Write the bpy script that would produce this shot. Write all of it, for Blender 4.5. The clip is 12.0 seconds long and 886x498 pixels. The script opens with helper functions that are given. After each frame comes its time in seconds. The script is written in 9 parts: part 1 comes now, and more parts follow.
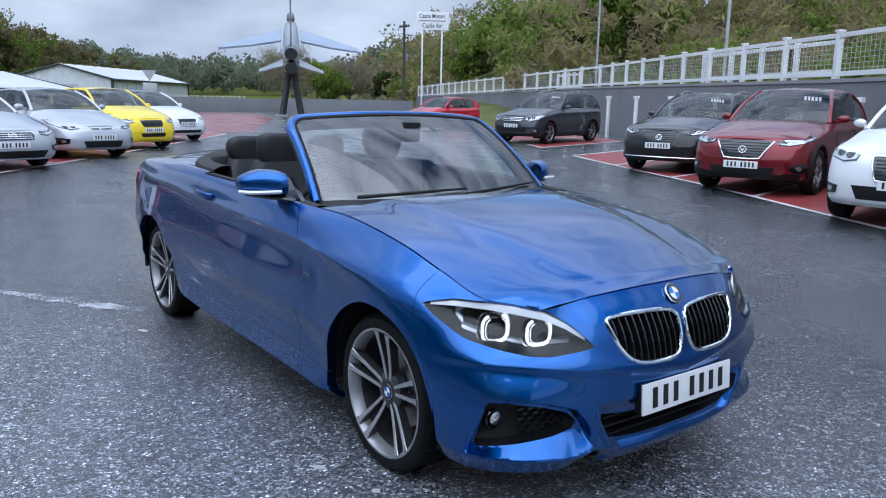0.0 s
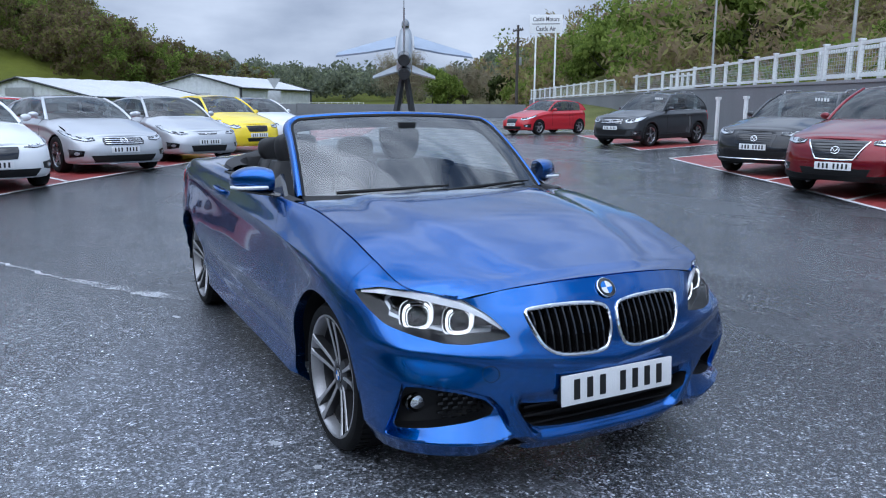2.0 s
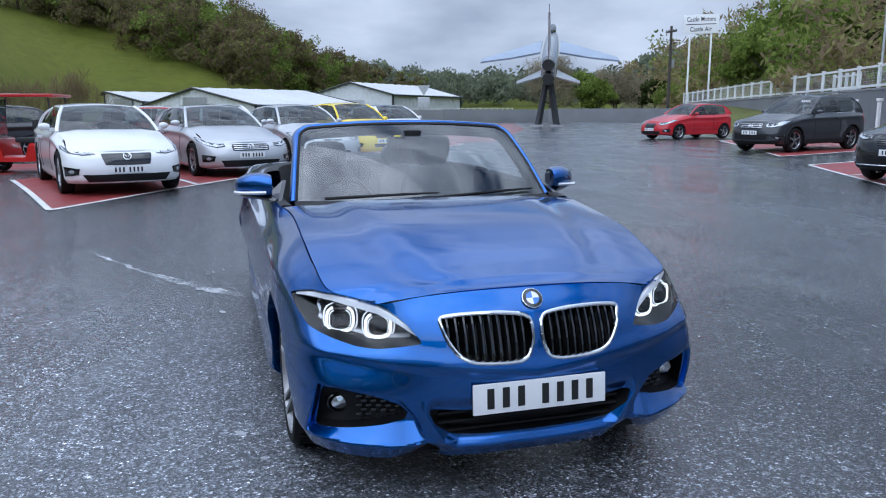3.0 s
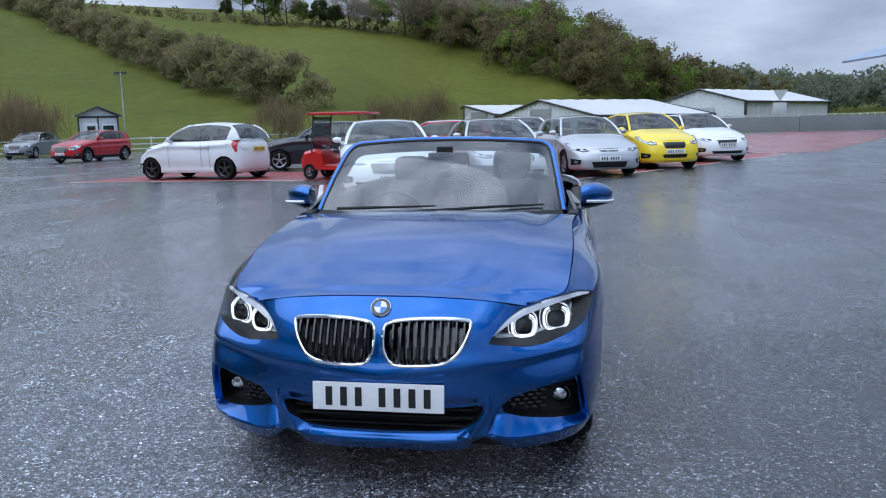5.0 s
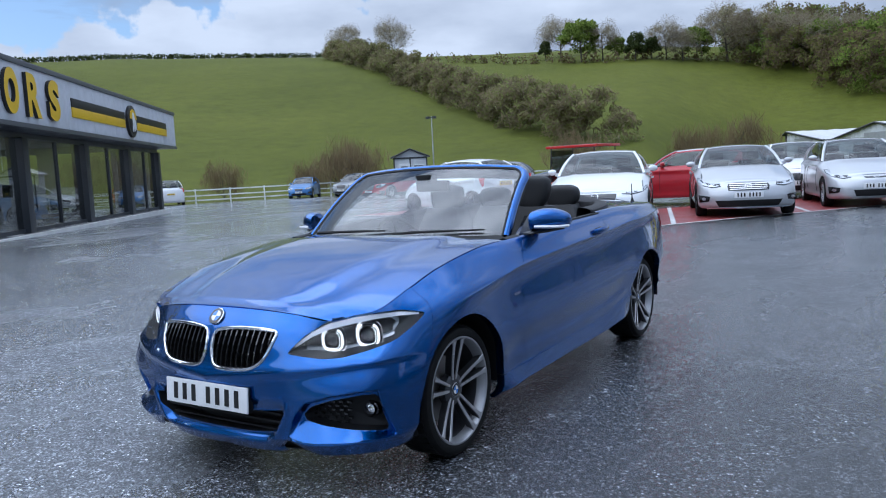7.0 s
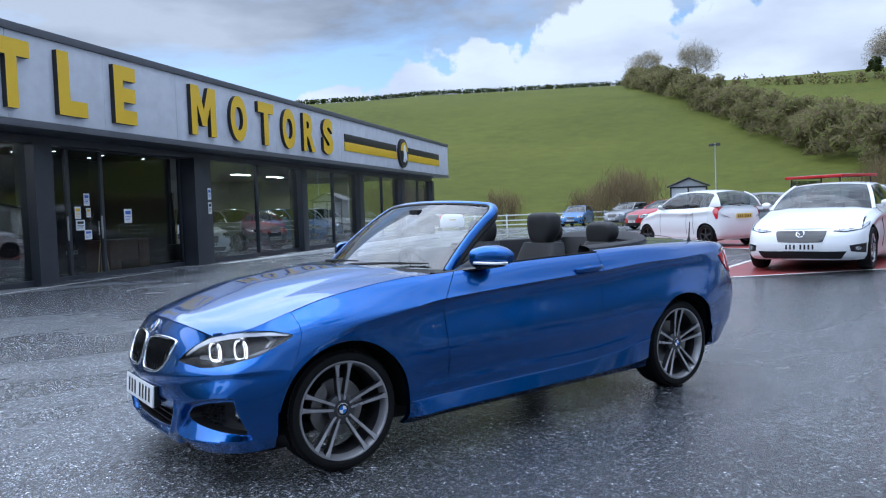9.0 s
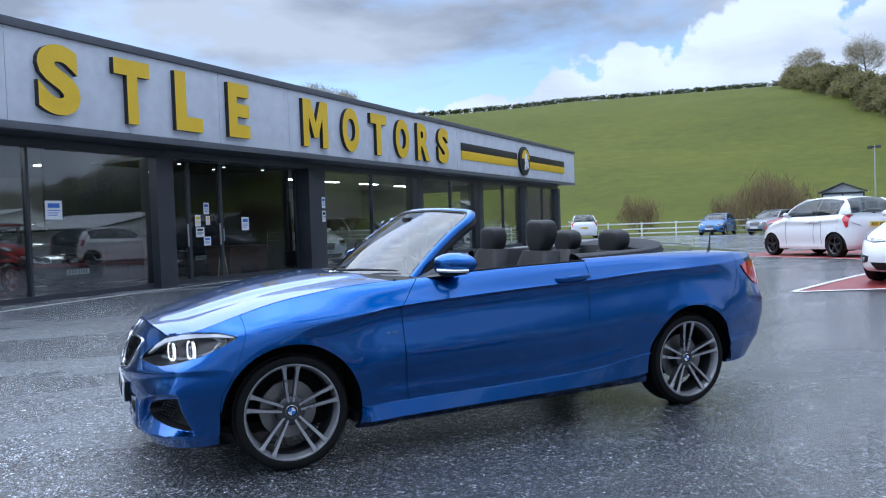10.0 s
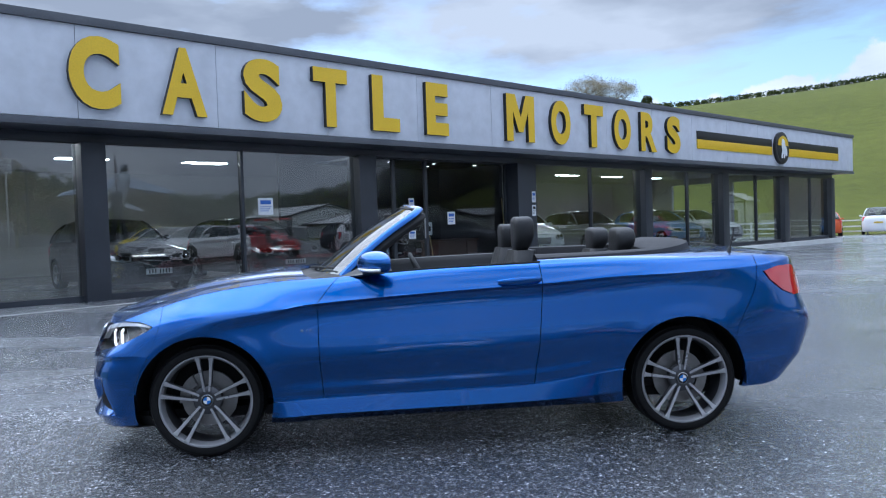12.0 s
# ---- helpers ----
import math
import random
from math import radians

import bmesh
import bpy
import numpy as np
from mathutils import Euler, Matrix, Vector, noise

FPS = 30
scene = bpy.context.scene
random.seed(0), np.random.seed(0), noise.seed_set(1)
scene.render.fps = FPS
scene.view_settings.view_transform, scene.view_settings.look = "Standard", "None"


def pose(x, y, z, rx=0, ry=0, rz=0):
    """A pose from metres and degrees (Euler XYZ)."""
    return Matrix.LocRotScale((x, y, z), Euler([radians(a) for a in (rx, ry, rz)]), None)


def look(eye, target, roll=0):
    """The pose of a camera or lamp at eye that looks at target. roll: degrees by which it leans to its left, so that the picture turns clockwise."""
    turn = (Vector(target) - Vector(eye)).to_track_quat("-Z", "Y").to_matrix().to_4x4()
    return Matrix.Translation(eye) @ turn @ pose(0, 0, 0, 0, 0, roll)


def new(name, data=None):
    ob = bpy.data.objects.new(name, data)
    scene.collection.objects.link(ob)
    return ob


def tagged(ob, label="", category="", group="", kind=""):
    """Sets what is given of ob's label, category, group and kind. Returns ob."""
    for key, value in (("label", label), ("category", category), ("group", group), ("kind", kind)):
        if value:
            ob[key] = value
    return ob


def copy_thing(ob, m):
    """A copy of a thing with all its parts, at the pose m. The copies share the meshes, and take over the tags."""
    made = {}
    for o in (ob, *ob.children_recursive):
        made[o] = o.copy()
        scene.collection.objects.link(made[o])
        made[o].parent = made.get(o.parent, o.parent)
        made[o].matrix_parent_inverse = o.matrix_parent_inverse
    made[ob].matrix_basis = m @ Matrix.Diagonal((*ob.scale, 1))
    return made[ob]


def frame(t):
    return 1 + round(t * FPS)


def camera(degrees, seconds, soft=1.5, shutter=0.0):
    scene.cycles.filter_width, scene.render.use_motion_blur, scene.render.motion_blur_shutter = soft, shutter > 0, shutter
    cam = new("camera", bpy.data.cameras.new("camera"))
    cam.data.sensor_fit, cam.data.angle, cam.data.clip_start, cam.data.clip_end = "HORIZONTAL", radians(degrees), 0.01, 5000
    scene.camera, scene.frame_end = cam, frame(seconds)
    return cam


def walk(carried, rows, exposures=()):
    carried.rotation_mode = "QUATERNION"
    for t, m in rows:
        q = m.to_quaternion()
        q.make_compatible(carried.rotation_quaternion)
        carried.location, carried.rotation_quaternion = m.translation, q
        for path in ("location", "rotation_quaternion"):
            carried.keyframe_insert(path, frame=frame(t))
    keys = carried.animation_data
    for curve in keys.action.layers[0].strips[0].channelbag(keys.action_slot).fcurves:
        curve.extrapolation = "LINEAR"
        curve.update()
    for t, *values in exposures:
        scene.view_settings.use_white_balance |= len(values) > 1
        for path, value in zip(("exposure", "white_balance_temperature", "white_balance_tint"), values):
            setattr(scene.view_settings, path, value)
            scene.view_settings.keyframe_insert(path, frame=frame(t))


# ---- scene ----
cam = camera(59.7, 12.0, 1.1)
PATH = [
    (0, (3.742, -2.357, 1.406), (2.173, -1.172, 1.04), 1.2),
    (0.5, (3.756, -2.367, 1.405), (2.181, -1.194, 1.022), 0.9),
    (1, (3.828, -2.318, 1.407), (2.226, -1.183, 1.026), 0.7),
    (1.5, (4.017, -2.13, 1.403), (2.361, -1.072, 1.031), 0.6),
    (2, (4.22, -1.861, 1.394), (2.487, -0.93, 1.034), 0.5),
    (2.5, (4.391, -1.509, 1.408), (2.578, -0.742, 1.054), 0.2),
    (3, (4.586, -1.118, 1.414), (2.702, -0.544, 1.065), -0.0),
    (3.2, (4.658, -0.964, 1.422), (2.751, -0.473, 1.073), -0.1),
    (4.8, (4.911, 0.504, 1.437), (2.95, 0.285, 1.113), -1.1),
    (5, (4.911, 0.705, 1.443), (2.961, 0.396, 1.125), -1.0),
    (5.5, (4.866, 1.211, 1.432), (2.96, 0.688, 1.129), -1.2),
    (6, (4.731, 1.702, 1.404), (2.888, 0.98, 1.121), -1.4),
    (6.5, (4.547, 2.178, 1.384), (2.781, 1.277, 1.121), -1.7),
    (6.7, (4.464, 2.38, 1.339), (2.731, 1.409, 1.102), -2.3),
    (8.3, (3.731, 3.83, 1.34), (2.358, 2.382, 1.199), -1.9),
    (8.5, (3.548, 3.94, 1.329), (2.234, 2.438, 1.201), -1.9),
    (9, (3.182, 4.288, 1.306), (2.017, 2.665, 1.206), -2.0),
    (9.5, (2.768, 4.592, 1.281), (1.76, 2.866, 1.202), -2.0),
    (10, (2.301, 4.801, 1.265), (1.456, 2.99, 1.199), -2.0),
    (10.5, (1.824, 4.982, 1.26), (1.146, 3.102, 1.202), -2.0),
    (11, (1.334, 5.066, 1.254), (0.828, 3.132, 1.199), -2.0),
    (11.5, (0.827, 5.138, 1.235), (0.499, 3.166, 1.181), -2.0),
    (12, (0.331, 5.114, 1.221), (0.185, 3.12, 1.163), -1.9),
]
walk(cam, [(t, look(eye, target, roll)) for t, eye, target, roll in PATH], exposures=[(0.0, 0.60, 5350, 10), (5.0, 0.46, 5350, 10), (8.5, 0.76, 5350, 10), (12.0, 1.02, 5350, 10)])
from mathutils.bvhtree import BVHTree
from mathutils.geometry import delaunay_2d_cdt


# ---- world, sun ----
world = bpy.data.worlds.new("world")
scene.world = world
world.use_nodes = True
wn, wl = world.node_tree.nodes, world.node_tree.links
wn.clear()
SUN_EL, SUN_AZ = radians(54), radians(-50)
sky = wn.new("ShaderNodeTexSky")
sky.sky_type = "NISHITA"
sky.sun_disc = False
sky.sun_elevation, sky.sun_rotation = SUN_EL, radians(90) - SUN_AZ
sky.air_density, sky.dust_density, sky.ozone_density = 1.0, 1.5, 1.0
wcoord = wn.new("ShaderNodeTexCoord")
wmap = wn.new("ShaderNodeMapping")
wmap.inputs["Scale"].default_value = (1.0, 1.0, 3.2)
wmap.inputs["Location"].default_value = (0.35, 0.1, 0.0)
wnoise = wn.new("ShaderNodeTexNoise")
wnoise.inputs["Scale"].default_value = 2.3
wnoise.inputs["Detail"].default_value = 9.0
wnoise.inputs["Roughness"].default_value = 0.55
wnoise.inputs["Distortion"].default_value = 0.15
wramp = wn.new("ShaderNodeValToRGB")
wramp.color_ramp.elements[0].position, wramp.color_ramp.elements[1].position = 0.47, 0.60
wshade = wn.new("ShaderNodeTexNoise")
wshade.inputs["Scale"].default_value = 4.0
wshade.inputs["Detail"].default_value = 6.0
wtone = wn.new("ShaderNodeValToRGB")
wtone.color_ramp.elements[0].position, wtone.color_ramp.elements[1].position = 0.38, 0.62
wtone.color_ramp.elements[0].color = (3.7, 3.95, 4.4, 1)
wtone.color_ramp.elements[1].color = (6.4, 6.6, 6.9, 1)
wmix = wn.new("ShaderNodeMix")
wmix.data_type = "RGBA"
wback = wn.new("ShaderNodeBackground")
wback.inputs["Strength"].default_value = 0.10
wout = wn.new("ShaderNodeOutputWorld")
wsep, wrise = wn.new("ShaderNodeSeparateXYZ"), wn.new("ShaderNodeMapRange")
wrise.inputs["From Min"].default_value, wrise.inputs["From Max"].default_value = 0.27, 0.95
wrise.inputs["To Min"].default_value, wrise.inputs["To Max"].default_value = 0.53, 2.1
wgrow = wn.new("ShaderNodeVectorMath")
wgrow.operation = "SCALE"
wl.new(wcoord.outputs["Generated"], wsep.inputs["Vector"])
wl.new(wsep.outputs["Z"], wrise.inputs["Value"])
wl.new(wcoord.outputs["Generated"], wmap.inputs["Vector"])
wl.new(wmap.outputs["Vector"], wnoise.inputs["Vector"])
wl.new(wmap.outputs["Vector"], wshade.inputs["Vector"])
wcover = wn.new("ShaderNodeMapRange")
wcover.interpolation_type = "SMOOTHSTEP"
wcover.inputs["From Min"].default_value, wcover.inputs["From Max"].default_value = 0.19, 0.26
wcover.inputs["To Min"].default_value, wcover.inputs["To Max"].default_value = -0.07, 0.11
wsum = wn.new("ShaderNodeMath")
wl.new(wsep.outputs["Z"], wcover.inputs["Value"])
wl.new(wnoise.outputs["Fac"], wsum.inputs[0])
wl.new(wcover.outputs["Result"], wsum.inputs[1])
wl.new(wsum.outputs["Value"], wramp.inputs["Fac"])
wl.new(wshade.outputs["Fac"], wtone.inputs["Fac"])
wl.new(wramp.outputs["Color"], wmix.inputs["Factor"])
wl.new(sky.outputs["Color"], wmix.inputs[6])
wl.new(wtone.outputs["Color"], wgrow.inputs[0])
wl.new(wrise.outputs["Result"], wgrow.inputs["Scale"])
wl.new(wgrow.outputs["Vector"], wmix.inputs[7])
# a bank of heaped cloud along the horizon, towering towards the west
wcum, wlean, wheight, wpuff, wtop, wedge = wn.new("ShaderNodeTexNoise"), wn.new("ShaderNodeVectorMath"), wn.new("ShaderNodeMapRange"), wn.new("ShaderNodeMath"), wn.new("ShaderNodeMath"), wn.new("ShaderNodeMapRange")
wcum.inputs["Scale"].default_value, wcum.inputs["Detail"].default_value, wcum.inputs["Roughness"].default_value = 7.0, 8.0, 0.52
wlean.operation = "DOT_PRODUCT"
wlean.inputs[1].default_value = (-0.985, -0.174, 0.0)
wheight.inputs["From Min"].default_value, wheight.inputs["From Max"].default_value = 0.45, 1.0
wheight.inputs["To Min"].default_value, wheight.inputs["To Max"].default_value = 0.125, 0.275
wpuff.operation = "MULTIPLY_ADD"
wpuff.inputs[1].default_value = 0.26
wpuff_base = wn.new("ShaderNodeMath")
wpuff_base.operation = "SUBTRACT"
wpuff_base.inputs[1].default_value = 0.13
wtop.operation = "SUBTRACT"
wedge.interpolation_type = "SMOOTHSTEP"
wedge.inputs["From Min"].default_value, wedge.inputs["From Max"].default_value = 0.0, 0.009
wl.new(wcoord.outputs["Generated"], wcum.inputs["Vector"])
wl.new(wcoord.outputs["Generated"], wlean.inputs[0])
wl.new(wlean.outputs["Value"], wheight.inputs["Value"])
wl.new(wheight.outputs["Result"], wpuff_base.inputs[0])
wl.new(wcum.outputs["Fac"], wpuff.inputs[0])
wl.new(wpuff_base.outputs["Value"], wpuff.inputs[2])
wl.new(wpuff.outputs["Value"], wtop.inputs[0])
wl.new(wsep.outputs["Z"], wtop.inputs[1])
wl.new(wtop.outputs["Value"], wedge.inputs["Value"])
wbelly, wheap, wbank = wn.new("ShaderNodeMath"), wn.new("ShaderNodeValToRGB"), wn.new("ShaderNodeMix")
wbelly.operation = "MULTIPLY_ADD"
wbelly.inputs[1].default_value = -0.9
wheap.color_ramp.elements[0].position, wheap.color_ramp.elements[1].position = 0.20, 0.55
wheap.color_ramp.elements[0].color, wheap.color_ramp.elements[1].color = (2.8, 3.0, 3.4, 1), (5.0, 5.1, 5.3, 1)
wbank.data_type = "RGBA"
wl.new(wtop.outputs["Value"], wbelly.inputs[0])
wl.new(wshade.outputs["Fac"], wbelly.inputs[2])
wl.new(wbelly.outputs["Value"], wheap.inputs["Fac"])
wl.new(wedge.outputs["Result"], wbank.inputs["Factor"])
wl.new(wmix.outputs[2], wbank.inputs[6])
wl.new(wheap.outputs["Color"], wbank.inputs[7])
wl.new(wbank.outputs[2], wback.inputs["Color"])
wl.new(wback.outputs["Background"], wout.inputs["Surface"])

sun_data = bpy.data.lights.new("sun", "SUN")
sun_data.energy, sun_data.angle, sun_data.color = 1.5, radians(100), (1.0, 0.97, 0.93)
sun = new("sun", sun_data)
sun.matrix_world = look((30 * math.cos(SUN_AZ), 30 * math.sin(SUN_AZ), 30 * math.tan(SUN_EL)), (0, 0, 0))


# ---- materials ----
def principled(name, color, rough=0.5, metal=0.0, coat=0.0, spec=0.5):
    m = bpy.data.materials.new(name)
    m.use_nodes = True
    b = m.node_tree.nodes["Principled BSDF"]
    b.inputs["Base Color"].default_value = (*color, 1)
    b.inputs["Roughness"].default_value = rough
    b.inputs["Metallic"].default_value = metal
    b.inputs["Coat Weight"].default_value = coat
    b.inputs["Coat Roughness"].default_value = 0.03
    b.inputs["Specular IOR Level"].default_value = spec
    return m


def dull(m, spec):
    m.node_tree.nodes["Principled BSDF"].inputs["Specular IOR Level"].default_value = spec
    return m


def noise_node(m, scale, detail=4.0, rough=0.55, coord="Object", stretch=(1, 1, 1)):
    n, l = m.node_tree.nodes, m.node_tree.links
    tc, mp, no = n.new("ShaderNodeTexCoord"), n.new("ShaderNodeMapping"), n.new("ShaderNodeTexNoise")
    mp.inputs["Scale"].default_value = stretch
    no.inputs["Scale"].default_value, no.inputs["Detail"].default_value, no.inputs["Roughness"].default_value = scale, detail, rough
    l.new(tc.outputs[coord], mp.inputs["Vector"])
    l.new(mp.outputs["Vector"], no.inputs["Vector"])
    return no


def ramp_node(m, fac, stops):
    r = m.node_tree.nodes.new("ShaderNodeValToRGB")
    e = r.color_ramp.elements
    while len(e) < len(stops):
        e.new(0.5)
    for el, (p, c) in zip(e, stops):
        el.position = p
        el.color = (*c, 1) if len(c) == 3 else c
    m.node_tree.links.new(fac, r.inputs["Fac"])
    return r


def mix_node(m, fac, a, b, mode="MIX"):
    x = m.node_tree.nodes.new("ShaderNodeMix")
    x.data_type, x.blend_type = "RGBA", mode
    for sock, v in ((x.inputs["Factor"], fac), (x.inputs[6], a), (x.inputs[7], b)):
        if isinstance(v, (int, float)):
            sock.default_value = v
        elif isinstance(v, tuple):
            sock.default_value = (*v, 1)
        else:
            m.node_tree.links.new(v, sock)
    return x.outputs[2]


def bump_node(m, height, strength=0.3, distance=0.01):
    b = m.node_tree.nodes.new("ShaderNodeBump")
    b.inputs["Strength"].default_value, b.inputs["Distance"].default_value = strength, distance
    m.node_tree.links.new(height, b.inputs["Height"])
    m.node_tree.links.new(b.outputs["Normal"], m.node_tree.nodes["Principled BSDF"].inputs["Normal"])


def link_in(m, out, name):
    m.node_tree.links.new(out, m.node_tree.nodes["Principled BSDF"].inputs[name])


def grained(name, c1, c2, scale=3.0, rough=0.7, fine=60.0, bump=0.15, metal=0.0, dist=0.004, coord="Object"):
    """A surface with soft blotches, fine grain and a little relief."""
    m = principled(name, c1, rough, metal)
    big, small = noise_node(m, scale, 5, coord=coord), noise_node(m, fine, 3, coord=coord)
    base = ramp_node(m, big.outputs["Fac"], [(0.3, c1), (0.7, c2)]).outputs["Color"]
    grain = ramp_node(m, small.outputs["Fac"], [(0.25, (0.86, 0.86, 0.86)), (0.75, (1.06, 1.06, 1.06))]).outputs["Color"]
    link_in(m, mix_node(m, 1.0, base, grain, "MULTIPLY"), "Base Color")
    rr = ramp_node(m, big.outputs["Fac"], [(0.3, (rough - 0.08,) * 3), (0.7, (min(1, rough + 0.08),) * 3)])
    link_in(m, rr.outputs["Color"], "Roughness")
    bump_node(m, small.outputs["Fac"], bump, dist)
    return m


def car_paint(name, color, metal=0.0, rough=0.35):
    m = principled(name, color, rough, metal, coat=1.0, spec=0.15)
    fl = noise_node(m, 900.0, 2)
    dirt = noise_node(m, 3.0, 6)
    lo, hi = tuple(c * 0.92 for c in color), tuple(min(1, c * 1.07) for c in color)
    flake = ramp_node(m, fl.outputs["Fac"], [(0.3, lo), (0.7, hi)]).outputs["Color"]
    link_in(m, flake, "Base Color")
    link_in(m, ramp_node(m, dirt.outputs["Fac"], [(0.35, (0.02,) * 3), (0.8, (0.07,) * 3)]).outputs["Color"], "Coat Roughness")
    return m


def glass_mat(name, tint, rough=0.0, ior=1.5):
    """Thin glazing: mostly clear, tinted, with a mirror-like gloss that grows at grazing angles, alike from both sides."""
    m = bpy.data.materials.new(name)
    m.use_nodes = True
    n, l = m.node_tree.nodes, m.node_tree.links
    n.clear()
    tr, gl, mx, out, lw, pw, ma = (n.new(k) for k in ("ShaderNodeBsdfTransparent", "ShaderNodeBsdfGlossy", "ShaderNodeMixShader", "ShaderNodeOutputMaterial", "ShaderNodeLayerWeight", "ShaderNodeMath", "ShaderNodeMath"))
    tr.inputs["Color"].default_value = (*tint, 1)
    gl.inputs["Roughness"].default_value = rough
    lw.inputs["Blend"].default_value = 0.5
    f0 = ((ior - 1) / (ior + 1)) ** 2
    pw.operation, ma.operation = "POWER", "MULTIPLY_ADD"
    pw.inputs[1].default_value = 5.0
    ma.inputs[1].default_value, ma.inputs[2].default_value = 1 - f0, f0
    l.new(lw.outputs["Facing"], pw.inputs[0])
    l.new(pw.outputs["Value"], ma.inputs[0])
    l.new(ma.outputs["Value"], mx.inputs["Fac"])
    l.new(tr.outputs["BSDF"], mx.inputs[1])
    l.new(gl.outputs["BSDF"], mx.inputs[2])
    l.new(mx.outputs["Shader"], out.inputs["Surface"])
    return m


def emitter(name, color, strength):
    m = principled(name, color, 0.4)
    b = m.node_tree.nodes["Principled BSDF"]
    b.inputs["Emission Color"].default_value = (*color, 1)
    b.inputs["Emission Strength"].default_value = strength
    return m


M_black = dull(grained("black_plastic", (0.006, 0.006, 0.0065), (0.010, 0.010, 0.011), 6, 0.55, 200, 0.1), 0.3)
M_gloss_black = principled("gloss_black", (0.008, 0.008, 0.009), 0.12, coat=0.6)
M_rubber = dull(grained("tyre_rubber", (0.004, 0.004, 0.0045), (0.008, 0.008, 0.008), 8, 0.65, 120, 0.2), 0.22)
M_chrome = principled("chrome", (0.75, 0.76, 0.78), 0.08, 1.0)
M_alloy = grained("alloy_silver", (0.5, 0.5, 0.52), (0.62, 0.62, 0.63), 8, 0.28, 150, 0.03, metal=1.0)
M_alloy_dark = grained("alloy_grey", (0.10, 0.10, 0.105), (0.15, 0.15, 0.155), 8, 0.38, 150, 0.03, metal=1.0)
M_brake = grained("brake_steel", (0.25, 0.24, 0.23), (0.35, 0.34, 0.33), 12, 0.4, 200, 0.1, metal=1.0)
M_plate = grained("plate_white", (0.74, 0.75, 0.75), (0.82, 0.82, 0.82), 10, 0.4, 300, 0.02)
M_plate_y = grained("plate_yellow", (0.75, 0.55, 0.05), (0.8, 0.6, 0.08), 10, 0.4, 300, 0.02)
M_ink = principled("plate_ink", (0.01, 0.01, 0.01), 0.5)
M_lamp_clear = glass_mat("lamp_glass", (0.93, 0.94, 0.95), 0.0, 1.5)
M_lamp_bowl = principled("lamp_bowl", (0.75, 0.76, 0.78), 0.15, 1.0)
M_lamp_shell = principled("lamp_shell", (0.62, 0.64, 0.67), 0.22, 0.35)
M_tail_red = principled("tail_red", (0.5, 0.012, 0.018), 0.12, coat=1.0)
M_car_glass = glass_mat("car_glass", (0.40, 0.45, 0.46), 0.0, 1.85)
M_cabin = grained("cabin_dark", (0.012, 0.012, 0.014), (0.022, 0.022, 0.024), 5, 0.8, 80, 0.1)


# ---- mesh helpers ----
def thing(name, m=None, label="", category="", group="", kind=""):
    ob = new(name)
    if m is not None:
        ob.matrix_basis = m
    return tagged(ob, label, category, group, kind)


def mesh_object(name, bm, mat, smooth=True, angle=35):
    bmesh.ops.recalc_face_normals(bm, faces=bm.faces[:])
    me = bpy.data.meshes.new(name)
    for f in bm.faces:
        f.smooth = smooth
    if smooth:
        for e in bm.edges:
            if len(e.link_faces) == 2 and e.calc_face_angle(0) > radians(angle):
                e.smooth = False
    bm.to_mesh(me)
    bm.free()
    for mm in mat if isinstance(mat, (list, tuple)) else [mat]:
        me.materials.append(mm)
    return new(name, me)


def part(name, bm, mat, parent, label="", smooth=True, angle=35):
    ob = mesh_object(name, bm, mat, smooth, angle)
    ob.parent = parent
    if label:
        ob["label"] = label
    return ob


def add_box(bm, lo, hi, bevel=0.0, m=None, mi=0):
    r = bmesh.ops.create_cube(bm, size=1.0)
    vs = r["verts"]
    c, s = [(a + b) / 2 for a, b in zip(lo, hi)], [b - a for a, b in zip(lo, hi)]
    for v in vs:
        v.co = Vector((c[0] + v.co.x * s[0], c[1] + v.co.y * s[1], c[2] + v.co.z * s[2]))
    fs = set(f for v in vs for f in v.link_faces)
    if bevel:
        es = list(set(e for v in vs for e in v.link_edges))
        r2 = bmesh.ops.bevel(bm, geom=es, offset=bevel, segments=2, affect="EDGES", profile=0.7)
        fs = set(r2["faces"]) | set(f for v in r2["verts"] for f in v.link_faces)
        vs = list(set(v for f in fs for v in f.verts))
    for f in fs:
        f.material_index = mi
    if m is not None:
        bmesh.ops.transform(bm, matrix=m, verts=vs)
    return vs


def box(lo, hi, bevel=0.0, m=None):
    bm = bmesh.new()
    add_box(bm, lo, hi, bevel, m)
    return bm


def grid_faces(bm, P, close_u=False, close_v=False, mi=0):
    """Faces over a 2D array of points P[i][j]; returns the vertices."""
    V = [[bm.verts.new(p) for p in row] for row in P]
    nu, nv = len(V), len(V[0])
    for i in range(nu if close_u else nu - 1):
        for j in range(nv if close_v else nv - 1):
            a, b, c, d = V[i][j], V[(i + 1) % nu][j], V[(i + 1) % nu][(j + 1) % nv], V[i][(j + 1) % nv]
            try:
                f = bm.faces.new((a, b, c, d))
                f.material_index = mi
            except ValueError:
                pass
    return V


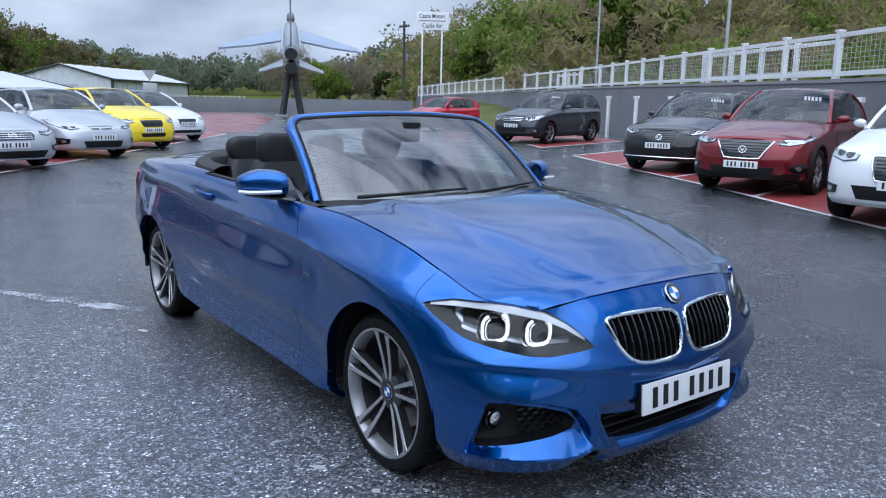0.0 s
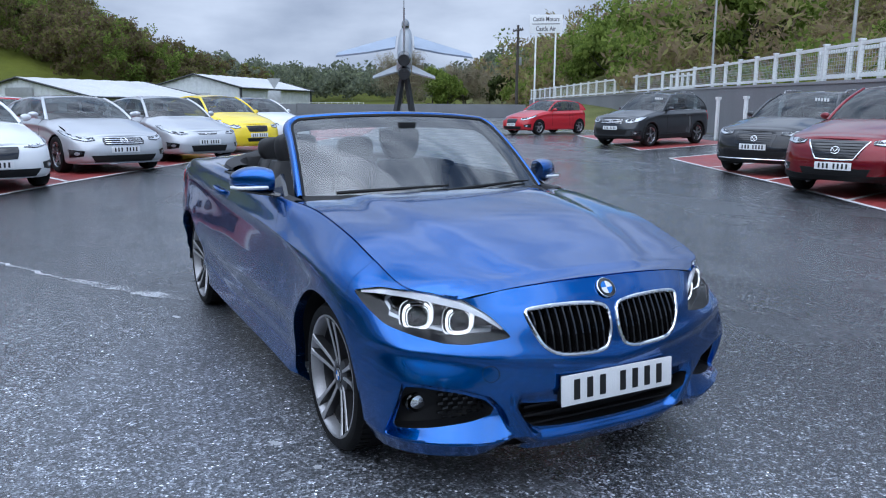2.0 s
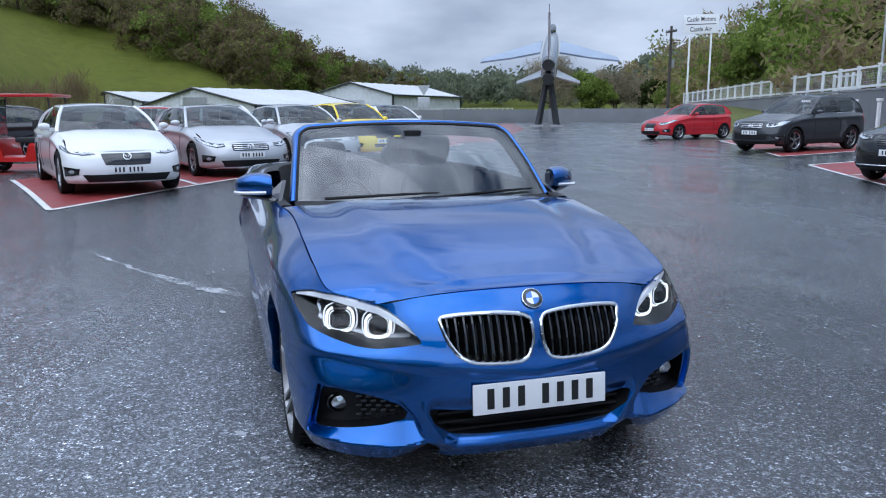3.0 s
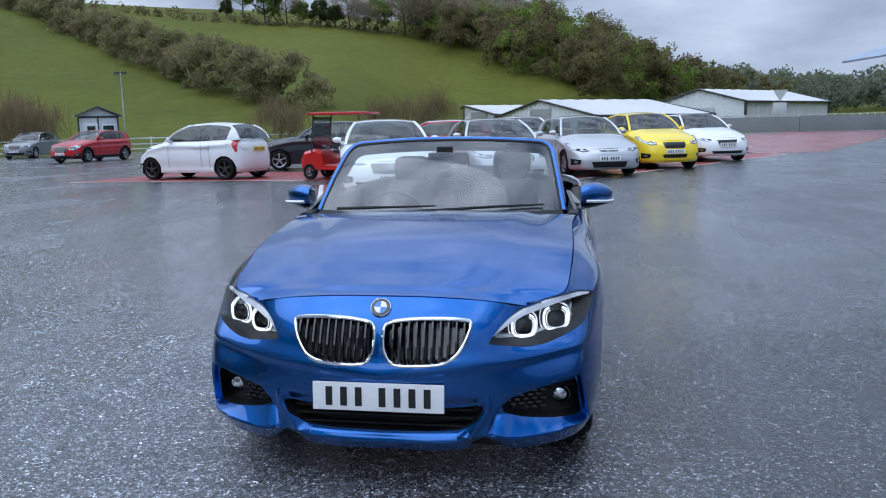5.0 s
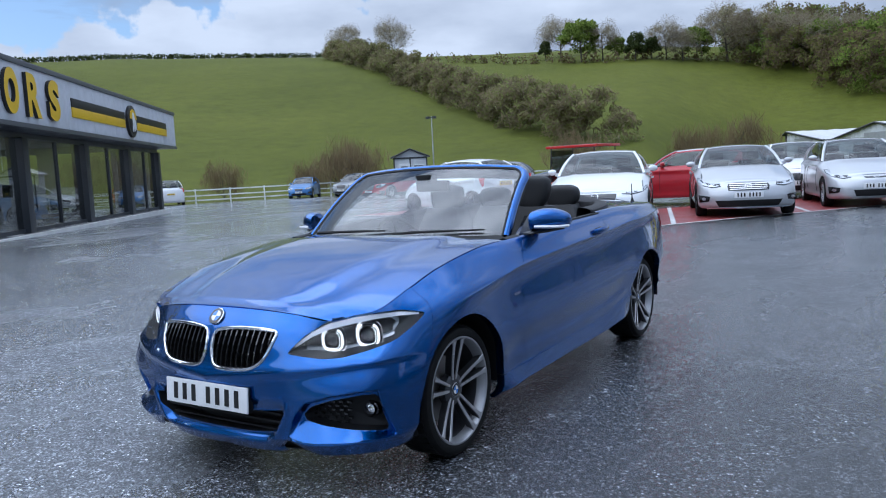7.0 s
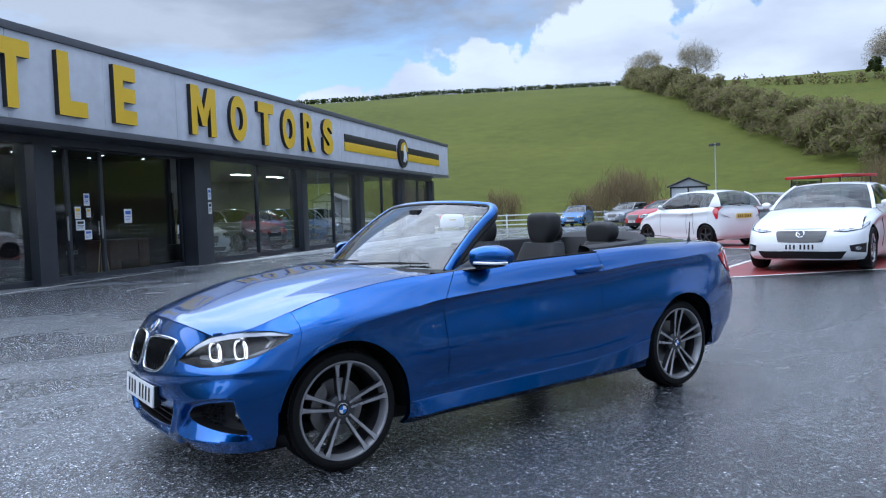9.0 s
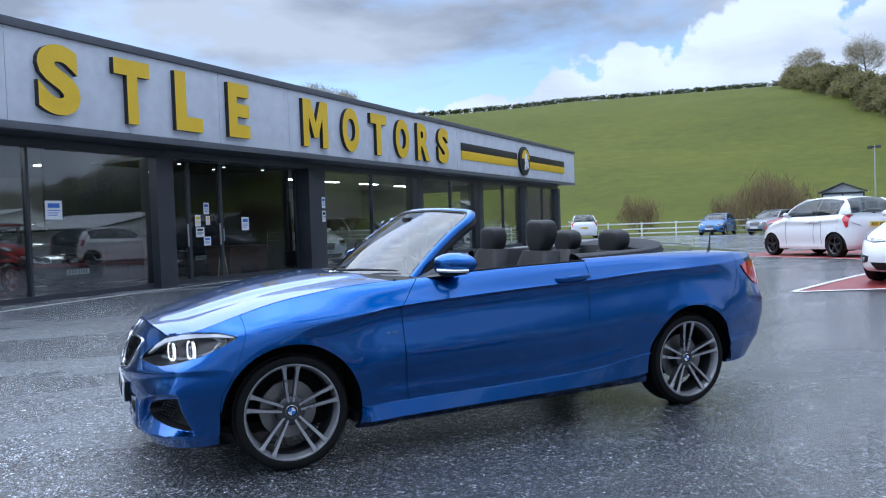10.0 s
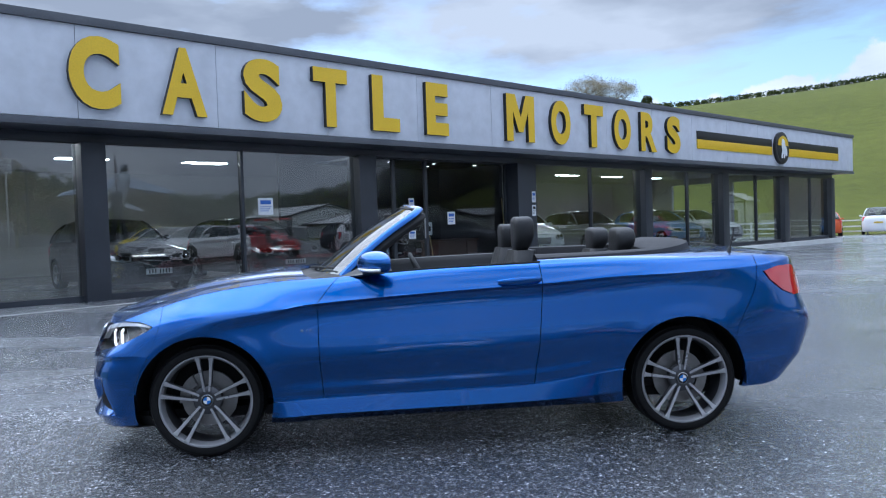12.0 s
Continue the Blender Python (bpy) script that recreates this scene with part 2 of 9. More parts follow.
def tube(bm, pts, r, n=8, cap=True, flat=1.0, mi=0):
    """A round bar along points; r may be a list."""
    pts = [Vector(p) for p in pts]
    P = []
    for i, p in enumerate(pts):
        t = (pts[min(i + 1, len(pts) - 1)] - pts[max(i - 1, 0)]).normalized()
        a = t.cross(Vector((0, 0, 1)) if abs(t.z) < 0.9 else Vector((1, 0, 0))).normalized()
        b = a.cross(t)
        rr = r[i] if isinstance(r, (list, tuple)) else r
        P.append([p + a * rr * math.cos(2 * math.pi * k / n) + b * rr * flat * math.sin(2 * math.pi * k / n) for k in range(n)])
    V = grid_faces(bm, P, close_v=True, mi=mi)
    if cap:
        for row in (V[0], V[-1]):
            bm.faces.new(row).material_index = mi
    return V


def lathe(bm, prof, n=40, axis="y", centre=(0, 0, 0), mi=0, close=False):
    """Turn a profile of (along, radius) round an axis."""
    P = []
    for k in range(n):
        a = 2 * math.pi * k / n
        row = []
        for s, r in prof:
            p = {"y": (r * math.cos(a), s, r * math.sin(a)), "x": (s, r * math.cos(a), r * math.sin(a)), "z": (r * math.cos(a), r * math.sin(a), s)}[axis]
            row.append(Vector(p) + Vector(centre))
        P.append(row)
    return grid_faces(bm, P, close_u=True, close_v=close, mi=mi)


def spline(pts, ts):
    """Catmull-Rom through rows of numbers at knots 0, 1, 2, ..., read at ts."""
    p = np.array(pts, float)
    ts = np.asarray(ts, float)
    n = len(p) - 1
    i = np.clip(np.floor(ts).astype(int), 0, n - 1)
    f = (ts - i)[:, None]
    tan = np.empty_like(p)
    tan[1:-1] = (p[2:] - p[:-2]) / 2
    tan[0], tan[-1] = p[1] - p[0], p[-1] - p[-2]
    a, b, ta, tb = p[i], p[i + 1], tan[i], tan[i + 1]
    return (2 * f**3 - 3 * f**2 + 1) * a + (f**3 - 2 * f**2 + f) * ta + (-2 * f**3 + 3 * f**2) * b + (f**3 - f**2) * tb


def smoothstep(a, b, x):
    t = np.clip((np.asarray(x, float) - a) / (b - a), 0, 1)
    return t * t * (3 - 2 * t)


def inside_poly(x, y, poly):
    c = False
    j = len(poly) - 1
    for i in range(len(poly)):
        (xi, yi), (xj, yj) = poly[i], poly[j]
        if (yi > y) != (yj > y) and x < (xj - xi) * (y - yi) / (yj - yi) + xi:
            c = not c
        j = i
    return c


def prism(bm, poly, z0, z1, to3d, mi=0):
    """A slab with a polygon outline; to3d maps (a, b, height) to a point."""
    lo, hi = [bm.verts.new(to3d(a, b, z0)) for a, b in poly], [bm.verts.new(to3d(a, b, z1)) for a, b in poly]
    fs = [bm.faces.new(hi), bm.faces.new(lo[::-1])]
    for k in range(len(poly)):
        fs.append(bm.faces.new((lo[k], lo[(k + 1) % len(poly)], hi[(k + 1) % len(poly)], hi[k])))
    for f in fs:
        f.material_index = mi


def ground_z(x, y):
    """The yard: flat under the blue car, rising a little round it, with a slight fall across the whole lot."""
    r = np.hypot(x, y)
    return 0.15 * smoothstep(3.8, 11, r) + 0.0085 * np.asarray(y) * smoothstep(10, 25, r)

# ---- ground ----
def asphalt(name):
    m = principled(name, (0.05, 0.05, 0.052), 0.6)
    n, l = m.node_tree.nodes, m.node_tree.links
    tc = n.new("ShaderNodeTexCoord")
    chips, pits = n.new("ShaderNodeTexVoronoi"), n.new("ShaderNodeTexVoronoi")
    for node, sc in ((chips, 120.0), (pits, 44.0)):
        node.inputs["Scale"].default_value = sc
        l.new(tc.outputs["Object"], node.inputs["Vector"])
    grit, patch, wide, damp = noise_node(m, 330, 3), noise_node(m, 1.1, 6, 0.62), noise_node(m, 0.17, 5, 0.6), noise_node(m, 0.55, 5, 0.55, "Object", (0.3, 1.1, 1.0))
    # stone chip colours; the palest stops also paint in glints of the wet
    base = ramp_node(m, chips.outputs["Color"], [(0.30, (0.009, 0.010, 0.012)), (0.52, (0.034, 0.037, 0.043)), (0.74, (0.082, 0.087, 0.098)), (0.90, (0.21, 0.22, 0.24)), (0.97, (0.50, 0.51, 0.53))]).outputs["Color"]
    coarse = ramp_node(m, pits.outputs["Color"], [(0.2, (0.50, 0.50, 0.50)), (0.6, (1.0, 1.0, 1.0)), (0.85, (1.75, 1.75, 1.75))]).outputs["Color"]
    tone = ramp_node(m, patch.outputs["Fac"], [(0.3, (0.78, 0.78, 0.79)), (0.7, (1.22, 1.22, 1.20))]).outputs["Color"]
    # drier towards one side of the yard, sky sheen painted into its paler colour; soaked and darker towards the parked
    # row
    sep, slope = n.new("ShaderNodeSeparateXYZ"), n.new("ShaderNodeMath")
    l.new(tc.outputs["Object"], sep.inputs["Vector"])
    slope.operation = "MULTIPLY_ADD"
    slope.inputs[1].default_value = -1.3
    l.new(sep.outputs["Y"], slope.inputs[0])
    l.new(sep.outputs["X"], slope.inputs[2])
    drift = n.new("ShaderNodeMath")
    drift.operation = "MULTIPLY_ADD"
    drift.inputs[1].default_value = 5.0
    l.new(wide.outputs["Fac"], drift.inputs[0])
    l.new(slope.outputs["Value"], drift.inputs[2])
    dry_sheen = n.new("ShaderNodeMapRange")
    dry_sheen.interpolation_type = "SMOOTHSTEP"
    dry_sheen.inputs["From Min"].default_value, dry_sheen.inputs["From Max"].default_value = 1.5, 6.5
    dry_sheen.inputs["To Min"].default_value, dry_sheen.inputs["To Max"].default_value = 1.15, 2.9
    l.new(drift.outputs["Value"], dry_sheen.inputs["Value"])
    grey = mix_node(m, 1.0, mix_node(m, 1.0, base, coarse, "MULTIPLY"), tone, "MULTIPLY")
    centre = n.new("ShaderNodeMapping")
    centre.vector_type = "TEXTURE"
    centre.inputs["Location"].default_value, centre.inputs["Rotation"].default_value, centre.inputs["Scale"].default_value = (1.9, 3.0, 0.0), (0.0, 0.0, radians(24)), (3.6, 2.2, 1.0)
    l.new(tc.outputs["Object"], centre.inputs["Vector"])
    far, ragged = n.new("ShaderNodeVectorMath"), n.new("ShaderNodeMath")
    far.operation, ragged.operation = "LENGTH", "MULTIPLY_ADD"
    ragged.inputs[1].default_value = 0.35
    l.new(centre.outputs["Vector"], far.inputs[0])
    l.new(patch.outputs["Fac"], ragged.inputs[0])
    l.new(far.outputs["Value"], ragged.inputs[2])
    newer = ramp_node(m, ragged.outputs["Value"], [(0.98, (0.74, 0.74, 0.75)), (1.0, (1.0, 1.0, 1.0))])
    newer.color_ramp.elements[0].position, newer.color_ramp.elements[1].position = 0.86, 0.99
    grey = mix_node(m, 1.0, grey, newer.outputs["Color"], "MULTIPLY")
    link_in(m, mix_node(m, 1.0, grey, dry_sheen.outputs["Result"], "MULTIPLY"), "Base Color")
    wet = ramp_node(m, wide.outputs["Fac"], [(0.36, (0.13,) * 3), (0.64, (0.42,) * 3)]).outputs["Color"]
    fine = ramp_node(m, damp.outputs["Fac"], [(0.40, (0.35,) * 3), (0.58, (1.2,) * 3)]).outputs["Color"]
    link_in(m, mix_node(m, 1.0, wet, fine, "MULTIPLY"), "Roughness")
    rise = mix_node(m, 0.45, chips.outputs["Distance"], grit.outputs["Fac"])
    bump_node(m, mix_node(m, 0.4, rise, pits.outputs["Distance"]), 1.0, 0.012)
    b = n["Principled BSDF"]
    b.inputs["Specular IOR Level"].default_value = 0.8
    # the film of water: thicker and smoother in broad patches, only slightly ruffled by the stones
    film_cover = ramp_node(m, damp.outputs["Fac"], [(0.36, (1.0,) * 3), (0.62, (0.35,) * 3)]).outputs["Color"]
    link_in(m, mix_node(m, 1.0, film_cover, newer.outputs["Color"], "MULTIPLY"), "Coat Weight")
    link_in(m, ramp_node(m, patch.outputs["Fac"], [(0.35, (0.07,) * 3), (0.65, (0.18,) * 3)]).outputs["Color"], "Coat Roughness")
    film = n.new("ShaderNodeBump")
    film.inputs["Strength"].default_value, film.inputs["Distance"].default_value = 0.42, 0.007
    l.new(rise, film.inputs["Height"])
    l.new(film.outputs["Normal"], b.inputs["Coat Normal"])
    return m


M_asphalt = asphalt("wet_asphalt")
M_red_bay = grained("red_tarmac", (0.22, 0.035, 0.035), (0.32, 0.055, 0.05), 1.2, 0.38, 140, 0.5, dist=0.004)
M_red_wet = grained("soaked_red_tarmac", (0.22, 0.035, 0.035), (0.32, 0.055, 0.05), 0.5, 0.2, 60, 0.3, dist=0.003)
M_white_line = grained("white_road_paint", (0.55, 0.55, 0.54), (0.75, 0.75, 0.73), 2.0, 0.5, 60, 0.2)


def grass(name, c1, c2, c3, big=0.03):
    m = principled(name, c1, 0.9, spec=0.2)
    a, b, c = noise_node(m, big, 5, 0.6, "Object"), noise_node(m, 0.5, 6, 0.65), noise_node(m, 6.0, 3)
    base = ramp_node(m, a.outputs["Fac"], [(0.3, c1), (0.52, c2), (0.72, c3)]).outputs["Color"]
    tone = ramp_node(m, b.outputs["Fac"], [(0.3, (0.8, 0.8, 0.8)), (0.7, (1.15, 1.15, 1.15))]).outputs["Color"]
    link_in(m, mix_node(m, 1.0, base, tone, "MULTIPLY"), "Base Color")
    bump_node(m, c.outputs["Fac"], 0.5, 0.25)
    return m


M_field = grass("pasture_grass", (0.070, 0.080, 0.006), (0.086, 0.097, 0.008), (0.106, 0.114, 0.012))
M_rough = grass("rough_grass", (0.09, 0.085, 0.03), (0.10, 0.11, 0.03), (0.15, 0.12, 0.05), 0.08)

# skyline of the bare land: bearing, elevation in degrees, distance of the crest
CREST = [(-180, 5.6, 210), (-171, 7.2, 230), (-162, 8.1, 250), (-148, 8.4, 260), (-140, 8.55, 260), (-125, 8.7, 250), (-112, 7.9, 240), (-100, 8.0, 230), (-80, 7.5, 230),
         (-40, 5.0, 260), (0, 4.0, 300), (60, 3.0, 260), (90, 3.4, 220), (106, 5.6, 150), (117, 6.3, 130), (130, 5.6, 130), (138, 4.6, 140), (143, 3.0, 200), (150, 1.7, 520), (161, 1.6, 620), (167, 2.0, 420), (174, 3.2, 230), (180, 5.6, 210)]
CREST_AZ = np.array([c[0] for c in CREST], float)
WALL = [(-62, 43.5), (-22.2, 26.2), (-10.8, 18.4), (-5.0, 14.6), (12.0, 3.6)]


def crest_at(az):
    return np.interp(az, CREST_AZ, [c[1] for c in CREST]), np.interp(az, CREST_AZ, [c[2] for c in CREST])


def land_z(x, y):
    r, az = np.hypot(x, y), np.degrees(np.arctan2(y, x))
    el, dist = crest_at(az)
    top = 1.4 + dist * np.tan(np.radians(el))
    start = np.where((az > 90) & (az < 143), 36.0, np.interp(az, (-180, -171, -163, 143, 152, 180), (118, 118, 66, 66, 118, 118)))
    t = np.clip((r - start) / (dist - start), 0, 1)
    shape = 0.62 * t + 0.38 * t * t * (3 - 2 * t)
    base = ground_z(x, y)
    base = np.where(r > 66, np.clip(base, -0.6, 0.6), base)
    z = base + (top - base) * shape
    over = np.clip((r - dist) / 300, 0, 1)
    z = z + over * 4.0 * (el > 4) * 0
    return z + 0.5 * np.sin(x * 0.045 + 1.3) * np.sin(y * 0.038) * np.clip((r - 80) / 80, 0, 1)


def build_ground():
    bm = bmesh.new()
    radii = np.concatenate([np.linspace(0.5, 14, 16), np.linspace(16, 66, 26), np.linspace(72, 320, 54), np.array([380, 460, 560, 680, 820, 1100, 1500, 2200])])
    n = 300
    az = np.linspace(-180, 180, n, endpoint=False)
    R, A = np.meshgrid(radii, az, indexing="ij")
    X, Y = R * np.cos(np.radians(A)), R * np.sin(np.radians(A))
    Z = land_z(X, Y) - 0.03
    P = [[(X[i, j], Y[i, j], Z[i, j]) for j in range(n)] for i in range(len(radii))]
    V = grid_faces(bm, P, close_v=True)
    bm.faces.new(V[0])
    for f in bm.faces:
        c = f.calc_center_median()
        a = math.degrees(math.atan2(c.y, c.x))
        f.material_index = 1 if (a > 105 and a < 150 and c.length > 24) else 0
    ob = mesh_object("ground", bm, [M_field, M_rough], True, 80)
    tagged(ob, "green pasture rising to a hillside round the yard", "ground", kind="structure")


build_ground()


def yard_sheet(name, poly, mat, lift, step=0.6, label="", category="", holes=None):
    """A paved sheet with a polygon outline that follows the yard's fall."""
    bm = bmesh.new()
    vs = [bm.verts.new((x, y, 0)) for x, y in poly]
    bm.faces.new(vs)
    xs, ys = [p[0] for p in poly], [p[1] for p in poly]
    for lo, hi, no in ((min(xs), max(xs), (1, 0, 0)), (min(ys), max(ys), (0, 1, 0))):
        k = lo + step
        while k < hi:
            co = (k, 0, 0) if no[0] else (0, k, 0)
            bmesh.ops.bisect_plane(bm, geom=bm.verts[:] + bm.edges[:] + bm.faces[:], plane_co=co, plane_no=no)
            k += step
    for v in bm.verts:
        v.co.z = float(ground_z(v.co.x, v.co.y)) + lift
    ob = mesh_object(name, bm, mat, True, 80)
    if ob.data.polygons and ob.data.polygons[0].normal.z < 0:
        ob.data.flip_normals()
    return tagged(ob, label, category, kind="structure")


YARD = [(-64, 43), (-22.4, 26), (-11, 18.2), (-5.2, 14.4), (12, 3.4), (30, -2), (30, -20), (8, -28), (-19, -53), (-34, -42.5), (-48, -28.5), (-58, -14), (-66, 8), (-70, 30)]
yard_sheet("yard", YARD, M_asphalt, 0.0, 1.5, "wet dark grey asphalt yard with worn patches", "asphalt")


def unit(a, b):
    L = math.hypot(b[0] - a[0], b[1] - a[1])
    return ((b[0] - a[0]) / L, (b[1] - a[1]) / L)


LEFT_A, LEFT_B = (-7.05, -3.22), (-23.5, 8.3)
RIGHT_A, RIGHT_B = (-0.3, 7.25), (-10.3, 12.4)


def strip(a, b, w):
    """Corners of a painted line from a to b."""
    ux, uy = unit(a, b)
    return [(a[0] - uy * w / 2, a[1] + ux * w / 2), (b[0] - uy * w / 2, b[1] + ux * w / 2), (b[0] + uy * w / 2, b[1] - ux * w / 2), (a[0] + uy * w / 2, a[1] - ux * w / 2)]


def bay_row(a, b, depth_dir, depth, n, tag):
    u = unit(a, b)
    far_a, far_b = (a[0] + depth_dir[0] * depth, a[1] + depth_dir[1] * depth), (b[0] + depth_dir[0] * depth, b[1] + depth_dir[1] * depth)
    yard_sheet("parking_bay_surface", [a, b, far_b, far_a], M_red_bay, 0.004, 0.9, "wet red tarmac parking bays " + tag, "parking bay")
    yard_sheet("bay_line", strip(a, b, 0.09), M_white_line, 0.008, 0.7, "white painted line along the front of the bays", "road marking")
    L = math.hypot(b[0] - a[0], b[1] - a[1])
    for k in range(n + 1):
        s = L * k / n
        p = (a[0] + u[0] * s, a[1] + u[1] * s)
        q = (p[0] + depth_dir[0] * depth, p[1] + depth_dir[1] * depth)
        yard_sheet("bay_line", strip(p, q, 0.09), M_white_line, 0.012, 0.7, "white painted line between two bays", "road marking")


FACE_L, FACE_R = radians(17), radians(-77)
bay_row(LEFT_A, LEFT_B, (-math.cos(FACE_L), -math.sin(FACE_L)), 4.9, 6, "beside the yard")
bay_row(RIGHT_A, RIGHT_B, (-math.cos(FACE_R), -math.sin(FACE_R)), 5.2, 4, "under the retaining wall")
bay_row((-12.9, 13.8), (-21.5, 18.2), (-math.cos(FACE_R), -math.sin(FACE_R)), 5.2, 3, "by the dark wagon")
yard_sheet("parking_bay_surface", [(-25, 10), (-43, 19), (-62, 26), (-60, 36), (-66, 20), (-40, 2), (-24, 3)][:3] + [(-66, 20), (-40, 2), (-24, 3)], M_red_wet, 0.004, 2.0, "wet red tarmac apron beyond the parked row", "parking bay")
yard_sheet("bay_line", strip((-13.74, -12.2), (-13.3, -5.6), 0.09), M_white_line, 0.012, 0.7, "white painted line beside the white hatchback", "road marking")
yard_sheet("parking_bay_surface", [(-13.8, -12.2), (-13.35, -5.0), (-17, -3.6), (-18, -11.5)], M_red_bay, 0.004, 0.9, "wet red tarmac under the white hatchback", "parking bay")


def streak_mat():
    """Pale streak colour on the asphalt, broken up by the grain."""
    m = principled("pale_smear", (0.62, 0.63, 0.65), 0.3)
    n, l = m.node_tree.nodes, m.node_tree.links
    streak, fine = noise_node(m, 3.0, 5, 0.6, stretch=(1, 1, 1)), noise_node(m, 70.0, 3)
    both = mix_node(m, 0.45, streak.outputs["Fac"], fine.outputs["Fac"])
    cover = ramp_node(m, both, [(0.43, (0, 0, 0)), (0.60, (0.85, 0.85, 0.85))]).outputs["Color"]
    tr, mx = n.new("ShaderNodeBsdfTransparent"), n.new("ShaderNodeMixShader")
    l.new(cover, mx.inputs["Fac"])
    l.new(tr.outputs["BSDF"], mx.inputs[1])
    l.new(n["Principled BSDF"].outputs["BSDF"], mx.inputs[2])
    l.new(mx.outputs["Shader"], n["Material Output"].inputs["Surface"])
    return m


M_streak = streak_mat()


def lay_streak(ax, ay, bx, by, w0, w1, seed):
    rng = random.Random(seed)
    bm = bmesh.new()
    L = math.hypot(bx - ax, by - ay)
    nx, ny = -(by - ay) / L, (bx - ax) / L
    P = []
    n = 26
    for k in range(n + 1):
        t = k / n
        w = (w0 + (w1 - w0) * t) * math.sin(math.pi * (0.04 + 0.92 * t)) ** 0.5 * rng.uniform(0.6, 1.15)
        o = rng.uniform(-0.02, 0.02)
        x, y = ax + (bx - ax) * t + nx * o, ay + (by - ay) * t + ny * o
        P.append([(x + nx * w * q, y + ny * w * q, 0.004 + float(ground_z(x, y))) for q in (-0.5, 0, 0.5)])
    grid_faces(bm, P)
    tagged(mesh_object("pale_smear", bm, M_streak, False), "pale streak across the wet asphalt", "streak")


lay_streak(-2.75, -1.75, -1.48, -0.93, 0.07, 0.20, 3)
lay_streak(-3.9, -2.3, -2.7, -1.72, 0.03, 0.06, 5)


def splash_marks():
    m = grained("pale_splash", (0.45, 0.46, 0.48), (0.60, 0.61, 0.62), 6, 0.3, 60, 0.2)
    rng = random.Random(4)
    for cx, cy, L, w, a in ((-1.02, -1.06, 0.10, 0.05, 20), (1.215, -1.034, 0.09, 0.035, 40), (1.5, -0.95, 0.05, 0.03, 10), (2.3, -0.9, 0.07, 0.035, -30)):
        bm = bmesh.new()
        n = 12
        pts = []
        for k in range(n):
            t = 2 * math.pi * k / n
            r = 0.6 + 0.5 * rng.random()
            x, y = L / 2 * r * math.cos(t), w / 2 * r * math.sin(t)
            c, s = math.cos(radians(a)), math.sin(radians(a))
            pts.append(bm.verts.new((cx + x * c - y * s, cy + x * s + y * c, 0.003 + float(ground_z(cx, cy)))))
        bm.faces.new(pts)
        tagged(mesh_object("paint_fleck", bm, m, False), "pale worn paint fleck on the asphalt", "paint fleck")


splash_marks()

# ---- the blue convertible ----
P_hero = car_paint("paint_estate_blue", (0.007, 0.090, 0.34), 0.97, 0.26)
M_soft = grained("soft_top_cloth", (0.030, 0.030, 0.032), (0.044, 0.043, 0.045), 4, 0.9, 300, 0.3)
M_leather = grained("black_leather", (0.008, 0.008, 0.009), (0.014, 0.014, 0.015), 6, 0.55, 120, 0.25)
M_dash = grained("dash_plastic", (0.010, 0.010, 0.011), (0.016, 0.016, 0.017), 6, 0.65, 200, 0.2)
M_drl = emitter("lamp_ring", (1.0, 0.97, 0.92), 0.8)
M_blade = principled("lamp_blade", (0.86, 0.87, 0.90), 0.25, spec=0.6)
M_screen = glass_mat("windscreen_glass", (0.74, 0.79, 0.78), 0.0, 2.2)
M_roundel_b = principled("roundel_blue", (0.02, 0.16, 0.55), 0.25, coat=1.0)
M_roundel_w = principled("roundel_white", (0.75, 0.75, 0.76), 0.25, coat=1.0)
M_machined = grained("machined_alloy", (0.42, 0.42, 0.43), (0.52, 0.52, 0.53), 14, 0.34, 260, 0.04, metal=0.6)
M_barrel = grained("silver_lacquer", (0.34, 0.34, 0.355), (0.42, 0.42, 0.43), 10, 0.36, 200, 0.03, metal=0.6)
M_satin_grey = grained("alloy_ferric", (0.075, 0.075, 0.08), (0.10, 0.10, 0.105), 10, 0.35, 200, 0.04, metal=0.7)

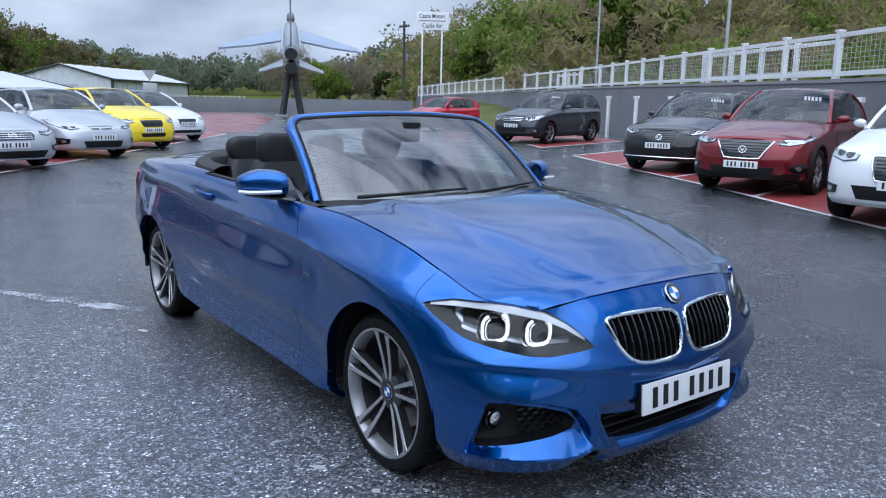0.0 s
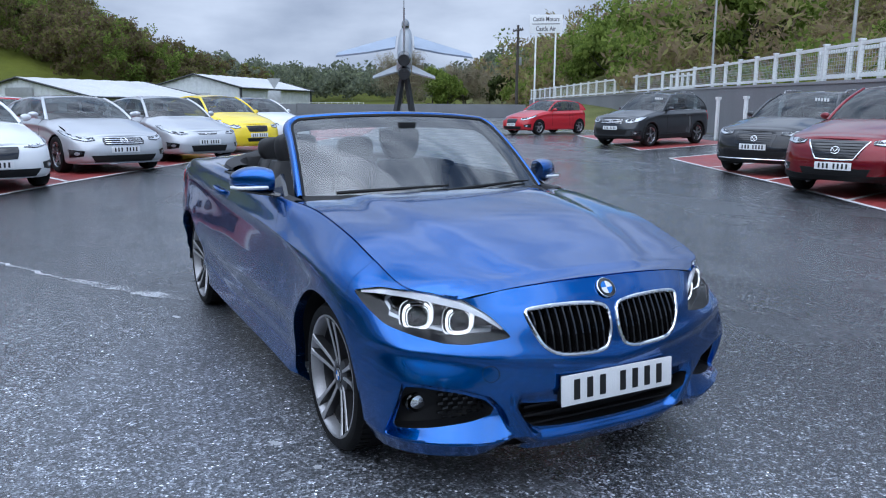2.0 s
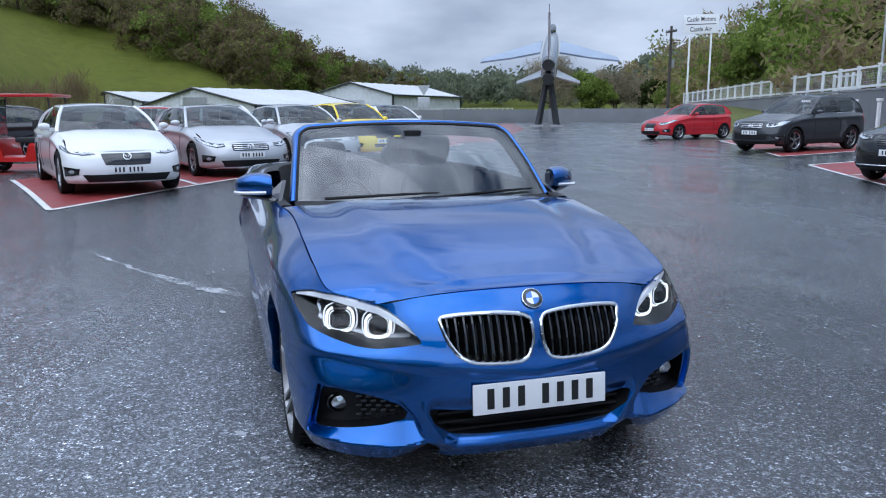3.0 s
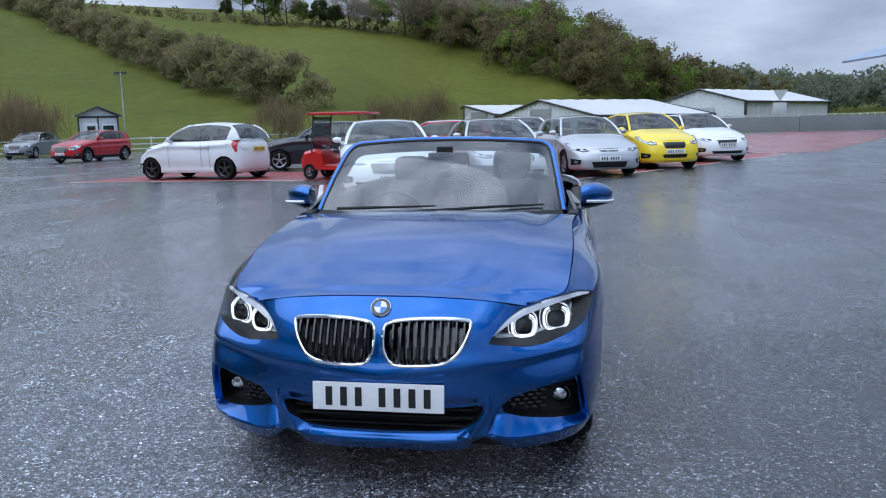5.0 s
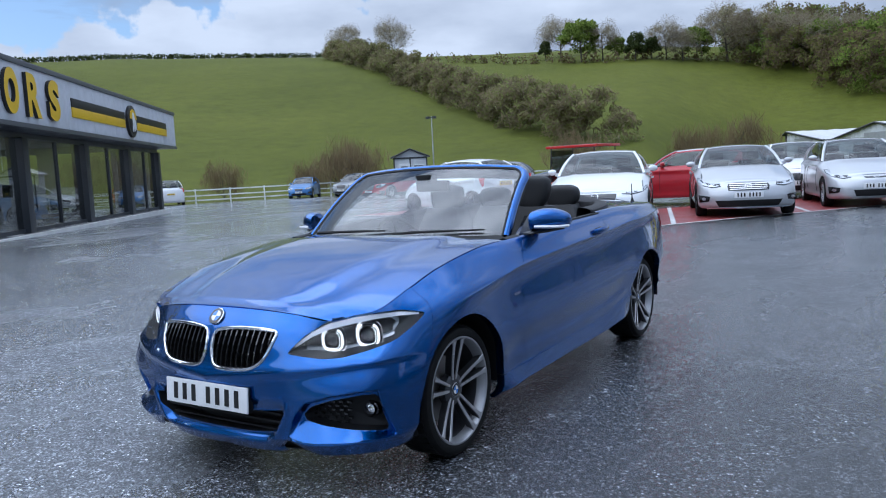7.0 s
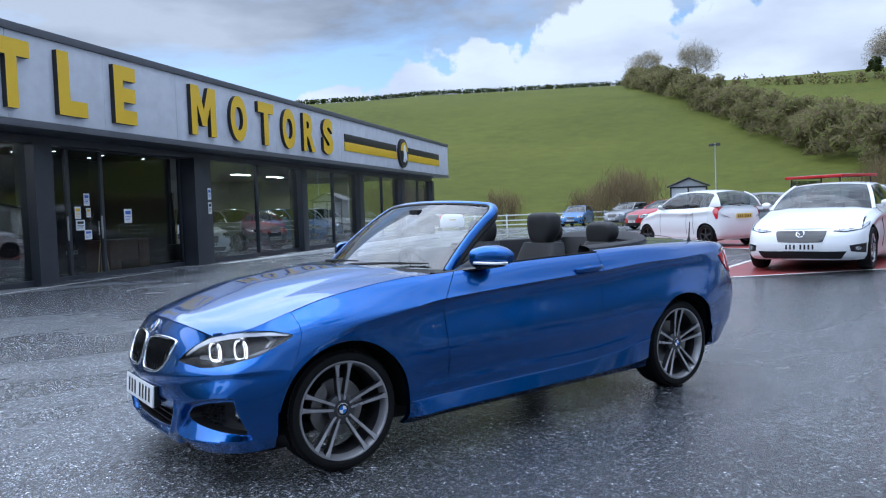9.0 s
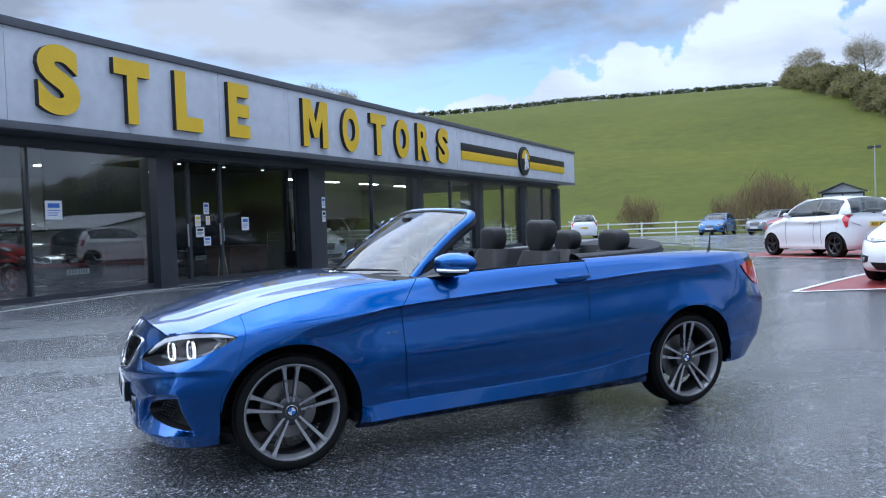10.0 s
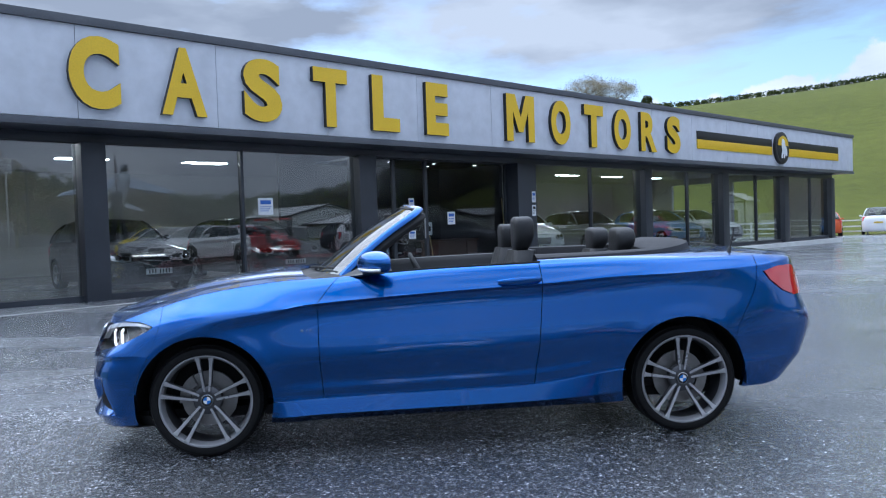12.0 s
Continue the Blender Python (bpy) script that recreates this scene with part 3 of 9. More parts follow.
# rails from the sill up (bottom, lower crease, mid, under the shoulder, shoulder, top edge) at stations from the nose's middle round to the tail's middle
RAILS = [
    [(2.05, 0, .165), (2.10, 0, .235), (2.125, 0, .42), (2.105, 0, .58), (2.068, 0, .69), (2.005, 0, .777)],
    [(2.05, .20, .165), (2.095, .20, .235), (2.117, .20, .42), (2.098, .20, .58), (2.058, .20, .688), (1.998, .20, .774)],
    [(2.02, .40, .17), (2.070, .40, .24), (2.082, .40, .42), (2.062, .40, .575), (2.020, .41, .672), (1.966, .40, .757)],
    [(1.985, .55, .17), (2.035, .55, .235), (2.038, .56, .42), (1.998, .56, .56), (1.940, .56, .655), (1.925, .548, .730)],
    [(1.92, .68, .175), (1.965, .69, .24), (1.985, .69, .42), (1.93, .69, .56), (1.855, .685, .655), (1.852, .632, .744)],
    [(1.83, .765, .18), (1.870, .795, .245), (1.900, .79, .42), (1.85, .79, .56), (1.765, .778, .672), (1.775, .715, .765)],
    [(1.715, .80, .19), (1.720, .838, .26), (1.710, .858, .42), (1.63, .862, .58), (1.575, .838, .735), (1.58, .740, .828)],
    [(1.345, .80, .20), (1.345, .852, .30), (1.345, .882, .50), (1.345, .885, .66), (1.345, .868, .775), (1.345, .750, .890)],
    [(.95, .815, .168), (.95, .862, .290), (.95, .880, .50), (.95, .852, .735), (.95, .872, .795), (.965, .752, .942)],
    [(.70, .815, .174), (.70, .857, .298), (.715, .884, .51), (.72, .846, .762), (.72, .874, .824), (.60, .785, .960)],
    [(.10, .81, .180), (.10, .857, .308), (.10, .890, .53), (.10, .848, .796), (.10, .878, .860), (.10, .808, .986)],
    [(-.46, .81, .184), (-.47, .858, .322), (-.50, .890, .54), (-.53, .850, .822), (-.53, .879, .886), (-.52, .815, 1.0)],
    [(-.95, .810, .190), (-.95, .866, .380), (-.95, .896, .58), (-.95, .856, .846), (-.95, .876, .910), (-.95, .812, 1.008)],
    [(-1.345, .80, .20), (-1.345, .868, .400), (-1.345, .902, .60), (-1.345, .862, .858), (-1.345, .870, .918), (-1.345, .80, 1.003)],
    [(-1.63, .80, .235), (-1.63, .862, .38), (-1.64, .886, .58), (-1.76, .845, .80), (-1.79, .818, .940), (-1.79, .757, .998)],
    [(-1.86, .77, .245), (-1.91, .80, .40), (-1.96, .815, .60), (-1.965, .795, .775), (-1.96, .755, .958), (-1.965, .70, .991)],
    [(-2.00, .68, .28), (-2.10, .70, .40), (-2.17, .69, .60), (-2.11, .69, .77), (-2.08, .66, .95), (-2.07, .62, .986)],
    [(-2.06, .40, .30), (-2.17, .40, .40), (-2.26, .40, .60), (-2.21, .40, .76), (-2.18, .40, .94), (-2.17, .38, .992)],
    [(-2.08, 0, .30), (-2.19, 0, .40), (-2.29, 0, .60), (-2.23, 0, .76), (-2.21, 0, .95), (-2.20, 0, 1.0)],
]
SUB_V = 20


def skirt(us, sub=SUB_V):
    """Body side at stations us: array [u, v, xyz] from the bottom edge to the top edge, sub steps between rails."""
    rails = [spline([st[k] for st in RAILS], us) for k in range(6)]
    pts = np.stack(rails, 1)
    crisp = (smoothstep(7.3, 8.6, us) * (1 - smoothstep(14.5, 15.5, us)))[:, None]
    tan = np.zeros_like(pts)
    tan[:, 1:-1] = (pts[:, 2:] - pts[:, :-2]) / 2
    tan[:, 0], tan[:, 5] = pts[:, 1] - pts[:, 0], pts[:, 5] - pts[:, 4]
    lo, hi = tan.copy(), tan.copy()          # tangent on arriving at and on leaving a rail
    lo[:, 1], hi[:, 1] = pts[:, 1] - pts[:, 0], (pts[:, 2] - pts[:, 1]) + np.array([0, -0.075, 0]) * crisp
    arrive, leave = (pts[:, 4] - pts[:, 3]) * np.array([1, 1.25, 0.9]), (pts[:, 5] - pts[:, 4]) * np.array([1, 1.0, 1.0])
    lo[:, 4] = tan[:, 4] * (1 - crisp) + arrive * crisp
    hi[:, 4] = tan[:, 4] * (1 - crisp) + leave * crisp
    hi5 = (pts[:, 5] - pts[:, 4]) * np.array([1, 1.5, 0.6])
    lo[:, 5] = hi5 * crisp + tan[:, 5] * (1 - crisp)
    rows = []
    for k in range(5):
        for q in range(sub + (k == 4)):
            f = q / sub
            rows.append((2 * f**3 - 3 * f**2 + 1) * pts[:, k] + (f**3 - 2 * f**2 + f) * hi[:, k] + (-2 * f**3 + 3 * f**2) * pts[:, k + 1] + (f**3 - f**2) * lo[:, k + 1])
    return sculpt_flank(np.stack(rows, 1), sub)


def sculpt_flank(P, sub):
    """The hollow low on the door, the flared skirt under the crease and the swollen wheel arches."""
    P = P.copy()
    X, Z = P[..., 0].copy(), P[..., 2].copy()
    zc = P[:, sub, 2][:, None]
    along = smoothstep(1.02, 0.75, X) * smoothstep(-1.0, -0.72, X)
    up = Z - zc
    door = np.arange(P.shape[1])[None, :] >= sub
    hollow = -0.014 * np.exp(-((up - 0.125) / 0.065) ** 2) + 0.007 * np.exp(-((up - 0.055) / 0.028) ** 2)
    P[..., 1] += hollow * along * door
    f = np.clip(np.arange(P.shape[1]) / sub, 0, 1)[None, :]
    low = smoothstep(1.12, 0.90, X) * smoothstep(-1.08, -0.80, X)
    P[..., 1] += 0.050 * np.minimum(f / 0.34, (1 - f) / 0.66) * low * ~door
    for cx, cz, r in ARCHES:
        d = np.hypot(X - cx, Z - cz) - r
        P[..., 1] += 0.004 * np.exp(-((d - 0.005) / 0.045) ** 2) * (np.abs(X - cx) < 0.55) * (P[..., 1] > 0.6) * smoothstep(0.16, 0.30, Z)
    return P


ARCHES = [(1.345, 0.300, 0.370), (-1.335, 0.308, 0.364)]
V_CREASE, V_TOP = SUB_V, 5 * SUB_V


FOG = [(.772, .430), (.72, .430), (.60, .408), (.515, .380), (.480, .347), (.492, .320), (.56, .300), (.69, .278), (.792, .266)]
MOUTH = [(0, .352), (.30, .356), (.408, .366), (.385, .312), (.320, .262), (.2, .254), (0, .252)]


def outline_depth(Y, Z, poly):
    """Distance into an outline for whole arrays of places: positive inside."""
    best, inside = np.full(Y.shape, 9.0), np.zeros(Y.shape, bool)
    for k in range(len(poly)):
        (ax, ay), (bx, by) = poly[k], poly[(k + 1) % len(poly)]
        dx, dy = bx - ax, by - ay
        t = np.clip(((Y - ax) * dx + (Z - ay) * dy) / (dx * dx + dy * dy), 0, 1)
        best = np.minimum(best, np.hypot(Y - ax - t * dx, Z - ay - t * dy))
        if abs(dy) > 1e-9:
            inside ^= ((ay > Z) != (by > Z)) & (Y < dx * (Z - ay) / dy + ax)
    return np.where(inside, best, -best)


def sculpt_nose(P):
    """Sink the bumper round the lamp openings, raise the blades below them, edge the middle opening with a lip and fold a ledge across."""
    P = P.copy()
    X, Y, Z = (P[..., k].copy() for k in range(3))
    front = smoothstep(1.66, 1.76, X) * smoothstep(0.90, 0.84, Y) * (Z < 0.62)
    crease = np.interp(Y, [.36, .408, .508, .66, .803, .90], [.275, .255, .230, .236, .250, .262])
    floor_z = np.interp(Y, [.40, .49, .60, .80], [.312, .318, .296, .262])
    recess = smoothstep(0.0, 0.018, outline_depth(Y, Z, [(.525, .155), (.408, .252), (.435, .315), (.455, .352), (.505, .408), (.60, .436), (.72, .455), (.782, .456), (.815, .26), (.85, .14)]))
    shelf = np.clip((Z - crease) / (floor_z - crease), 0, 1)
    blade = smoothstep(0.0, 0.010, outline_depth(Y, Z, [(.408, .253), (.508, .230), (.66, .236), (.803, .250), (.92, .262), (.92, .08), (.56, .08), (.52, .16)]))
    k = recess * (Z > crease) * (0.042 * shelf - 0.007 * (1 - shelf)) - 0.007 * blade
    lip = outline_depth(Y, Z, [(-.2, .192), (0, .192), (.31, .198), (.365, .235), (.432, .345), (.45, .60), (-.2, .60)])
    k += smoothstep(0, 0.006, lip) * (-0.010 + 0.034 * smoothstep(0.012, 0.055, lip)) * (1 - smoothstep(0.36, 0.42, Z))
    k += 0.020 * smoothstep(0, 0.020, outline_depth(Y, Z, [(.33, .08), (.325, .192), (.376, .228), (.406, .246), (.515, .158), (.55, .08)]))
    D = np.stack([-k * front, -0.30 * k * front * smoothstep(0.3, 0.5, Y), 0 * k], -1)
    for _ in range(2):
        D[1:-1] = (D[:-2] + 2 * D[1:-1] + D[2:]) / 4
    P += D
    ledge = np.interp(Y, [0, .3, .5, .8], [.490, .522, .540, .575])
    w = np.where(Z > ledge, np.exp(-((Z - ledge) / 0.045) ** 2), np.exp(-((Z - ledge) / 0.020) ** 2)) * smoothstep(1.62, 1.8, X)
    P[..., 0] += 0.013 * w
    return P


class Skin:
    """Half of a curved panel as a dense sheet of points, on which outlines can be laid and cut out cleanly."""

    def __init__(self, grid):
        self.g = grid
        self.nu, self.nv = grid.shape[0] - 1, grid.shape[1] - 1
        bm = bmesh.new()
        grid_faces(bm, [[tuple(p) for p in r] for r in grid])
        bm.faces.ensure_lookup_table()
        self.tree = BVHTree.FromBMesh(bm)
        bm.free()

    def at(self, u, v):
        i, j = min(int(u), self.nu - 1), min(int(v), self.nv - 1)
        f, h = u - i, v - j
        g = self.g
        return g[i, j] * (1 - f) * (1 - h) + g[i + 1, j] * f * (1 - h) + g[i + 1, j + 1] * f * h + g[i, j + 1] * (1 - f) * h

    def lay(self, p, way):
        """Where a line through p along way meets the sheet: its u, v, point and outward normal."""
        h = self.tree.ray_cast(Vector(p) - Vector(way) * 1.0, Vector(way))
        if not h[0]:
            h = self.tree.find_nearest(Vector(p))
        i, j = divmod(h[2], self.nv)
        f, k = 0.5, 0.5
        g, t = self.g, np.array(h[0])
        for _ in range(5):
            q = self.at(i + f, j + k) - t
            du = (g[i + 1, j] - g[i, j]) * (1 - k) + (g[i + 1, j + 1] - g[i, j + 1]) * k
            dv = (g[i, j + 1] - g[i, j]) * (1 - f) + (g[i + 1, j + 1] - g[i + 1, j]) * f
            step = np.linalg.lstsq(np.stack([du, dv], 1), q, rcond=None)[0]
            f, k = min(0.999, max(0.0, f - step[0])), min(0.999, max(0.0, k - step[1]))
        nrm = h[1] if h[1].dot(Vector(way)) < 0 else -h[1]
        return i + f, j + k, h[0], nrm

    def outline(self, pts, way, sub=7, passes=1, closed=True):
        pts = [Vector(p) for p in pts]
        loop = []
        for k in range(len(pts) if closed else len(pts) - 1):
            loop += [pts[k].lerp(pts[(k + 1) % len(pts)], q / sub) for q in range(sub)]
        if not closed:
            loop.append(pts[-1])
        for _ in range(passes):
            loop = [(loop[k - 1] + loop[k] * 2 + loop[(k + 1) % len(loop)]) / 4 if closed or 0 < k < len(loop) - 1 else loop[k] for k in range(len(loop))]
        return [self.lay(p, way) for p in loop]

    def cut(self, holes, su, sv, every=2):
        """Triangles of the sheet with the holes left out; su, sv scale the two directions to metres."""
        pts, edges, rims = [], [], []
        for hole in holes:
            ring = [(u * su, v * sv) for u, v, *_ in hole]
            n0 = len(pts)
            pts += ring
            edges += [(n0 + k, n0 + (k + 1) % len(ring)) for k in range(len(ring))]
            rims.append(ring)
        arr = np.array(pts)
        for i in sorted(set(list(range(0, self.nu + 1, every)) + [self.nu])):
            for j in range(self.nv + 1):
                q = (i * su, j * sv)
                border = i in (0, self.nu) or j in (0, self.nv)
                if border or np.min(np.hypot(arr[:, 0] - q[0], arr[:, 1] - q[1])) > 0.0030:
                    pts.append(q)
        vs, es, fs, *_ = delaunay_2d_cdt([Vector(p) for p in pts], edges, [], 0, 1e-7)
        co = [self.at(min(self.nu, max(0, v.x / su)), min(self.nv, max(0, v.y / sv))) for v in vs]
        keep = []
        for f in fs:
            cx, cy = sum(vs[k].x for k in f) / len(f), sum(vs[k].y for k in f) / len(f)
            if not any(inside_poly(cx, cy, r) for r in rims):
                keep.append(f)
        return vs, co, keep


def grid_normals(P):
    du, dv = np.gradient(P, axis=0), np.gradient(P, axis=1)
    n = np.cross(du, dv)
    n /= np.linalg.norm(n, axis=2)[..., None] + 1e-12
    return n


def panel_grid(P, seams, gap=0.0022, fold=0.014):
    """Pull the seam edges of a panel back by a small gap and fold them inwards. seams: any of u0 u1 v0 v1."""
    P = P.copy()
    N = grid_normals(P)
    mid = P.reshape(-1, 3).mean(0)
    if (N.reshape(-1, 3) * (P.reshape(-1, 3) - np.array([mid[0] * 0.5, 0, 0.45]))).sum() < 0:
        N = -N

    def pull(a, b):
        d = b - a
        L = np.linalg.norm(d, axis=-1, keepdims=True) + 1e-9
        return a + d * np.minimum(0.45, gap / L)

    if "u0" in seams:
        P[0] = pull(P[0], P[1])
    if "u1" in seams:
        P[-1] = pull(P[-1], P[-2])
    if "v0" in seams:
        P[:, 0] = pull(P[:, 0], P[:, 1])
    if "v1" in seams:
        P[:, -1] = pull(P[:, -1], P[:, -2])
    if "u0" in seams:
        P, N = np.concatenate([P[:1] - N[:1] * fold, P]), np.concatenate([N[:1], N])
    if "u1" in seams:
        P, N = np.concatenate([P, P[-1:] - N[-1:] * fold]), np.concatenate([N, N[-1:]])
    if "v0" in seams:
        P, N = np.concatenate([P[:, :1] - N[:, :1] * fold, P], 1), np.concatenate([N[:, :1], N], 1)
    if "v1" in seams:
        P, N = np.concatenate([P, P[:, -1:] - N[:, -1:] * fold], 1), np.concatenate([N, N[:, -1:]], 1)
    return P


def round_arches(bm):
    """Open the wheel arches, trim them round and turn the lips in."""
    for cx, cz, r in ARCHES:
        dead = [f for f in bm.faces if math.hypot(f.calc_center_median().x - cx, f.calc_center_median().z - cz) < r and abs(f.calc_center_median().y) > 0.6]
        if not dead:
            continue
        edge = set(v for f in dead for v in f.verts)
        dd = set(dead)
        edge = [v for v in edge if any(f not in dd for f in v.link_faces)]
        bmesh.ops.delete(bm, geom=dead, context="FACES")
        edge = [v for v in edge if v.is_valid and v.link_faces]
        for v in edge:
            d = math.hypot(v.co.x - cx, v.co.z - cz)
            v.co.x, v.co.z = cx + (v.co.x - cx) * r / d, cz + (v.co.z - cz) * r / d
        es = set(edge)
        lip = [e for v in edge for e in v.link_edges if len(e.link_faces) == 1 and e.other_vert(v) in es]
        lip = list(set(lip))
        ex = bmesh.ops.extrude_edge_only(bm, edges=lip)
        for g in ex["geom"]:
            if isinstance(g, bmesh.types.BMVert):
                s = 1 if g.co.y > 0 else -1
                g.co.y -= s * 0.045
                g.co.x, g.co.z = cx + (g.co.x - cx) * 1.012, cz + (g.co.z - cz) * 1.012


def mirror_pts(pts, s):
    return [Vector((p.x, p.y * s, p.z)) for p in pts]


def lip_and_tub(parent, name, rim, s, depth, mat, way=(-1, 0, 0), shrink=0.96, floor_mat=None, floor_name=None):
    """The inner walls of an opening, and its floor."""
    pts = mirror_pts([p for p, _ in rim], s)
    c = sum(pts, Vector()) / len(pts)
    w = Vector((way[0], way[1] * s, way[2])).normalized()
    bm = bmesh.new()
    rows = [pts] + [[c + (p - c) * (1 - (1 - shrink) * f) + w * depth * f for p in pts] for f in (0.35, 1.0)]
    grid_faces(bm, rows, close_v=True)
    part(name, bm, mat, parent)
    bm = bmesh.new()
    inner = [bm.verts.new(p + w * -0.001) for p in rows[-1]]
    cc = bm.verts.new(sum((v.co for v in inner), Vector()) / len(inner))
    for k in range(len(inner)):
        bm.faces.new((inner[k], inner[(k + 1) % len(inner)], cc))
    part(floor_name or name + "_back", bm, floor_mat or mat, parent)
    return c, w


def hero_car():
    car = thing("convertible_car", None, "metallic blue two-door convertible with its roof down on wet asphalt", "car")
    plain = Skin(skirt(np.linspace(0, 6, 6 * 44 + 1), 40))
    skin = Skin(sculpt_nose(plain.g))

    def cut_line(*args, **kw):
        """An outline drawn on the plain sheet and carried over to the sculpted one."""
        return [(u, v, Vector(skin.at(u, v)), n) for u, v, _, n in plain.outline(*args, **kw)]

    tree = skin.tree
    way = Vector((-1, 0, 0))
    kidney = [(2.1, .017, .60), (2.1, .018, .67), (2.1, .040, .692), (2.1, .14, .703), (2.1, .26, .702), (2.04, .345, .694), (2.04, .356, .682), (2.06, .335, .615), (2.08, .30, .562), (2.1, .245, .536), (2.1, .09, .530), (2.1, .04, .540)]
    lamp = [(2.021, .395, .607), (1.985, .46, .670), (1.932, .548, .728), (1.86, .63, .745), (1.789, .694, .753), (1.70, .765, .752), (1.597, .828, .728), (1.66, .812, .690), (1.75, .765, .638), (1.84, .68, .606), (1.902, .60, .587), (1.94, .532, .583), (1.985, .46, .594)]
    LW = (-math.cos(radians(38)), -math.sin(radians(38)), 0)
    FW = (-1, 0, 0)
    hole_k, hole_l = cut_line(kidney, way, 9, 12), cut_line(lamp, LW, 7, 2)
    hole_f = cut_line([(2.0, y, z) for y, z in FOG], way, 8, 2)
    hole_i = cut_line([(2.1, max(y, 0.0004), z) for y, z in MOUTH], way, 8, 2, closed=False)
    rim_k, rim_l, rim_f = ([(p, n) for _, _, p, n in h] for h in (hole_k, hole_l, hole_f))
    hole_i = [(0.0 if k in (0, len(hole_i) - 1) else u, v, p, n) for k, (u, v, p, n) in enumerate(hole_i)]
    half_i = [(p, n) for _, _, p, n in hole_i]
    rim_i = half_i + [(Vector((p.x, -p.y, p.z)), Vector((n.x, -n.y, n.z))) for p, n in half_i[::-1][1:-1]]
    su, sv = 1.32 / skin.nu, 0.66 / skin.nv
    notch = cut_line([(2.0, .350, .150), (2.0, .352, .196), (2.0, .388, .222), (2.0, .412, .232), (2.0, .455, .196), (2.0, .505, .150)], way, 6, 1)
    flat, co, tris = skin.cut([hole_k, hole_l, hole_f, hole_i, notch], su, sv, 1)
    bm = bmesh.new()
    for s in (1, -1):
        vs = [bm.verts.new((p[0], p[1] * s, p[2])) for p in co]
        for f in tris:
            bm.faces.new([vs[k] for k in (f if s > 0 else f[::-1])])
    bmesh.ops.delete(bm, geom=[v for v in bm.verts if not v.link_faces], context="VERTS")
    bmesh.ops.remove_doubles(bm, verts=[v for v in bm.verts if abs(v.co.y) < 0.002], dist=0.0012)
    round_arches(bm)
    bm.normal_update()
    # turn the upper and rear edges in at the shut lines
    tops = [e for e in bm.edges if len(e.link_faces) == 1 and (min(v.co.z for v in e.verts) > 0.722 and e.calc_length() < 0.08) and all(tree.find_nearest(Vector((v.co.x, abs(v.co.y), v.co.z)))[0] for v in e.verts)]
    edge_top = [Vector(p) for p in skin.g[:, -1].tolist()] + [Vector(p) for p in skin.g[-1].tolist()]
    kd = BVHTree.FromPolygons([p + o for p in edge_top for o in (Vector((0, 0, 0)), Vector((1e-5, 0, 0)), Vector((0, 1e-5, 0)))], [(3 * k, 3 * k + 1, 3 * k + 2) for k in range(len(edge_top))])
    tops = [e for e in tops if all((kd.find_nearest(Vector((v.co.x, abs(v.co.y), v.co.z)))[3] or 0) < 0.002 for v in e.verts)]
    nrm0 = {v: v.normal.copy() for e in tops for v in e.verts}
    ex = bmesh.ops.extrude_edge_only(bm, edges=tops)
    olds = list(nrm0)
    for g in ex["geom"]:
        if isinstance(g, bmesh.types.BMVert):
            src = min(olds, key=lambda v: (v.co - g.co).length_squared)
            g.co -= nrm0[src] * 0.014
    part("front_bumper", bm, P_hero, car, "blue front bumper and nose panel", angle=34)
    # kidney grilles
    for s in (1, -1):
        lip_and_tub(car, "grille", rim_k, s, 0.07, M_gloss_black, floor_mat=M_gloss_black)
        bm = bmesh.new()
        ring = mirror_pts([p + n * 0.006 for p, n in rim_k], s)
        tube(bm, ring + [ring[0], ring[1]], 0.0078, 8, cap=False, flat=1.0)
        part("grille_surround", bm, M_chrome, car, "chrome grille surround")
        y = 0.055
        pz = [(p.y, p.z, p.x) for p, _ in rim_k]
        while y < 0.33:
            zs = []
            for k in range(len(pz)):
                a, b = pz[k], pz[(k + 1) % len(pz)]
                if (a[0] - y) * (b[0] - y) <= 0 and abs(a[0] - b[0]) > 1e-6:
                    t = (y - a[0]) / (b[0] - a[0])
                    zs.append((a[1] + (b[1] - a[1]) * t, a[2] + (b[2] - a[2]) * t))
            if len(zs) >= 2:
                lo, hi = min(zs), max(zs)
                bm = bmesh.new()
                P = []
                for f in np.linspace(0, 1, 6):
                    z, x = lo[0] + (hi[0] - lo[0]) * f, lo[1] + (hi[1] - lo[1]) * f
                    bow = 0.012 * math.sin(math.pi * f)
                    P.append([(x - 0.004 + bow, s * (y - 0.0035), z), (x - 0.004 + bow, s * (y + 0.0035), z), (x - 0.05, s * (y + 0.0045), z), (x - 0.05, s * (y - 0.0045), z)])
                grid_faces(bm, P, close_v=True)
                part("grille_slat", bm, M_gloss_black, car, "gloss black grille slat", smooth=False)
                bm = bmesh.new()
                z1, x1 = hi[0] - 0.012, hi[1] - 0.001
                add_box(bm, (x1 - 0.004, s * y - 0.003, z1 - 0.034), (x1 + 0.004, s * y + 0.003, z1), 0.001)
                part("slat_tip", bm, M_chrome, car)
            y += 0.0305
    # headlamps
    for s in (1, -1):
        c, w = lip_and_tub(car, "headlight", rim_l, s, 0.115, M_black, LW, 0.84)
        bm = bmesh.new()
        pts = mirror_pts([p + n * 0.0015 for p, n in rim_l], s)
        cc = sum(pts, Vector()) / len(pts) - w * 0.022
        rows = [pts] + [[p.lerp(cc, f) - w * 0.012 * math.sin(f * math.pi / 2) for p in pts] for f in (0.12, 0.35, 0.65)]
        V = grid_faces(bm, rows, close_v=True)
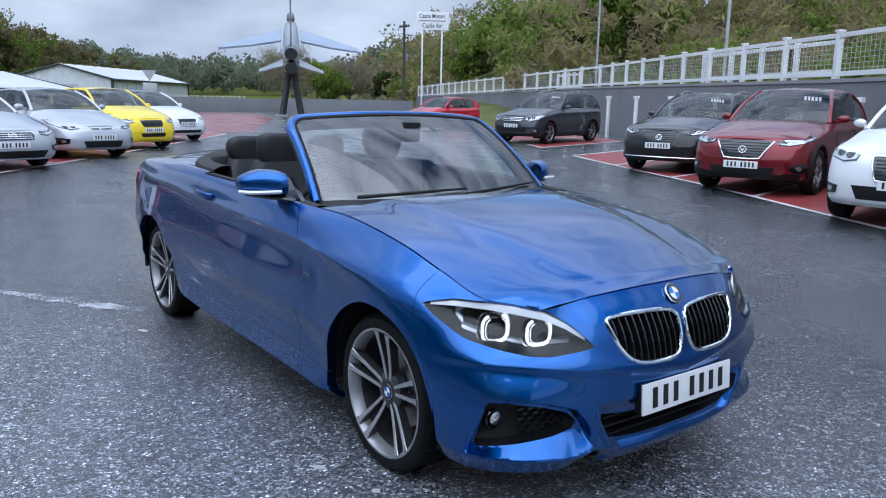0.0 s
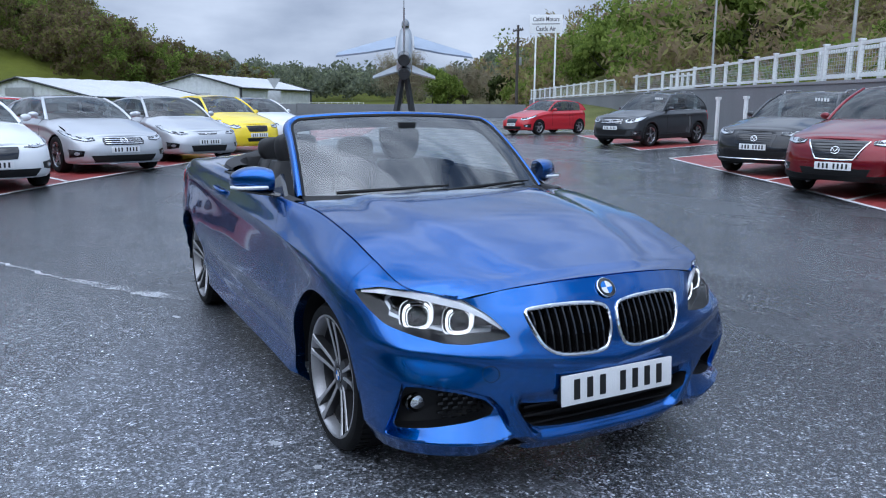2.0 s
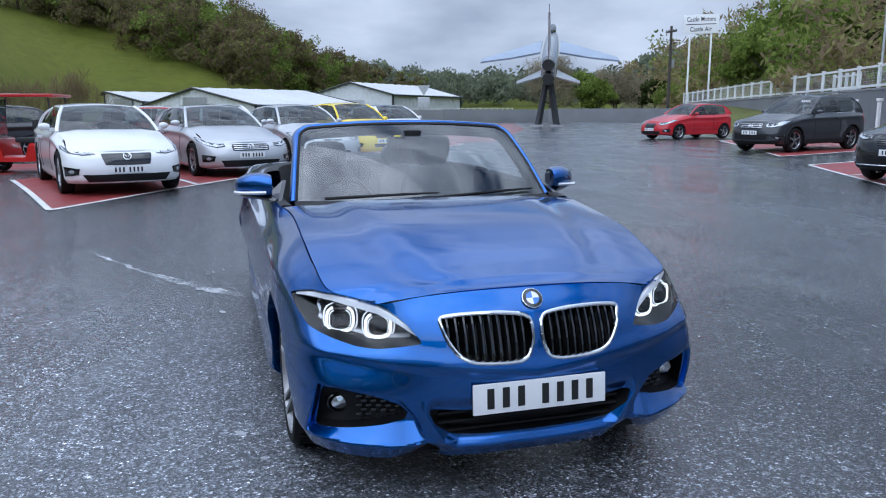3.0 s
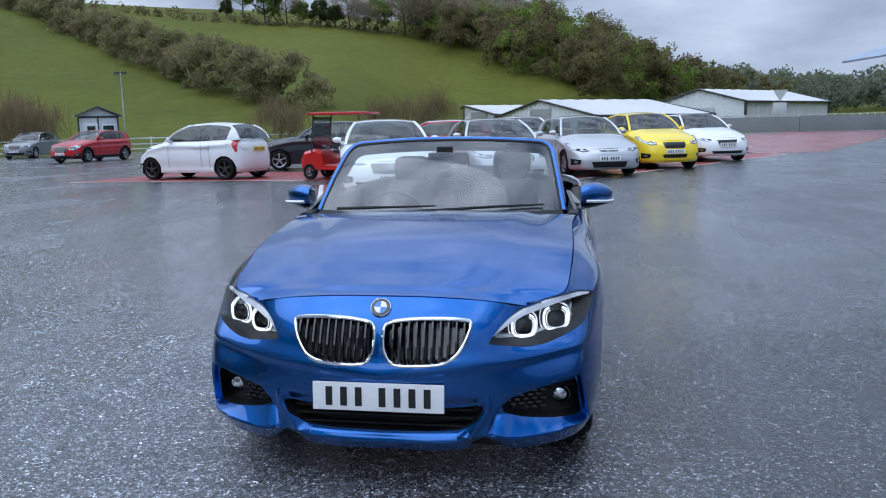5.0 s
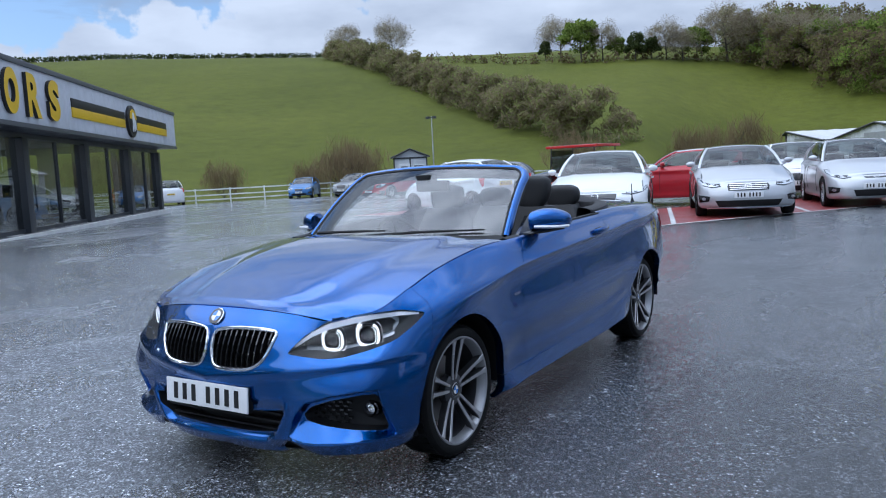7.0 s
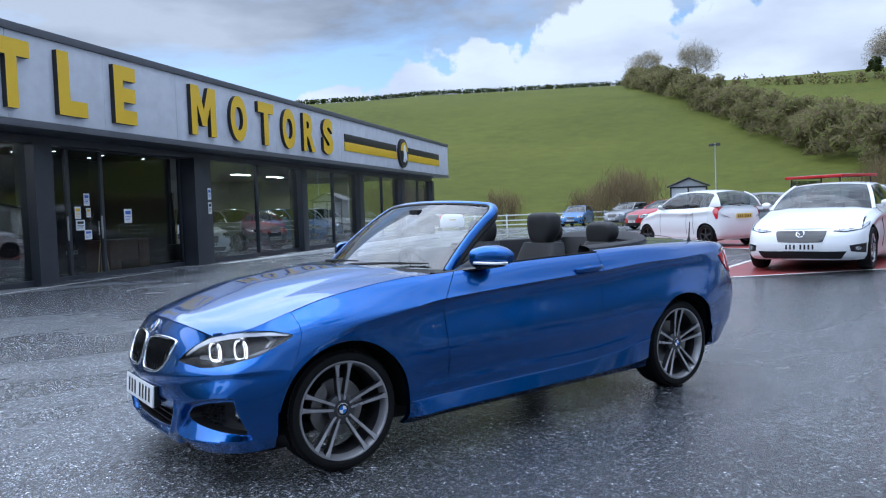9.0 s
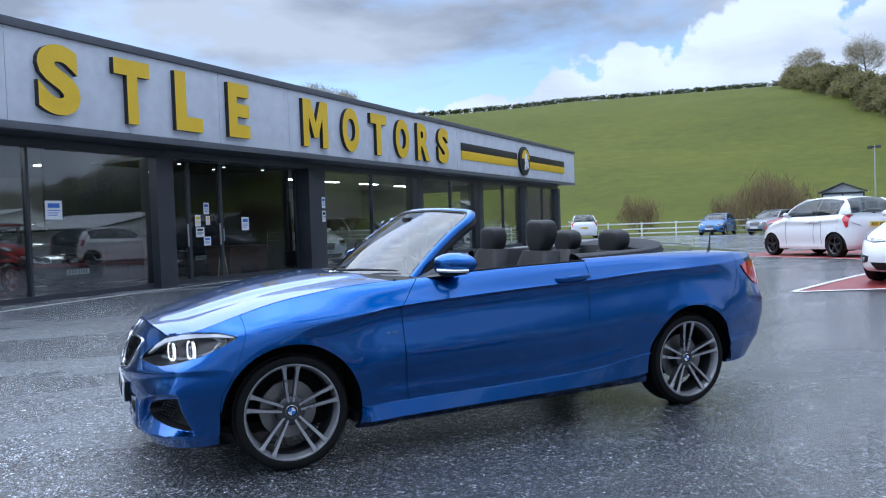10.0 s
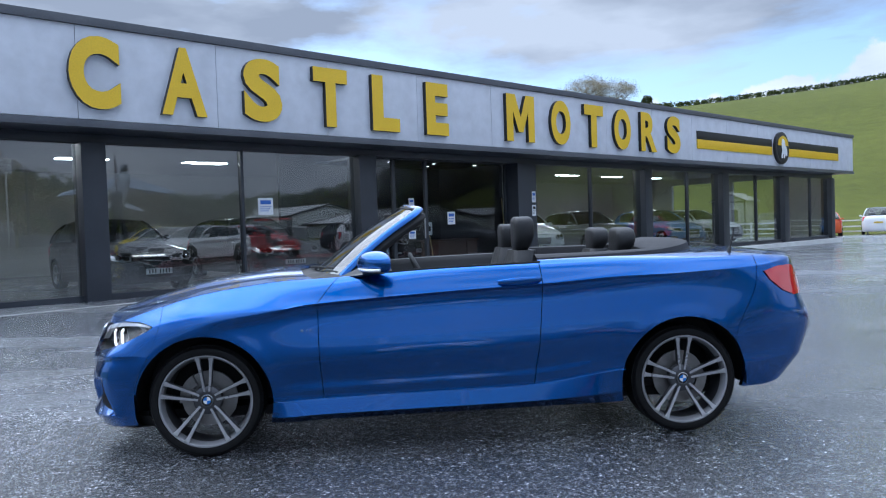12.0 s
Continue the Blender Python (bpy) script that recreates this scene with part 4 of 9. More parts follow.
        ce = bm.verts.new(cc - w * 0.006)
        for k in range(len(pts)):
            bm.faces.new((V[-1][k], V[-1][(k + 1) % len(pts)], ce))
        lens = part("lamp_lens", bm, M_lamp_clear, car, "clear lamp lens")
        lens.visible_shadow = False
        for cx, cy, cz, rr in ((1.905, .550, .645, .046), (1.822, .676, .658, .049)):
            o = Vector((cx, cy * s, cz)) + w * 0.002
            fwd = Vector((1.0, 0.25 * s, 0.0)).normalized()
            side = Vector((0, 0, 1)).cross(fwd).normalized()
            up = fwd.cross(side)

            def disc(a, q, d):
                ca, sa = math.cos(a), math.sin(a)
                k = 1.0 / (abs(ca) ** 3 + abs(sa) ** 3) ** (1 / 3)
                return o + (side * ca * k + up * sa * k * 0.96) * q + fwd * d

            for q, r_, d in ((rr, 0.0052, 0.0), (rr * 0.80, 0.0014, 0.006)):
                bm = bmesh.new()
                tube(bm, [disc(a, q, d) for a in np.linspace(radians(120), radians(420), 30)], r_, 6)
                part("light_ring", bm, M_drl, car, "lit daytime running light ring")
            for nm, mat, prof in (("reflector", M_lamp_bowl, ((rr * 1.32, -0.012), (rr * 1.10, -0.016), (rr * 0.98, -0.022))), ("lamp_sleeve", M_gloss_black, ((rr * 0.92, 0.0), (rr * 0.86, 0.002), (rr * 0.66, -0.022))), ("projector", M_gloss_black, ((rr * 0.64, -0.02), (rr * 0.6, -0.004), (rr * 0.42, 0.008), (rr * 0.05, 0.012)))):
                bm = bmesh.new()
                grid_faces(bm, [[disc(a, q, d) for a in np.linspace(0, 2 * math.pi, 28, endpoint=False)] for q, d in prof], close_v=True)
                part(nm, bm, mat, car)
        for nm, run, tall in (("lamp_shelf", ((1.965, .455, .604), (1.915, .535, .596), (1.875, .605, .598), (1.81, .69, .615), (1.74, .757, .648)), 0.012), ("lamp_fin", ((1.735, .735, .720), (1.70, .755, .690), (1.735, .748, .662)), 0.016)):
            bm = bmesh.new()
            P = []
            for x, y, z in run:
                p = Vector((x, y * s, z)) + w * 0.022
                P.append([p, p + Vector((0, 0, tall)) + w * 0.010, p + Vector((0, 0, tall)) + w * 0.045, p + w * 0.045])
            grid_faces(bm, P, close_v=True)
            part(nm, bm, M_lamp_shell, car)
        # bright blade along the top of the lamp
        bm = bmesh.new()
        top = [Vector((p[0], p[1] * s, p[2])) for p in ((2.005, .43, .638), (1.965, .49, .686), (1.925, .55, .718), (1.86, .63, .737), (1.789, .694, .745), (1.70, .763, .743), (1.625, .808, .729))]
        P = []
        for k, p in enumerate(top):
            tall = 0.006 + 0.017 * math.sin(math.pi * min(1, (k + 0.4) / 6.2)) ** 0.7
            P.append([p - w * 0.006, p + w * 0.02, p + w * 0.022 + Vector((0, 0, -tall)), p - w * 0.010 + Vector((0, 0, -tall))])
        grid_faces(bm, P, close_v=True)
        part("lamp_blade", bm, M_blade, car, "bright white blade over the lamps")
    # fog lamp openings
    for s in (1, -1):
        c, w = lip_and_tub(car, "fog_recess", rim_f, s, 0.06, M_black, FW, 0.93)
        o = Vector((1.885, .690 * s, .352)) + w * 0.030
        fwd = -w
        side = Vector((0, 0, 1)).cross(fwd).normalized()
        up = fwd.cross(side)
        for nm, mat, prof in (("fog_lamp", M_gloss_black, ((.050, -.05), (.048, .002), (.042, .006))), ("fog_lens", M_lamp_bowl, ((.034, -.004), (.031, .008), (.016, .013), (.002, .015)))):
            bm = bmesh.new()
            P = [[o + (side * math.cos(a) + up * math.sin(a) * 0.8) * q + fwd * d for a in np.linspace(0, 2 * math.pi, 24, endpoint=False)] for q, d in prof]
            grid_faces(bm, P, close_v=True)
            part(nm, bm, mat, car)
        bm = bmesh.new()
        for iy in range(5):
            for iz in range(6):
                yy, zz = .475 + iy * .034 + (iz % 2) * .017, .302 + iz * .017
                xx = 2.0 - (yy - .47) * 0.36 - 0.035
                add_box(bm, (xx - 0.006, s * yy - 0.010, zz - 0.0045), (xx + 0.006, s * yy + 0.010, zz + 0.0045))
        part("fog_mesh", bm, M_gloss_black, car)
    # central opening, honeycomb bars, plate
    lip_and_tub(car, "lower_intake", rim_i, 1, 0.09, M_black, (-1, 0, 0), 0.97)
    bm = bmesh.new()
    for iz in range(4):
        add_box(bm, (2.03, -.36, .232 + iz * .034), (2.05, .36, .240 + iz * .034))
    part("intake_bar", bm, M_black, car)
    plate_on(car, Matrix.Translation((2.130, 0, 0.408)) @ Matrix.Rotation(radians(-90), 4, "Z") @ Matrix.Rotation(radians(4), 4, "X"), 0.52, 0.111)
    part("plate_holder", box((2.095, -.25, .350), (2.127, .25, .46), 0.008), M_black, car)
    for s in (-1,):
        bm = bmesh.new()
        ring = [Vector((2.09, .50 + 0.028 * math.cos(a), .485 + 0.028 * math.sin(a))) for a in np.linspace(0, 2 * math.pi, 20, endpoint=False)]
        ring = [tree.ray_cast(p + Vector((0.5, 0, 0)), way)[0] for p in ring]
        ring = mirror_pts(ring, s)
        tube(bm, ring + ring[:2], 0.0012, 5, cap=False)
        part("tow_cover", bm, M_black, car)
    # front lip
    bm = bmesh.new()
    lowG = skirt(np.linspace(0, 5.3, 40))[:, 0] + np.array([-0.05, 0, 0.0])
    path = [Vector(p) for p in (lowG[::-1] * np.array([1, -1, 1])).tolist()[:-1]] + [Vector(p) for p in lowG.tolist()]
    P = [[p + Vector((0.004, 0, 0.002)), p + Vector((-0.02, 0, -0.012)), p + Vector((-0.12, 0, -0.006)), p + Vector((-0.10, 0, 0.05))] for p in path]
    grid_faces(bm, P)
    part("front_lip", bm, M_black, car)

    # flanks
    N = 12
    for s in (1, -1):
        k = np.array([1, s, 1])

        def flank(name, u0, u1, v0, v1, seams, label="", n=N):
            us = np.linspace(u0, u1, int((u1 - u0) * n) + 1)
            Q = skirt(us)[:, v0:v1 + 1]
            b = bmesh.new()
            grid_faces(b, [[tuple(p * k) for p in r] for r in panel_grid(Q, seams)])
            round_arches(b)
            return part(name, b, P_hero, car, label, angle=42)

        flank("front_wing", 6, 9, V_CREASE, V_TOP, ("u0", "u1", "v0", "v1"), "blue front wing", 18)
        flank("door", 9, 11, V_CREASE, V_TOP, ("u0", "u1", "v0"), "long blue door")
        flank("rear_wing", 11, 14, V_CREASE, V_TOP, ("u0", "u1", "v0"), "blue rear wing", 18)
        flank("side_skirt", 7.3, 12.95, 0, V_CREASE, ("v1",), "blue side skirt", 14)
        # bright seam above the skirt
        us = np.linspace(8.0, 12.1, 60)
        line = skirt(us)[:, V_CREASE] * k
        b = bmesh.new()
        tube(b, [Vector(p) + Vector((0, s * 0.001, 0)) for p in line.tolist()], 0.0014, 5)
        part("skirt_strip", b, P_hero, car)
        # arch liners
        for cx, cz, r in ARCHES:
            b = bmesh.new()
            P = [[(cx + r * 1.02 * math.cos(a), s * y, max(0.14, cz + r * 1.02 * math.sin(a))) for y in (0.84, 0.80, 0.56)] for a in np.linspace(-0.12, math.pi + 0.12, 30)]
            grid_faces(b, P)
            part("arch_liner", b, M_black, car)
            b = bmesh.new()
            fan = [b.verts.new((cx + r * 1.02 * math.cos(a), s * 0.561, max(0.14, cz + r * 1.02 * math.sin(a)))) for a in np.linspace(-0.12, math.pi + 0.12, 30)]
            b.faces.new(fan)
            part("arch_back", b, M_black, car)
    # tail: bumper and rear panel in one skin
    us = np.linspace(14, 18, 4 * 12 + 1)
    G2 = skirt(us)
    full2 = np.concatenate([G2, G2[:-1][::-1] * np.array([1, -1, 1])])
    bm = bmesh.new()
    grid_faces(bm, [[tuple(p) for p in r] for r in panel_grid(full2, ("u0", "u1"))])
    round_arches(bm)
    tail = part("rear_bumper", bm, P_hero, car, "blue rear bumper and tail panel", angle=42)
    ttree = bvh_of(tail)
    for s in (1, -1):
        decal_side(car, "tail_light", ttree, [(-1.83, .905), (-1.92, .928), (-2.03, .932), (-2.09, .90), (-2.10, .765), (-2.03, .758), (-1.95, .790), (-1.87, .85)], M_tail_red, 0.008, s, 0.9, "red tail lamp", 0.025)

    # bonnet
    edge_u = np.linspace(3.02, 8.62, 70)
    E = skirt(edge_u)[:, -1]
    nq = 41
    rows = []
    for i, e in enumerate(E):
        t = i / (len(E) - 1)
        dx = 0.078 * (1 - t) ** 1.5 + 0.13 * smoothstep(0.72, 1.0, t) * t
        crown = float(np.interp(t, [0, 0.15, 0.45, 0.75, 1.0], [0.050, 0.058, 0.056, 0.046, 0.028]))
        row = []
        for q in np.linspace(-1, 1, nq):
            a = abs(q)
            x = e[0] + dx * (1 - a**2.4)
            z = e[2] + crown * (1 - a**2.6)
            ridge = 0.40 + 0.28 * t
            z += 0.010 * (1 - smoothstep(ridge - 0.08, ridge + 0.05, a)) * smoothstep(0.0, 0.35, t)
            z -= 0.003 * math.exp(-((a - ridge - 0.10) / 0.07) ** 2) * smoothstep(0.0, 0.2, t)
            row.append((x, q * (e[1] - 0.003), z + 0.001))
        rows.append(row)
    R = np.array(rows)
    R[0, :, 0] -= 0.003
    bm = bmesh.new()
    Rp = panel_grid(R, ("u0", "u1", "v0", "v1"), 0.0012, 0.02)
    grid_faces(bm, [[tuple(p) for p in r] for r in Rp])
    part("bonnet", bm, P_hero, car, "creased blue bonnet", angle=50)
    # roundel on the nose
    o, nrm = tree.ray_cast(Vector((3.0, 0.003, 0.738)), way)[:2]
    o = Vector((o.x, 0, o.z))
    nrm = Vector((0.78, 0, 0.62))
    if nrm.x < 0:
        nrm = -nrm
    roundel(car, o + nrm * 0.004, nrm, 0.041)

    # scuttle, wipers
    bm = bmesh.new()
    P = []
    for q in np.linspace(-1, 1, 31):
        a = abs(q)
        xr_, zr_ = R[-1][int(round((q + 1) / 2 * (nq - 1)))][0], R[-1][int(round((q + 1) / 2 * (nq - 1)))][2]
        y = q * 0.70
        P.append([(xr_ + 0.02, y, zr_ - 0.03), (xr_ - 0.03, y, zr_ - 0.022), (0.80 - 0.21 * a**2.2, y, 0.965 + 0.012 * (1 - a * a))])
    grid_faces(bm, P)
    part("scuttle", bm, M_black, car)

    # windscreen: pane, surround, pillars, header
    def screen(q, t):
        """q across from -1 to 1, t from the scuttle to the header."""
        a = abs(q)
        base = Vector((0.80 - 0.20 * a**2.2, q * 0.695, 0.968 - 0.006 * a))
        top = Vector((0.225 - 0.085 * a**2.4, q * 0.612, 1.352 - 0.030 * a**2.2))
        p = base.lerp(top, t)
        bow = math.sin(math.pi * t) * 0.018
        return p + Vector((bow * 0.6, 0, bow))

    bm = bmesh.new()
    def reach(t):
        """How far across the pane runs at t: its upper corners are rounded."""
        return 1.0 - 0.10 * (1 - math.sqrt(max(0.0, 1 - max(0.0, (t - 0.84) / 0.16) ** 2)))

    grid_faces(bm, [[screen(q * reach(t), t) for t in np.concatenate([np.linspace(0, 0.84, 12), np.linspace(0.87, 1, 7)])] for q in np.linspace(-1, 1, 33)])
    pane = part("windscreen", bm, M_screen, car, "curved clear windscreen")
    pane.visible_shadow = False
    bm = bmesh.new()
    turn = [(1.0 - 0.10 * (1 - math.cos(a)), 0.84 + 0.16 * math.sin(a)) for a in np.linspace(0, math.pi / 2, 8)]
    border = [screen(-1, t) for t in np.linspace(0, 0.80, 10)] + [screen(-q, t) for q, t in turn] + [screen(q, 1) for q in np.linspace(-0.9, 0.9, 22)][1:-1] + [screen(q, t) for q, t in turn[::-1]] + [screen(1, t) for t in np.linspace(0.80, 0, 10)]
    P, S = [], []
    for j, p in enumerate(border):
        q = border[max(j - 1, 0)]
        r2 = border[min(j + 1, len(border) - 1)]
        tg = (r2 - q).normalized()
        nrm = (Vector((0.55, 0, 0.83)))
        nrm = (nrm - tg * nrm.dot(tg)).normalized()
        out = tg.cross(nrm).normalized()
        if out.dot(p - Vector((0.45, 0, 1.1))) < 0:
            out = -out
        top_part = smoothstep(1.22, 1.31, p.z)
        wd = 0.030 + 0.010 * top_part
        prof = [(-0.002, 0.004), (0.010, 0.010), (wd * 0.6, 0.008), (wd, -0.010), (wd * 1.05, -0.026), (wd * 0.6, -0.034), (-0.006, -0.028)]
        P.append([p + out * a + nrm * c for a, c in prof])
        S.append([p + out * a + nrm * c for a, c in ((-0.014, 0.001), (-0.012, 0.005), (-0.001, 0.009), (0.003, 0.0), (-0.010, -0.010))])
    V = grid_faces(bm, P, close_v=True)
    bm.faces.new(V[0]), bm.faces.new(V[-1])
    part("windscreen_frame", bm, P_hero, car, "blue windscreen pillars and header", angle=55)
    bm = bmesh.new()
    V = grid_faces(bm, S, close_v=True)
    bm.faces.new(V[0]), bm.faces.new(V[-1])
    part("screen_seal", bm, M_black, car, "black windscreen seal")
    bm = bmesh.new()
    inner = [p + Vector((-0.034, -0.012 * p.y, -0.040)) for p in border]
    tube(bm, inner, 0.028, 8)
    part("pillar_trim", bm, M_dash, car)
    # mirror on the screen, sensor pod
    bm = bmesh.new()
    add_box(bm, (0.20, -0.12, 1.205), (0.235, 0.12, 1.275), 0.015)
    part("rear_view_mirror", bm, M_black, car)
    bm = bmesh.new()
    add_box(bm, (0.24, -0.05, 1.26), (0.34, 0.05, 1.315), 0.015)
    part("sensor_pod", bm, M_black, car)
    for y0, y1 in ((-0.56, 0.02), (-0.02, 0.60)):
        bm = bmesh.new()
        pts = [Vector((screen(y0 / 0.7, 0.02).x + 0.04, y0, 0.985)), Vector((screen((y0 + y1) / 1.4, 0.03).x + 0.02, (y0 + y1) / 2, 1.0)), Vector((screen(y1 / 0.7, 0.06).x + 0.01, y1, screen(y1 / 0.7, 0.06).z + 0.012))]
        tube(bm, pts, [0.010, 0.008, 0.005], 6)
        part("wiper", bm, M_black, car, "black wiper")
    # rear deck and tonneau
    us = np.linspace(11, 18, 64)
    F = skirt(us)[:, -1]
    th = (us - 11) / 7 * math.pi / 2
    T = np.stack([-0.52 - 1.16 * np.sin(th), 0.768 * np.abs(np.cos(th)), 1.005 + 0.022 * np.sin(th)], 1)
    T[-1, 1] = 0
    half = []
    for f, t in zip(F, T):
        half.append([f + (t - f) * q + np.array([0, 0, 0.012 * math.sin(math.pi * q)]) for q in np.linspace(0, 1, 9)])
    half = np.array(half)
    both = np.concatenate([half, half[:-1][::-1] * np.array([1, -1, 1])])
    bm = bmesh.new()
    grid_faces(bm, [[tuple(p) for p in r] for r in both])
    part("rear_deck", bm, P_hero, car, "blue boot lid and shoulders", angle=50)
    bm = bmesh.new()
    arc = [Vector(p) for p in T.tolist()]
    arc = arc + [Vector((p.x, -p.y, p.z)) for p in arc[:-1][::-1]]
    P = []
    for p in arc:
        sd = math.copysign(1.0, p.y)
        far = Vector((max(p.x, -1.24), p.y * 0.83 if p.x < -1.24 else sd * (abs(p.y) - 0.10), 1.026))
        swell = 0.010 + 0.062 * min(1.0, (far - p).length / 0.42) * (1 - 0.35 * (p.y / 0.77) ** 2)
        P.append([p + Vector((0, 0, -0.012)), p + Vector((0, 0, 0.008))] + [p.lerp(far, f) + Vector((0, 0, swell * math.sin(math.pi * min(1, 0.12 + f * 0.84)) ** 0.6 + 0.006)) for f in (0.03, 0.1, 0.25, 0.5, 0.8, 0.97)] + [far + Vector((0.005, -sd * 0.004, -0.02)), Vector((far.x + 0.01, far.y - sd * 0.02, 0.55))])
    grid_faces(bm, P)
    part("tonneau_cover", bm, M_soft, car, "dark cloth tonneau over the folded roof", angle=45)
    bm = bmesh.new()
    tube(bm, [p + Vector((0, 0, 0.002)) for p in arc], 0.0065, 6)
    part("tonneau_seal", bm, M_black, car, "black seal round the tonneau")
    # boot shut line
    bm = bmesh.new()
    pts = []
    for v in np.linspace(-1, 1, 41):
        pts.append(Vector((-1.12 - 0.70 * max(0.0, math.cos(v * math.pi / 2)) ** 0.8, 0.770 * math.sin(v * math.pi / 2), 1.06)))
    dtree = BVHTree.FromObject(bpy.data.objects["rear_deck"], bpy.context.evaluated_depsgraph_get())
    on = [dtree.ray_cast(p + Vector((0, 0, 0.5)), Vector((0, 0, -1))) for p in pts]
    run = [h[0] + Vector((0, 0, 0.0012)) for h in on if h[0]]
    if len(run) > 4:
        tube(bm, run, 0.0028, 4)
        part("boot_shut_line", bm, M_black, car)
    bm = bmesh.new()
    tube(bm, [(-1.700, .655, .990), (-1.706, .652, 1.022), (-1.714, .648, 1.046)], [0.019, 0.014, 0.006], 10, flat=0.7)
    tube(bm, [(-1.714, .648, 1.044), (-1.745, .635, 1.155)], [0.0052, 0.0036], 8)
    part("aerial", bm, M_black, car, "short black rod aerial on the rear wing")

    # cabin
    bm = bmesh.new()
    add_box(bm, (-1.0, -0.72, 0.28), (0.75, 0.72, 0.34), 0.02)
    part("cabin_floor", bm, M_dash, car)
    # flat shields under the car, narrower between the wheels
    bm = bmesh.new()
    for x0, x1, y in ((1.72, 1.97, 0.60), (0.96, 1.72, 0.58), (-0.96, 0.96, 0.66), (-1.72, -0.96, 0.58)):
        add_box(bm, (x0, -y, 0.165), (x1, y, 0.22))
    part("underbody_shield", bm, M_black, car)
    for s in (1, -1):
        bm = bmesh.new()
        us = np.linspace(8.7, 11.02, 30)
        top = skirt(us)[:, -1] * np.array([1, s, 1])
        P = [[(p[0], p[1], p[2]), (p[0], p[1] - s * 0.012, p[2] + 0.006), (p[0], p[1] - s * 0.05, p[2] + 0.003), (p[0], p[1] - s * 0.075, p[2] - 0.03), (p[0], p[1] - s * 0.085, 0.75), (p[0], p[1] - s * 0.10, 0.33)] for p in top]
        grid_faces(bm, P)
        part("door_card", bm, M_dash, car, "dark door lining")
        bm = bmesh.new()
        tube(bm, [Vector((p[0], p[1] - s * 0.004, p[2] + 0.004)) for p in top[6:]], 0.006, 6)
        part("waist_seal", bm, M_black, car)
        bm = bmesh.new()
        add_box(bm, (-0.40, s * 0.712 - 0.03, 0.66), (0.35, s * 0.712 + 0.01, 0.72), 0.02)
        part("arm_rest", bm, M_leather, car)
    bm = bmesh.new()
    P = []
    for q in np.linspace(-1, 1, 25):
        y = q * 0.70
        hood = 0.03 * math.exp(-((y + 0.36) / 0.16) ** 2)
        P.append([(0.78 - 0.19 * abs(q) ** 2.2, y, 0.955), (0.55, y, 0.945 + hood * 0.5), (0.36, y, 0.935 + hood), (0.30, y, 0.90 + hood), (0.28, y, 0.80), (0.34, y, 0.62), (0.45, y, 0.40)])
    grid_faces(bm, P)
    part("dashboard", bm, M_dash, car, "dark dashboard with instrument hood")
    bm = bmesh.new()
    wc = Vector((0.08, -0.36, 0.87))
    ax = Vector((-0.88, 0, 0.47)).normalized()
    sd = Vector((0, 1, 0))
    upv = ax.cross(sd)
    ring = [wc + (sd * math.cos(a) + upv * math.sin(a)) * 0.185 for a in np.linspace(0, 2 * math.pi, 40, endpoint=False)]
    tube(bm, ring + ring[:2], 0.014, 8, cap=False)
    for a in (0, math.pi, -math.pi / 2):
        tube(bm, [wc - ax * 0.03, wc + (sd * math.cos(a) + upv * math.sin(a)) * 0.18], 0.016, 6)
    bmesh.ops.create_uvsphere(bm, u_segments=12, v_segments=8, radius=0.06, matrix=Matrix.Translation(wc - ax * 0.025))
    part("steering_wheel", bm, M_leather, car, "black leather steering wheel")
    for sx, sy, k in ((-0.31, 0.345, 1.0), (-0.33, -0.365, 1.0), (-0.96, 0.285, 0.78), (-0.96, -0.30, 0.78)):
        seat(car, sx, sy, k)
    # mirrors and handles
    for s in (1, -1):
        bm = bmesh.new()
        P = []
        for t in np.linspace(0, 1, 14):
            y = 0.800 + 0.180 * t
            r = math.sin(math.pi * (0.27 + 0.69 * t)) ** 0.5
            cxm, czm = 0.415 - 0.085 * t, 1.030 + 0.004 * math.sin(math.pi * t)
            P.append([(cxm + 0.096 * r * math.copysign(abs(math.cos(a)) ** 0.8, math.cos(a)) * (1.0 if math.cos(a) > 0 else 0.55), s * y, czm + 0.066 * r * math.copysign(abs(math.sin(a)) ** 0.75, math.sin(a))) for a in np.linspace(0, 2 * math.pi, 22, endpoint=False)])
        V = grid_faces(bm, P, close_v=True)
        bm.faces.new(V[0]), bm.faces.new(V[-1])
        mir = part("door_mirror", bm, P_hero, car, "blue door mirror", angle=60)
        bm = bmesh.new()
        pts = [Vector((0.485 - 0.062 * t**1.5 - 0.055 * smoothstep(0.85, 1, t), s * (0.83 + 0.152 * t), 1.002 - 0.004 * t)) for t in np.linspace(0, 1, 10)]
        tube(bm, pts, 0.0105, 6, flat=0.9)
        part("indicator_strip", bm, M_roundel_w, mir, "white indicator strip")
        bm = bmesh.new()
        tube(bm, [Vector((0.53, s * 0.775, 0.962)), Vector((0.47, s * 0.815, 0.968)), Vector((0.42, s * 0.87, 0.978)), Vector((0.36, s * 0.95, 0.985))], [0.020, 0.022, 0.03, 0.016], 8, flat=0.55)
        part("mirror_foot", bm, M_gloss_black, mir)
        bm = bmesh.new()
        P = [[(0.335, s * (0.83 + 0.135 * a), 0.99 + 0.082 * c) for c in (0.02, 0.98)] for a in (0, 1)]
        grid_faces(bm, P)
        part("mirror_glass", bm, M_chrome, mir)
        bm = bmesh.new()
        vv = [bm.verts.new((x, s * y, z)) for x, y, z in ((0.60, 0.783, 0.958), (0.33, 0.800, 0.985), (0.37, 0.735, 1.055))]
        bm.faces.new(vv)
